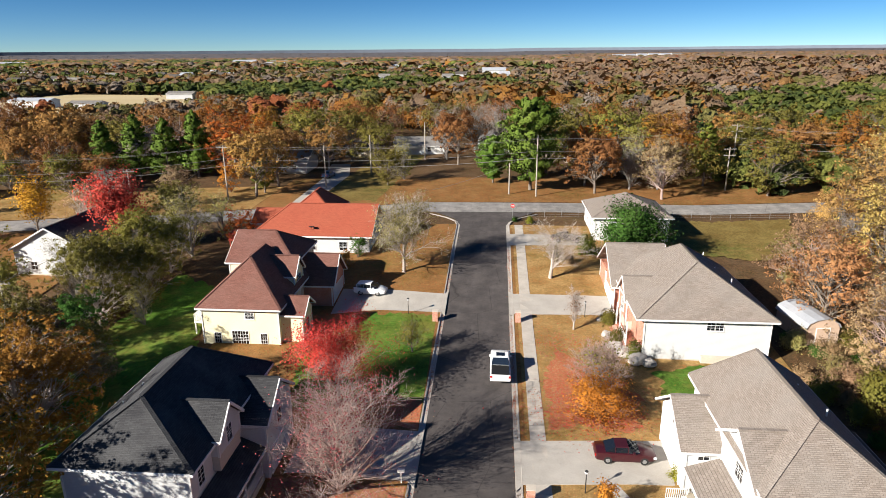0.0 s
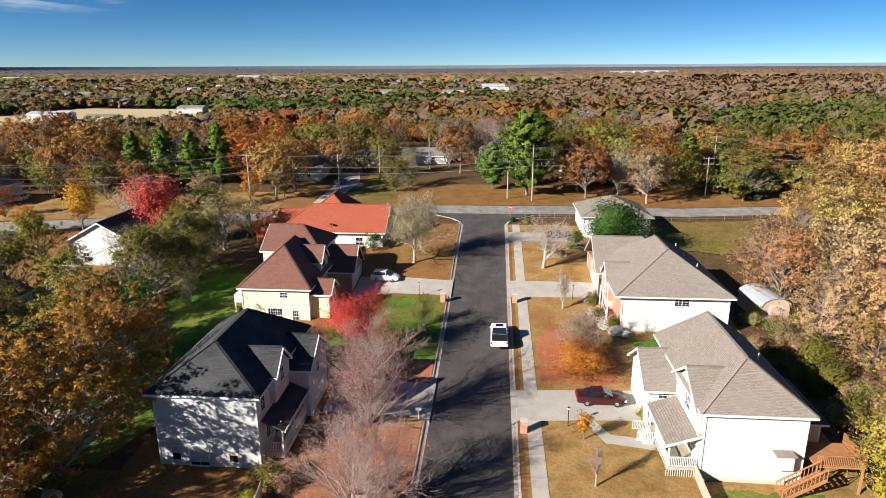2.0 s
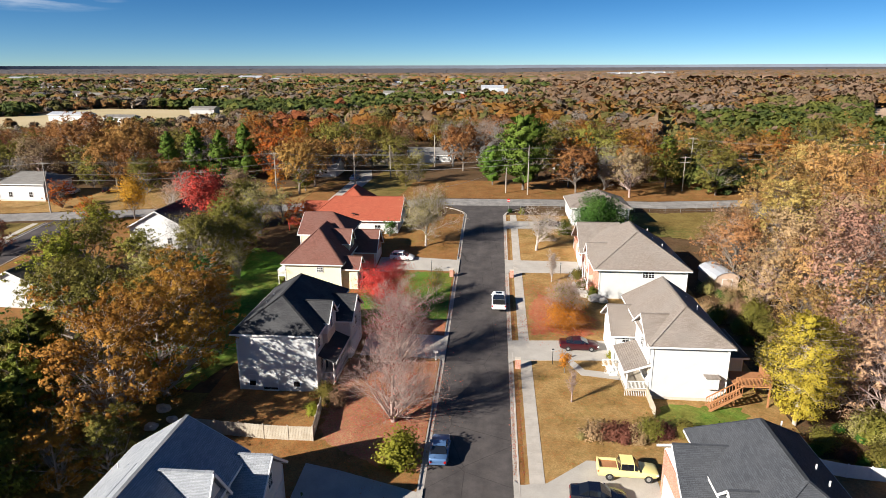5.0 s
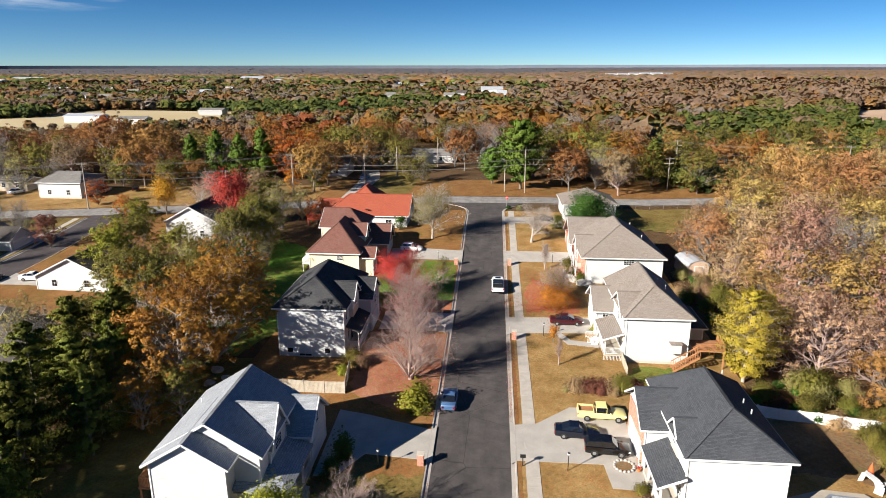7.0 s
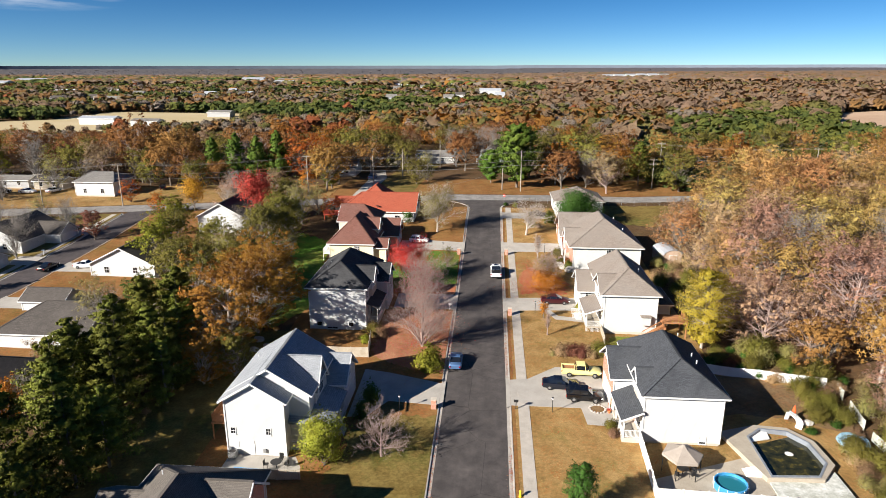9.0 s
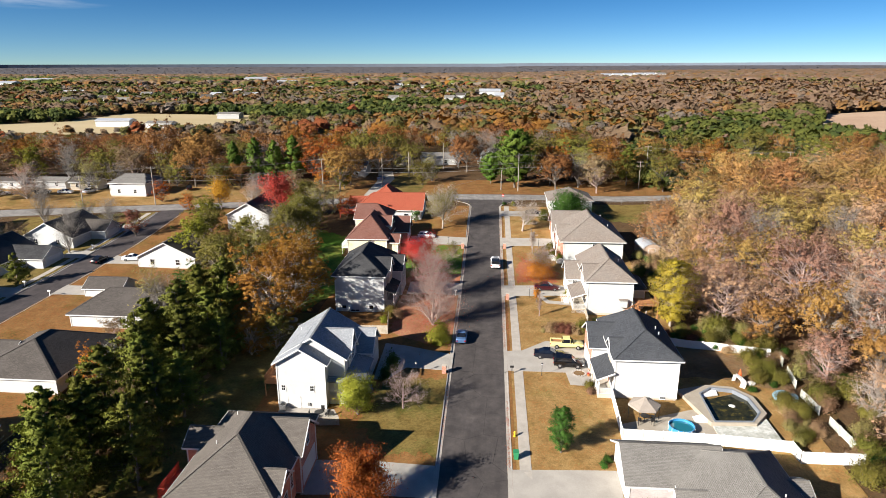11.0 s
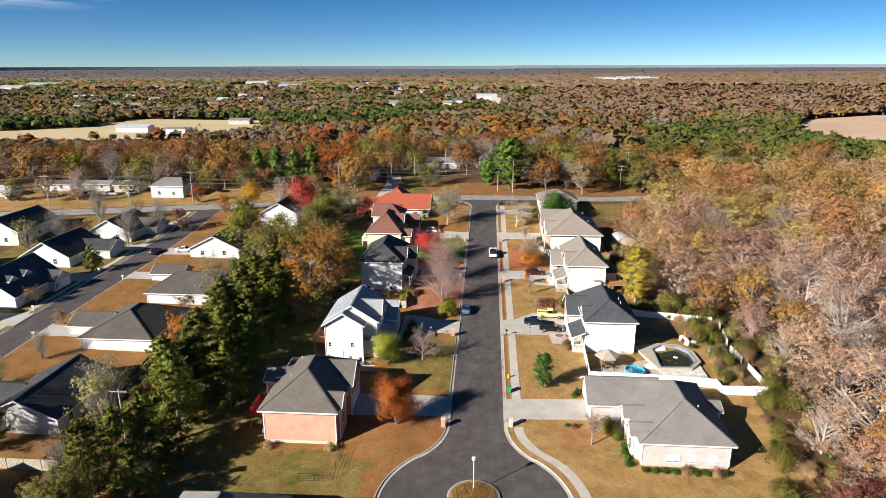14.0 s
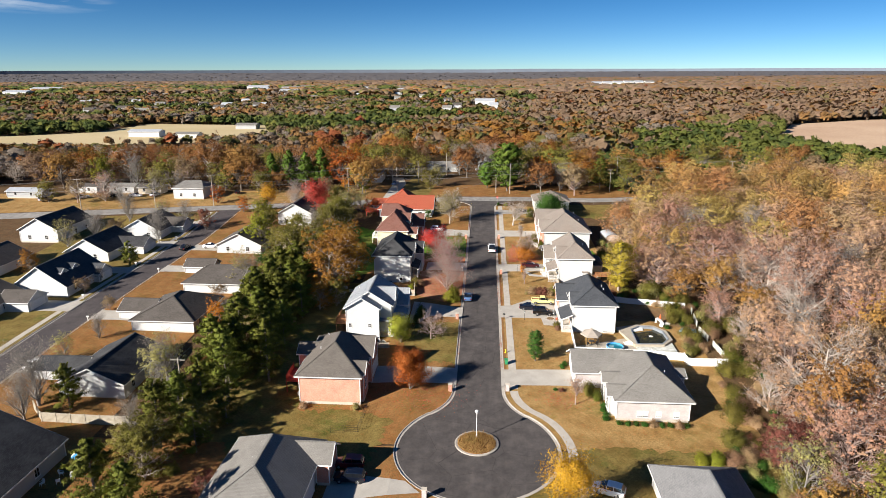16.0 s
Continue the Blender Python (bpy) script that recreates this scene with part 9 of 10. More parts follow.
for x, y in ((13.3, 74.3), (9.6, 12.0), (9.4, 43.0), (-8.6, 74.0), (-9.3, 11.2)):
    yard_lamp(x, y)


def mailbox_brick(x, y, mat="brick"):
    p = thing("mailbox", (x, y, lawn_z(x, y)), "brick mailbox pillar by the kerb", "mailbox", "brick mailbox pillars")
    part("pillar", Shape().box(-0.32, 0.32, -0.30, 0.30, -0.1, 1.25), M[mat], p)
    part("cap", Shape().box(-0.37, 0.37, -0.35, 0.35, 1.25, 1.33), M["footing"], p)
    side = -1 if x > 0 else 1
    b = part("letter_box", Shape().box(0.18 * side - 0.17, 0.18 * side + 0.17, -0.10, 0.10, 0.85, 1.08), M["dark"], p)
    part("letter_flap", Shape().box(0.36 * side - 0.015, 0.36 * side + 0.015, -0.1, 0.1, 0.85, 1.07), M["grey_metal"], b)


for x, y, m in ((5.05, 72.6, "brick"), (-5.05, 72.3, "brick"), (5.1, 41.7, "brick"), (-5.1, 11.9, "brick"), (-4.95, -18.2, "brick"), (5.0, -17.6, "brick_pink"), (-6.9, -46.2, "brick_pink")):
    mailbox_brick(x, y, m)


def mailbox_post(x, y, mat="dark", label="black mailbox on a post by the kerb"):
    p = thing("mailbox", (x, y, lawn_z(x, y)), label, "mailbox", "mailboxes on posts")
    part("post", Shape().box(-0.05, 0.05, -0.05, 0.05, -0.1, 1.0), M[mat], p)
    part("letter_box", Shape().box(-0.28, 0.28, -0.11, 0.11, 1.0, 1.26), M[mat], p)


mailbox_post(5.15, 12.4)
mailbox_post(-5.1, 43.2, "vinyl", "white mailbox on a post by the kerb")
for x, y in ((-94.3, 42.2), (-94.3, 18.2), (-85.6, 6.0), (-94.3, 66), (-85.6, 37.5)):
    mailbox_post(x, y, "vinyl", "white mailbox on a post by the kerb")

h = thing("fire_hydrant", (5.05, -3.7, lawn_z(5, -3.7)), "yellow fire hydrant on the verge", "fire hydrant")
yl = plain("hydrant_yellow", (0.75, 0.52, 0.03), 0.45)
part("barrel", Shape().lathe([(0.17, 0), (0.17, 0.08), (0.12, 0.1), (0.12, 0.55), (0.15, 0.58), (0.13, 0.68), (0.04, 0.76)], 12), yl, h)
for sg in (1, -1):
    part("nozzle", Shape().rod((0, sg * 0.08, 0.45), (0, sg * 0.22, 0.45), 0.06, 0.06, 8), yl, h)
b = thing("waste_bin", (5.05, -8.2, lawn_z(5, -8.2)), "green wheeled waste bin on the verge", "waste bin")
gr = plain("bin_green", (0.03, 0.24, 0.10), 0.5)
s = Shape()
s.v = [(-0.26, -0.3, 0.08), (0.26, -0.3, 0.08), (0.26, 0.28, 0.08), (-0.26, 0.28, 0.08), (-0.32, -0.38, 1.0), (0.32, -0.38, 1.0), (0.32, 0.36, 1.0), (-0.32, 0.36, 1.0)]
s.f = [(3, 2, 1, 0), (4, 5, 6, 7), (0, 1, 5, 4), (1, 2, 6, 5), (2, 3, 7, 6), (3, 0, 4, 7)]
s.mi = [0] * 6
part("bin_body", s, gr, b)
part("lid", Shape().box(-0.35, 0.35, -0.42, 0.40, 1.0, 1.07), gr, b)
for sg in (1, -1):
    part("wheel", Shape().rod((sg * 0.24, 0.32, 0.12), (sg * 0.31, 0.32, 0.12), 0.12, 0.12, 12), M["tyre"], b)

sg_ = thing("stop_sign", (5.2, 112.2, ground_z(5.2, 112.2)), "red octagonal stop sign seen from behind the kerb", "stop sign")
part("post", Shape().rod((0, 0, 0), (0, 0, 2.6), 0.04, 0.04, 8), M["grey_metal"], sg_)
s = Shape()
octo = [(0.38 * math.cos(radians(22.5 + 45 * i)), 0.38 * math.sin(radians(22.5 + 45 * i))) for i in range(8)]
s.slab(octo, -0.012, 0.012)
s.v = [(x, z - 0.05, y + 2.35) for x, y, z in s.v]
plate = part("sign_plate", s, plain("sign_red", (0.55, 0.03, 0.03), 0.4), sg_)
s = Shape()
s.box(-0.26, 0.26, -0.075, -0.07, 2.28, 2.42)
part("sign_bar", s, M["trim"], plate, "white lettering band")


def panel_fence(name, pts, h, mat, label, gap=2.4, board=0.0, kind_cat="fence"):
    """A fence along points: posts and panels (or boards)."""
    f = thing(name, (pts[0][0], pts[0][1], lawn_z(*pts[0])), label, kind_cat)
    ox, oy, oz = f.location
    for (xa, ya), (xb, yb) in zip(pts, pts[1:]):
        n = max(1, round(math.dist((xa, ya), (xb, yb)) / gap))
        for i in range(n):
            if mat == "vinyl_old" and (i * 3 + int(xa)) % 7 in (3, 5):
                continue
            a = (xa + (xb - xa) * i / n, ya + (yb - ya) * i / n)
            c = (xa + (xb - xa) * (i + 1) / n, ya + (yb - ya) * (i + 1) / n)
            za, zb = lawn_z(*a), lawn_z(*c)
            part("post", Shape().box(a[0] - ox - 0.065, a[0] - ox + 0.065, a[1] - oy - 0.065, a[1] - oy + 0.065, za - oz - 0.3, za - oz + h + 0.08), M[mat], f)
            if board:
                m = int(math.dist(a, c) / board)
                for k in range(m):
                    t = (k + 0.5) / m
                    p = (a[0] + (c[0] - a[0]) * t - ox, a[1] + (c[1] - a[1]) * t - oy, za + (zb - za) * t - oz)
                    d = Vector((c[0] - a[0], c[1] - a[1], 0)).normalized() * (board * 0.46)
                    part("board", Shape().beam((p[0] - d.x, p[1] - d.y, p[2] + h / 2), (p[0] + d.x, p[1] + d.y, p[2] + h / 2), 0.03, h * (0.97 + 0.04 * ((k * 7) % 5) / 5)), M[mat], f)
                part("rail", Shape().beam((a[0] - ox, a[1] - oy + 0.03, za - oz + h * 0.8), (c[0] - ox, c[1] - oy + 0.03, zb - oz + h * 0.8), 0.05, 0.09), M[mat], f)
            else:
                part("panel", Shape().beam((a[0] - ox, a[1] - oy, za - oz + h / 2), (c[0] - ox, c[1] - oy, zb - oz + h / 2), 0.05, h), M[mat], f)
    return f


panel_fence("vinyl_fence", [(19.0, 6.6), (18.6, -3.4), (31.0, -3.6), (39.0, -4.2), (39.2, -6.0)], 1.6, "vinyl", "white vinyl privacy fence round a pool yard")
panel_fence("vinyl_fence", [(39.3, -6.2), (46.4, -6.4)], 1.6, "vinyl", "white vinyl fence behind a back garden")
panel_fence("vinyl_fence", [(46.4, -6.0), (46.8, -2.5), (45.8, 9.0), (47.4, 20.3)], 1.2, "vinyl_old", "stained white vinyl fence at the wood's edge")
panel_fence("vinyl_fence", [(30.0, 24.5), (34.5, 23.3), (38.5, 22.9), (46.4, 20.9)], 1.35, "vinyl", "stained white vinyl fence at the wood's edge")
panel_fence("wooden_fence", [(-29.0, 26.2), (-15.9, 25.2), (-16.6, 31.2)], 1.6, "fence_wood", "weathered grey-brown board fence", 2.4, 0.16)
panel_fence("wooden_fence", [(-33.0, -2.5), (-18.0, -2.2)], 1.2, "fence_wood", "low weathered board fence", 2.4, 0.18)
panel_fence("wooden_fence", [(-74.0, -28.0), (-70.6, -31.1), (-55.9, -31.1)], 1.7, "fence_wood", "weathered grey board fence", 2.4, 0.18)
panel_fence("wooden_fence", [(19.3, 36.3), (19.2, 31.6)], 1.3, "fence_wood", "short weathered board fence", 2.2, 0.16)


def wire_fence(pts, h, label, gap=2.6, mat="grey_metal"):
    f = thing("wire_fence", (*pts[0], lawn_z(*pts[0])), label, "fence", "wire fences")
    ox, oy, oz = f.location
    for (xa, ya), (xb, yb) in zip(pts, pts[1:]):
        n = max(1, round(math.dist((xa, ya), (xb, yb)) / gap))
        q = [(xa + (xb - xa) * i / n, ya + (yb - ya) * i / n) for i in range(n + 1)]
        for a in q:
            z = lawn_z(*a) - oz
            part("post", Shape().rod((a[0] - ox, a[1] - oy, z - 0.2), (a[0] - ox, a[1] - oy, z + h), 0.03, 0.03, 6), M[mat], f)
        for k in (0.05, 0.35, 0.65, 0.98):
            part("strand", Shape().beam((xa - ox, ya - oy, lawn_z(xa, ya) - oz + h * k), (xb - ox, yb - oy, lawn_z(xb, yb) - oz + h * k), 0.025, 0.02), M[mat], f)


wire_fence([(-18.7, -23.4), (-18.9, -30.6), (-23.2, -31.0)], 1.2, "low black wire fence on a lawn", 2.5, "dark")
wire_fence([(8.0, 113.2), (20, 113.6), (54, 114.4)], 1.3, "wire fence with pale posts along the road", 3.4)

# ---- bed by the porch of the black-roofed house ----
rng = random.Random(71)
bed = thing("flower_bed", (15.3, 13.1, lawn_z(15.3, 13.1) + 0.02), "round bed edged with grey stones by a porch", "flower bed")
part("soil", Shape().lathe([(0.0, 0.06), (0.75, 0.05), (0.95, 0.0), (0.95, -0.15)], 20), M["yard_earth"], bed)
for i in range(15):
    a = i * 2 * math.pi / 15
    part("stone", Shape().lathe([(0.0, 0.19), (0.11, 0.16), (0.17, 0.08), (0.15, -0.1)], 7, (0.98 * math.cos(a), 0.98 * math.sin(a), rng.uniform(-0.04, 0.02))), M["rock"], bed)
for x, y, mat, lab in [(16.6, 12.4, "terracotta", "orange pumpkin-coloured flower pot by porch steps"), (17.0, 14.0, "terracotta", "orange flower pot by porch steps"), (16.9, 13.2, "vinyl", "white flower pot by porch steps")]:
    pot = thing("flower_pot", (x, y, lawn_z(x, y) + 0.02), lab, "flower pot", "pots by the porch")
    part("pot", Shape().lathe([(0.0, 0.0), (0.15, 0.0), (0.22, 0.34), (0.25, 0.38), (0.20, 0.36), (0.0, 0.33)], 12), M[mat], pot)
    plant_me = bush(int(x * 10), 0.28, 0.4, "L_green" if mat == "vinyl" else "L_red", 160, 0.07)[1]
    leaves = part("leaves", plant_me, None, pot)
    leaves.location = (0, 0, 0.33)

# ---- pool yard ----
patio_z = lawn_z(28, 3) + 0.03
fixed("pool_patio", Shape().slab([(19.2, -3.0), (31.0, -3.2), (31.4, 2.0), (33.0, 8.0), (30.0, 12.0), (28.2, 12.0), (28.2, 6.4), (19.3, 6.4)], patio_z - 0.2, patio_z), M["patio_tan"], "tan concrete patio beside a pool", "patio")
p = thing("swimming_pool", (0, 0, patio_z), "drained pool with dark green water and grey liner walls", "swimming pool")
rim = [(31.2, 0.5), (36.3, 0.8), (38.2, 3.4), (38.1, 7.4), (36.6, 9.7), (33.6, 10.1), (31.5, 8.2)]
rim = rim if sum((b[0] - a[0]) * (b[1] + a[1]) for a, b in zip(rim, rim[1:] + rim[:1])) < 0 else rim[::-1]
cxp, cyp = sum(a for a, _ in rim) / 7, sum(b for _, b in rim) / 7
inner = [(cxp + (a - cxp) * 0.94, cyp + (b - cyp) * 0.94) for a, b in rim]
for (a, b), (c, d) in zip(zip(rim, inner), list(zip(rim, inner))[1:] + [(rim[0], inner[0])]):
    s = Shape()
    s.face((*a, 0.62), (*c, 0.62), (*d, 0.62), (*b, 0.62))
    s.face((*b, 0.62), (*d, 0.62), (*d, 0.0), (*b, 0.0))
    s.face((*a, 0.62), (*a, -0.6), (*c, -0.6), (*c, 0.62))
    part("pool_wall", s, M["pool_wall"], p)
# the tan concrete surround, level with the pool's rim
outer = [(30.75, 0.4), (36.6, 0.5), (38.9, 3.2), (38.8, 7.8), (36.9, 10.4), (33.3, 10.8), (28.6, 9.0)]
near_rim = [min(rim, key=lambda q: (q[0] - a) ** 2 + (q[1] - b) ** 2) for a, b in outer]
s = Shape()
for (a, c), (b, d) in zip(zip(outer, near_rim), list(zip(outer, near_rim))[1:] + [(outer[0], near_rim[0])]):
    s.face((*a, patio_z + 0.56), (*b, patio_z + 0.56), (*d, patio_z + 0.56), (*c, patio_z + 0.56))
    s.face((*a, patio_z - 0.5), (*b, patio_z - 0.5), (*b, patio_z + 0.56), (*a, patio_z + 0.56))
fixed("pool_surround", s, M["patio_tan"], "worn tan concrete round a pool", "patio")
n = Nodes("pool_water")
pw = n.noise(n.where(), 1.2, 4)
n.bump(n.noise(n.where(), 4.0, 3), 0.15, 0.03)
wm = n.done(n.ramp(pw, [(0.35, (0.010, 0.012, 0.004)), (0.58, (0.040, 0.036, 0.010)), (0.72, (0.11, 0.085, 0.015))]), 0.12, 0, 0.5)
s = Shape()
s.face(*[(a, b, 0.06) for a, b in inner])
part("water", s, wm, p)
s = Shape()
s.slab([(31.7, 7.6), (34.2, 8.4), (34.4, 9.8), (33.2, 9.9), (31.9, 8.2)], 0.16, 0.30)
part("pool_step", s, M["vinyl"], p, "white pool steps")
part("pool_hose", Shape().lathe([(0.35, 0.1), (0.45, 0.16), (0.35, 0.2)], 14, (35.2, 5.6, 0)), M["vinyl"], p)
s = Shape().slab([(30.9, -3.1), (38.5, -3.7), (38.6, 2.6), (36.5, 0.6), (31.0, 0.3)], -0.2, 0.14)
s2 = thing("pool_deck", (0, 0, patio_z), "stained white pool deck with steps", "pool deck")
part("deck_top", s, M["vinyl_old"], s2)
for i in range(4):
    part("step", Shape().box(29.0 + i * 0.42, 29.42 + i * 0.42, 1.2, 2.6, -0.1, 0.14 * i + 0.1), M["vinyl"], s2)
r = thing("round_pool", (26.6, -0.9, patio_z), "round blue above-ground pool", "round pool")
part("pool_ring", Shape().lathe([(1.62, 0.0), (1.66, 0.72), (1.60, 0.78), (1.52, 0.74), (1.50, 0.4)], 24), M["pool_blue"], r)
part("water", Shape().lathe([(1.51, 0.42), (1.51, 0.48), (0.2, 0.49)], 24), glassy("blue_water", (0.02, 0.16, 0.20), 0.05), r)
for i in range(12):
    a = radians(30 * i)
    part("pool_rib", Shape().rod((1.68 * math.cos(a), 1.68 * math.sin(a), 0), (1.68 * math.cos(a), 1.68 * math.sin(a), 0.76), 0.035, 0.035, 6), M["vinyl"], r)
g = thing("gazebo", (22.3, 1.6, patio_z), "brown canvas gazebo on metal posts", "gazebo")
s = Shape()
ga = [(2.15 * math.cos(radians(60 * i)), 2.15 * math.sin(radians(60 * i))) for i in range(6)]
for i in range(6):
    a, b = ga[i], ga[(i + 1) % 6]
    s.face((*a, 2.2), (*b, 2.2), (b[0] * 0.14, b[1] * 0.14, 3.05), (a[0] * 0.14, a[1] * 0.14, 3.05))
    s.face((*a, 2.2), (*a, 1.95), (*b, 1.95), (*b, 2.2))
    post(g, a[0] * 0.93, a[1] * 0.93, 0, 2.2, "dark", 0.07)
part("canopy", s, M["canvas"], g)
part("canopy_cap", Shape().lathe([(0.5, 3.0), (0.08, 3.3)], 6), M["canvas"], g)
tb = thing("patio_table", (22.4, 1.2, patio_z), "dark round patio table", "table")
part("tabletop", Shape().lathe([(0.6, 0.70), (0.62, 0.73), (0.60, 0.75)], 18), M["dark"], tb)
part("stem", Shape().rod((0, 0, 0), (0, 0, 0.7), 0.05, 0.05, 8), M["dark"], tb)


def patio_chair(x, y, z, turn, mat="dark", label="dark metal patio chair"):
    c = thing("patio_chair", (x, y, z), label, "chair", "patio chairs", turn)
    part("seat", Shape().box(-0.24, 0.24, -0.24, 0.24, 0.42, 0.46), M[mat], c)
    part("backrest", Shape().box(-0.24, 0.24, 0.20, 0.25, 0.46, 0.95), M[mat], c)
    for a in (-0.21, 0.21):
        for b in (-0.21, 0.21):
            part("leg", Shape().rod((a, b, 0), (a, b, 0.42), 0.02, 0.02, 6), M[mat], c)


patio_chair(23.2, 0.5, patio_z, 200)
patio_chair(21.6, 0.4, patio_z, 150)
patio_chair(23.6, 1.6, patio_z, 270)
w = thing("water_slide", (38.0, 12.6, patio_z), "white plastic pool slide", "slide")
s = Shape()
for i in range(10):
    t, u = i / 10, (i + 1) / 10
    a = Vector((math.sin(t * 2.5) * 0.9, -1.6 * t, 1.3 * (1 - t) ** 0.8 + 0.15))
    c = Vector((math.sin(u * 2.5) * 0.9, -1.6 * u, 1.3 * (1 - u) ** 0.8 + 0.15))
    s.beam(a, c, 0.75, 0.14)
part("chute", s, M["vinyl"], w)
part("ladder", Shape().beam((0, 0.5, 0), (0, 0.05, 1.4), 0.5, 0.06), M["vinyl"], w)
t = thing("trampoline_cover", (43.6, 8.6, lawn_z(43.6, 8.6)), "crumpled pale blue tarpaulin on the ground", "tarpaulin")
rngn = np.random.default_rng(5)
s = Shape().lathe([(1.75, 0.05), (1.6, 0.34), (1.2, 0.40), (0.7, 0.33), (0.15, 0.38)], 18)
s.v = [(x + rngn.normal(0, 0.07), y + rngn.normal(0, 0.07), max(0, z + rngn.normal(0, 0.06))) for x, y, z in s.v]
part("sheet", s, M["tarp"], t)
k = thing("beach_umbrella", (38.9, 13.2, lawn_z(39, 13.2)), "folded orange-red garden umbrella", "umbrella")
part("umbrella_cloth", Shape().lathe([(0.05, 0.3), (0.3, 0.5), (0.22, 1.2), (0.03, 1.9)], 8), plain("orange_cloth", (0.72, 0.12, 0.03), 0.8), k)
part("pole", Shape().rod((0, 0, 0), (0, 0, 2.0), 0.025, 0.02, 6), M["grey_metal"], k)

# ---- the patio below the blue-grey roof ----
lz = lawn_z(-24, 0)
fixed("garden_patio", Shape().slab([(-27.2, -1.9), (-18.6, -1.9), (-18.6, 1.66), (-27.2, 1.66)], lz - 0.2, lz + 0.07), M["concrete"], "pale concrete patio behind a white house", "patio")
ac = thing("air_conditioner", (-26.6, 1.0, lz + 0.07), "grey air conditioner unit against a white wall", "air conditioner")
part("case", Shape().box(-0.42, 0.42, -0.42, 0.42, 0.05, 0.85), M["grey_metal"], ac)
part("fan_grille", Shape().lathe([(0.36, 0.852), (0.34, 0.88), (0.08, 0.89)], 16), M["dark"], ac)
for a in (0.15, 0.3, 0.45, 0.6, 0.75):
    part("louvre", Shape().box(-0.43, 0.43, -0.435, -0.42, a, a + 0.05), M["dark"], ac)
tp = thing("tarpaulin", (-24.6, -1.2, lz + 0.075), "flat blue tarpaulin lying on a patio", "tarpaulin")
part("sheet", Shape().slab([(-1.7, -0.45), (1.5, -0.5), (1.7, 0.35), (-1.2, 0.5)], 0.0, 0.04), M["pool_blue"], tp)
tb = thing("patio_table", (-21.2, -0.4, lz + 0.07), "dark metal patio table", "table")
part("tabletop", Shape().lathe([(0.6, 0.70), (0.62, 0.73), (0.60, 0.75)], 18), M["dark"], tb)
part("stem", Shape().rod((0, 0, 0), (0, 0, 0.7), 0.05, 0.05, 8), M["dark"], tb)
patio_chair(-22.3, -0.5, lz + 0.07, 90)
patio_chair(-20.1, -0.3, lz + 0.07, 270)
patio_chair(-21.0, 0.7, lz + 0.07, 0)

# ---- decks, shed, patio things ----
d = thing("timber_deck", (0, 0, 0), "brown timber deck and stair behind a white house", "deck")
dz = lawn_z(29, 36)
part("deck_floor", Shape().box(28.4, 32.2, 35.0, 38.6, dz + 2.3, dz + 2.45), M["deck"], d)
for x, y in ((28.5, 35.1), (32.1, 35.1), (32.1, 38.5)):
    post(d, x, y, dz - 0.3, dz + 2.4, "deck", 0.16)
railing(d, (28.4, 35.0), (32.2, 35.0), dz + 2.45, 1.0, "deck")
railing(d, (32.2, 35.0), (32.2, 38.6), dz + 2.45, 1.0, "deck")
for i in range(11):
    part("stair_tread", Shape().box(28.35 - i * 0.29, 28.65 - i * 0.29, 33.6, 34.8, dz + 2.1 - i * 0.19, dz + 2.15 - i * 0.19), M["deck"], d)
for yy in (33.6, 34.8):
    part("stringer", Shape().beam((28.6, yy, dz + 2.1), (25.4, yy, dz + 0.0), 0.06, 0.28), M["deck"], d)
    part("stair_rail", Shape().beam((28.6, yy, dz + 3.1), (25.4, yy, dz + 1.0), 0.08, 0.1), M["deck"], d)
    for i in range(12):
        u = i / 11
        part("baluster", Shape().beam((28.6 - 3.2 * u, yy, dz + 2.1 - 2.1 * u), (28.6 - 3.2 * u, yy, dz + 3.1 - 2.1 * u), 0.045, 0.045), M["deck"], d)
sh = thing("garden_shed", (38.6, 72.3, lawn_z(38.6, 72.3)), "tan garden shed with a rounded grey metal roof", "shed", "", 8)
part("wall", Shape().box(-1.9, 1.9, -3.0, 3.0, 0, 2.0), M["shed_wall"], sh)
s = Shape()
prof = [(-2.1, 1.95), (-1.75, 2.55), (-0.95, 2.95), (0, 3.1), (0.95, 2.95), (1.75, 2.55), (2.1, 1.95)]
for (a, b), (c, e) in zip(prof, prof[1:]):
    s.face((a, -3.15, b), (c, -3.15, e), (c, 3.15, e), (a, 3.15, b))
part("roof", s, M["tin"], sh)
for yy in (-3.0, 3.0):
    s = Shape()
    s.face(*[(a * 0.92, yy, b - 0.03) for a, b in prof])
    part("gable_end", s, M["shed_wall"], sh)
door(sh, (0, -3.0, 0.05), 'S', 1.5, 1.9, "shed_wall")
pt = fixed("brick_patio", Shape().slab([(-27.0, 31.2), (-16.9, 31.6), (-17.8, 35.0), (-27.0, 35.0)], -1.5, -0.78), M["patio"], "reddish paved patio behind a white house", "patio")
pt = fixed("rear_patio", Shape().slab([(-27.2, -1.9), (-18.2, -1.9), (-18.6, 1.6), (-27.2, 1.6)], -2.9, -2.32), M["concrete"], "concrete patio behind a white house", "patio")
a = thing("air_conditioner", (-26.3, 1.1, -2.32), "grey outdoor air conditioner on a patio", "air conditioner")
part("casing", Shape().box(-0.4, 0.4, -0.4, 0.4, 0, 0.85), M["grey_metal"], a)
part("fan_grille", Shape().lathe([(0.34, 0.85), (0.33, 0.89), (0.05, 0.90)], 16), M["dark"], a)
tb = thing("patio_table", (-21.2, -0.4, -2.32), "dark glass patio table", "table")
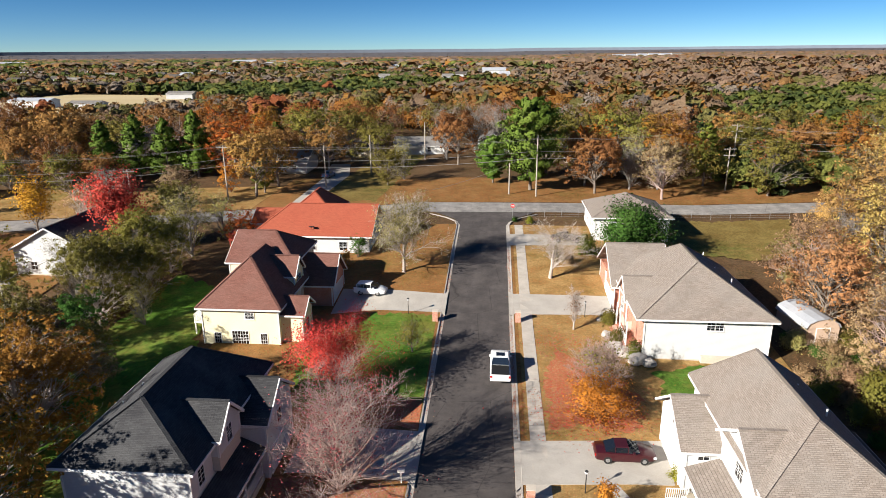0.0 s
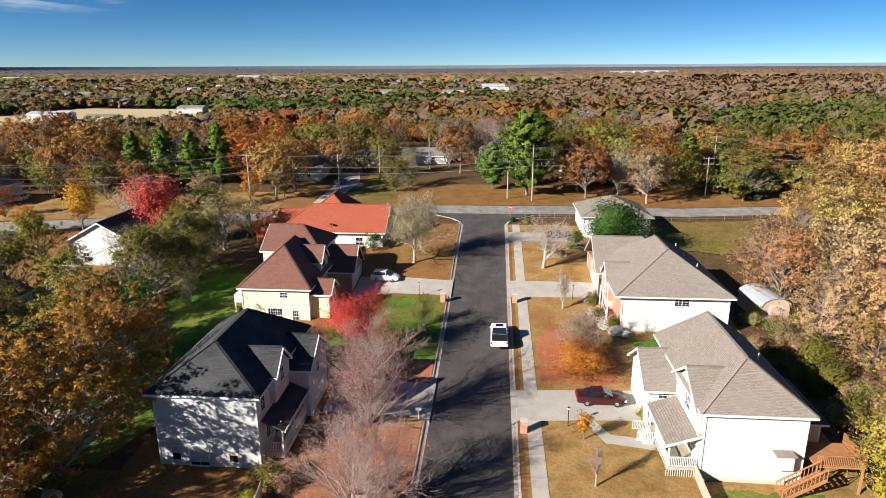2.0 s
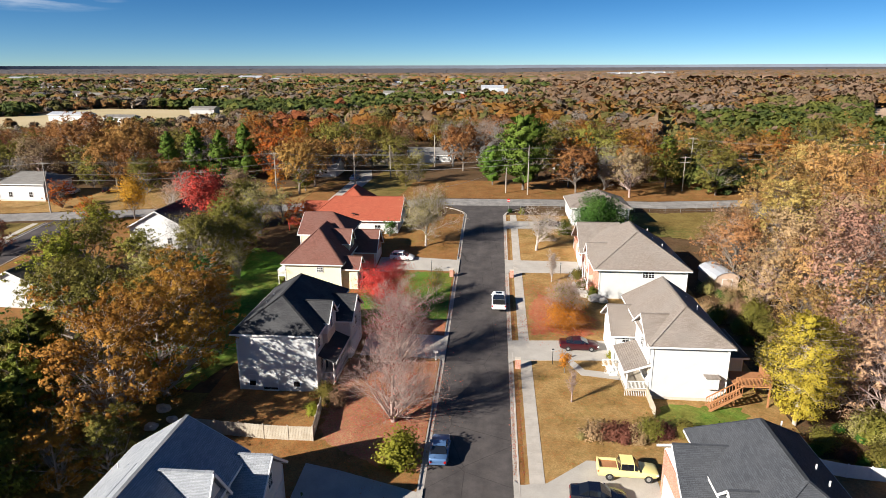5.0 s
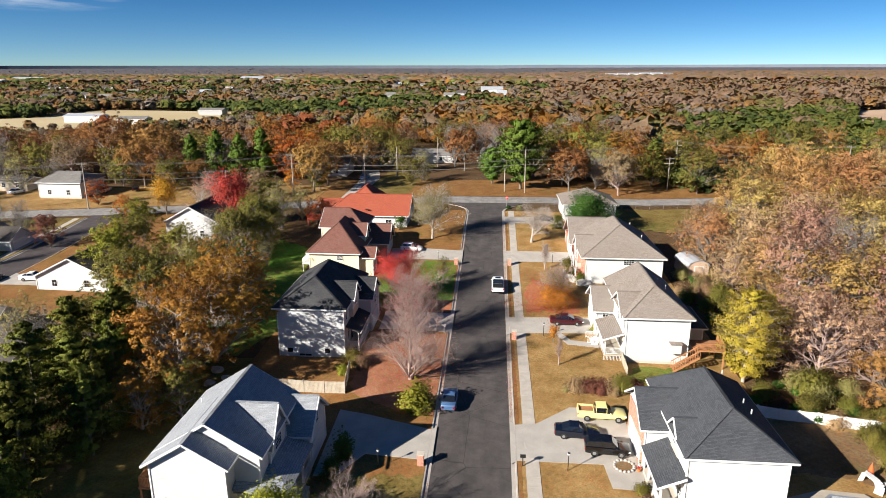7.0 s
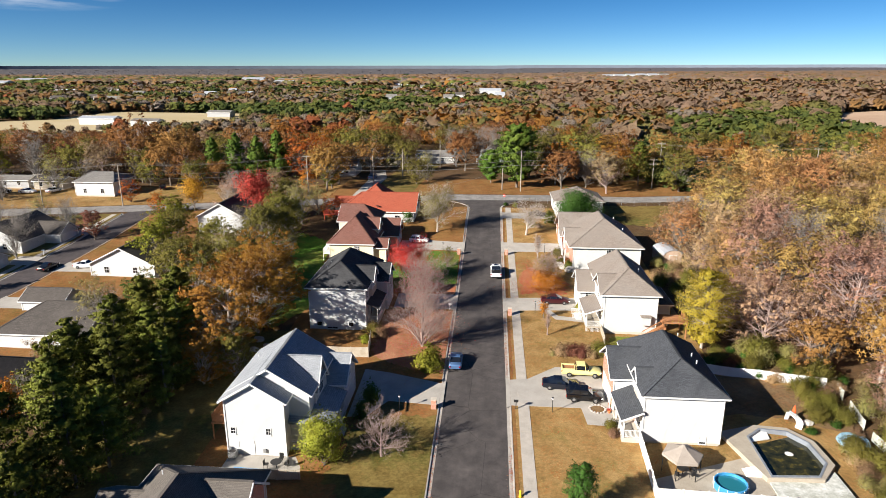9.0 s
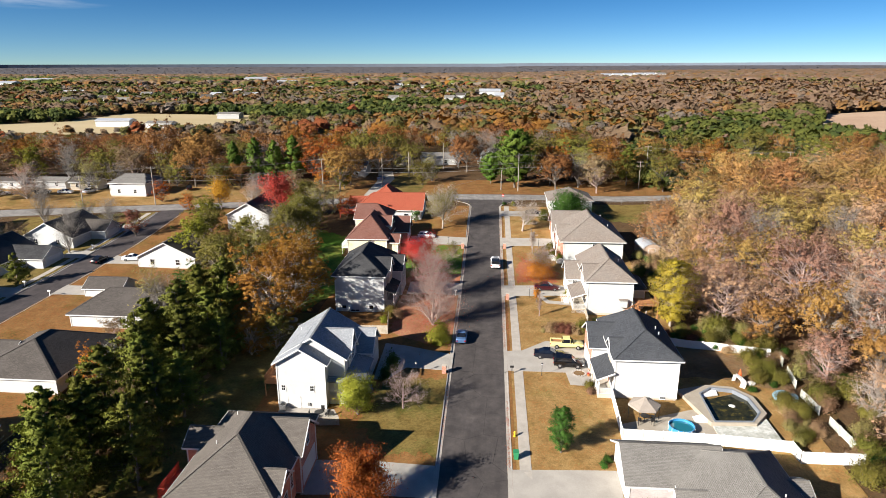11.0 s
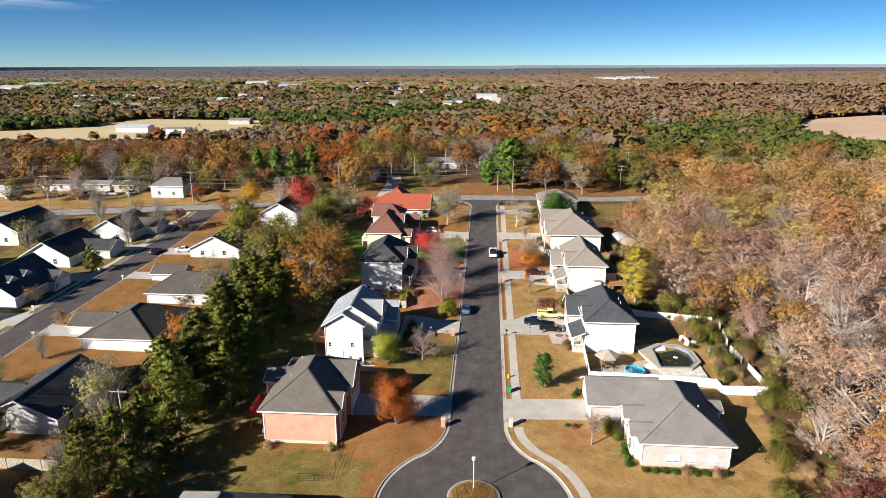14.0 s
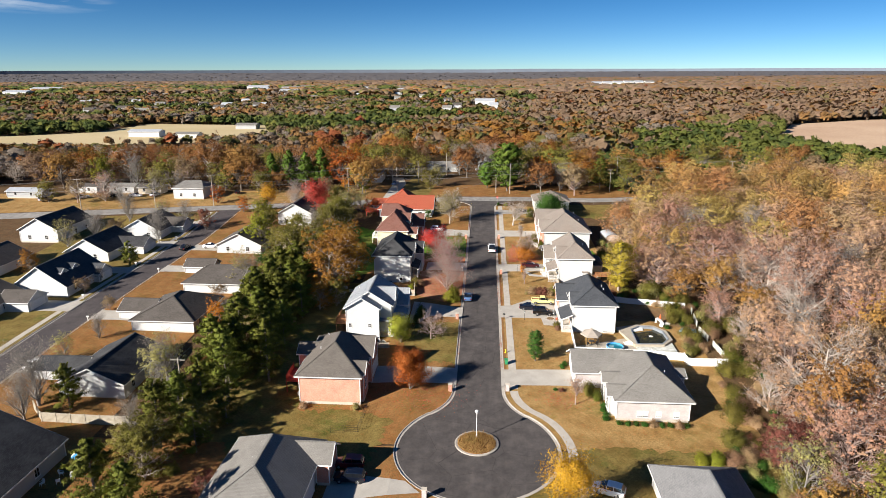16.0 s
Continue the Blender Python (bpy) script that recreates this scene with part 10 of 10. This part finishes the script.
part("tabletop", Shape().box(-0.8, 0.8, -0.5, 0.5, 0.68, 0.72), M["dark"], tb)
for x in (-0.7, 0.7):
    for y in (-0.4, 0.4):
        part("leg", Shape().rod((x, y, 0), (x, y, 0.68), 0.025, 0.025, 6), M["dark"], tb)
for x, y, tn in ((-22.4, -0.5, 90), (-20.0, -0.3, 270), (-21.6, 0.6, 0), (-20.8, 0.6, 10), (-21.2, -1.3, 180)):
    patio_chair(x, y, -2.32, tn)
tp = thing("pool_cover", (-24.6, -0.9, -2.32), "folded bright blue sheet on a patio", "sheet")
part("sheet", Shape().slab([(-1.3, -0.4), (1.3, -0.35), (1.1, 0.4), (-1.1, 0.35)], 0, 0.12), M["pool_blue"], tp)

for i, (x, y, r) in enumerate([(15.7, 66.8, 0.9), (16.4, 65.4, 1.0), (17.6, 63.9, 1.1), (15.3, 69.6, 0.7), (18.7, 63.3, 0.8), (15.1, 73.5, 0.5), (-33.5, 26.5, 0.7), (-32.0, 28.0, 0.6), (-34, 30, 0.8), (40.2, 12.2, 0.6)]):
    rg = np.random.default_rng(80 + i)
    bm = bmesh.new()
    bmesh.ops.create_icosphere(bm, subdivisions=3, radius=r)
    for v in bm.verts:
        f = 1 + 0.28 * noise.noise(v.co * 1.7 / r + Vector((i * 3.1, 0, 0))) + 0.1 * noise.noise(v.co * 5 / r)
        v.co = Vector((v.co.x * f, v.co.y * f * 0.85, v.co.z * f * 0.62))
    me = bpy.data.meshes.new("boulder")
    bm.to_mesh(me)
    bm.free()
    me.materials.append(M["rock"])
    ob = tagged(new("boulder", me), "large grey-brown landscape boulder on the ground", "boulder", "landscape boulders")
    ob.location = (x, y, lawn_z(x, y) + r * 0.25)

# dry ornamental grass on the island, and leaves in the gutters
rg = np.random.default_rng(9)
n = 2600
ang, rad_ = rg.uniform(0, 2 * np.pi, n), 2.9 * np.sqrt(rg.random(n))
base = np.stack([-0.1 + rad_ * np.cos(ang), -33.2 + rad_ * np.sin(ang), np.full(n, ground_z(0, -33) + 0.2) + 0.25 * (1 - rad_ / 3)], 1)
tip = base + np.stack([rg.normal(0, 0.16, n), rg.normal(0, 0.16, n), rg.uniform(0.25, 0.75, n) * (1.1 - rad_ / 5)], 1)
v, f = limbs(base, tip, np.full(n, 0.03), np.full(n, 0.004), 3)
island_grass = raw_mesh("ornamental_grass", v, f, [leaf("leaf_straw", (0.42, 0.24, 0.09), (0.52, 0.32, 0.13), (0.30, 0.24, 0.08))])
tagged(new("ornamental_grass", island_grass), "dry straw-coloured ornamental grass on the island", "grass", "", "stuff")


def fallen(name, n, spots_, size, mats, label, seed):
    """Loose leaves lying on the ground."""
    rg = np.random.default_rng(seed)
    P = []
    for cx, cy, rx, ry, share, lift in spots_:
        k = int(n * share)
        q = rg.normal(0, 0.45, (k, 2)) * [rx, ry] + [cx, cy]
        P += [(a, b, ground_z(a, b) + lift) for a, b in q]
    P = np.array(P)
    v, f = leaf_quads(rg, P, np.full(len(P), size), 0.0, 0.8)
    v[:, 2] = np.repeat(P[:, 2], 4) + (v[:, 2] - np.repeat(P[:, 2], 4)) * 0.18 + 0.02
    me = raw_mesh(name, v, f, [M[m] for m in mats], rg.integers(0, len(mats), len(f)))
    tagged(new(name, me), label, "leaves", "", "stuff")


gut = [(4.25, y, 0.35, 5.0, 0.03, 0.04) for y in (30, 38, 47, 55, 63, 70, 84, 92, 24, 0, -8)] + [(-4.25, y, 0.3, 5.0, 0.025, 0.04) for y in (6, -2, 58, 70, 84, 30, 38)] + \
      [(5.0, y, 0.4, 6.0, 0.03, LAWN) for y in (30, 36, 24, 55)]
fallen("gutter_leaves", 9000, gut, 0.13, ["L_redor", "L_brown", "L_pink"], "drifts of fallen brown and red leaves in the gutter", 201)
fallen("lawn_leaves", 16000, [(11.5, 54.5, 6.0, 5.0, 0.28, LAWN + 0.02), (-8.5, 33, 5.5, 11, 0.30, LAWN + 0.02), (-11, 54, 5, 4, 0.14, LAWN + 0.03), (10, 67, 5, 4, 0.08, LAWN), (-9.5, -20, 7, 6, 0.12, LAWN), (14, -20, 5, 4, 0.08, LAWN)], 0.16, ["L_red", "L_redor", "L_pink", "L_brown"], "loose fallen leaves on the lawns", 202)


# ---- the cluttered patio behind the dark-roofed house ----
def patio_umbrella(x, y):
    u = thing("patio_umbrella", (x, y, lawn_z(x, y)), "blue and white patio umbrella on a shaded patio", "umbrella")
    part("pole", Shape().rod((0, 0, 0), (0, 0, 2.4), 0.025), M["trim"], u)
    part("base", Shape().lathe([(0.24, 0.0), (0.24, 0.06), (0.05, 0.10)], 14), M["dark"], u)
    for i in range(8):
        a, b = radians(45 * i), radians(45 * (i + 1))
        p, q = (1.15 * math.cos(a), 1.15 * math.sin(a)), (1.15 * math.cos(b), 1.15 * math.sin(b))
        s = Shape()
        s.face((0, 0, 2.5), (*p, 2.05), (*q, 2.05))
        s.face((0, 0, 2.48), (*q, 2.03), (*p, 2.03))
        s.face((*p, 2.05), (*p, 1.88), (*q, 1.88), (*q, 2.05))
        part("panel", s, M["pool_blue"] if i % 2 else M["trim"], u)
    return u


def garden_chair(x, y, turn):
    c = thing("garden_chair", (x, y, lawn_z(x, y)), "white plastic garden chair on a shaded patio", "chair", "garden chairs", turn)
    part("seat", Shape().box(-0.26, 0.26, -0.25, 0.25, 0.40, 0.44), M["trim"], c)
    part("backrest", Shape().beam((-0.26, 0.0, 0.44), (-0.36, 0.0, 0.95), 0.5, 0.04), M["trim"], c)
    for sx in (-0.22, 0.22):
        for sy in (-0.21, 0.21):
            part("leg", Shape().rod((sx, sy, 0.41), (sx * 1.15, sy * 1.15, 0), 0.025, 0.02, 6), M["trim"], c)
    for sy in (-0.27, 0.27):
        part("armrest", Shape().beam((-0.28, sy, 0.64), (0.22, sy, 0.64), 0.05, 0.03), M["trim"], c)
    return c


patio_umbrella(-57.0, -42.0)
for x, y, a in ((-58.6, -44.2, 20), (-57.9, -46.0, 130), (-59.8, -46.6, 250), (-56.6, -44.8, 300)):
    garden_chair(x, y, a)
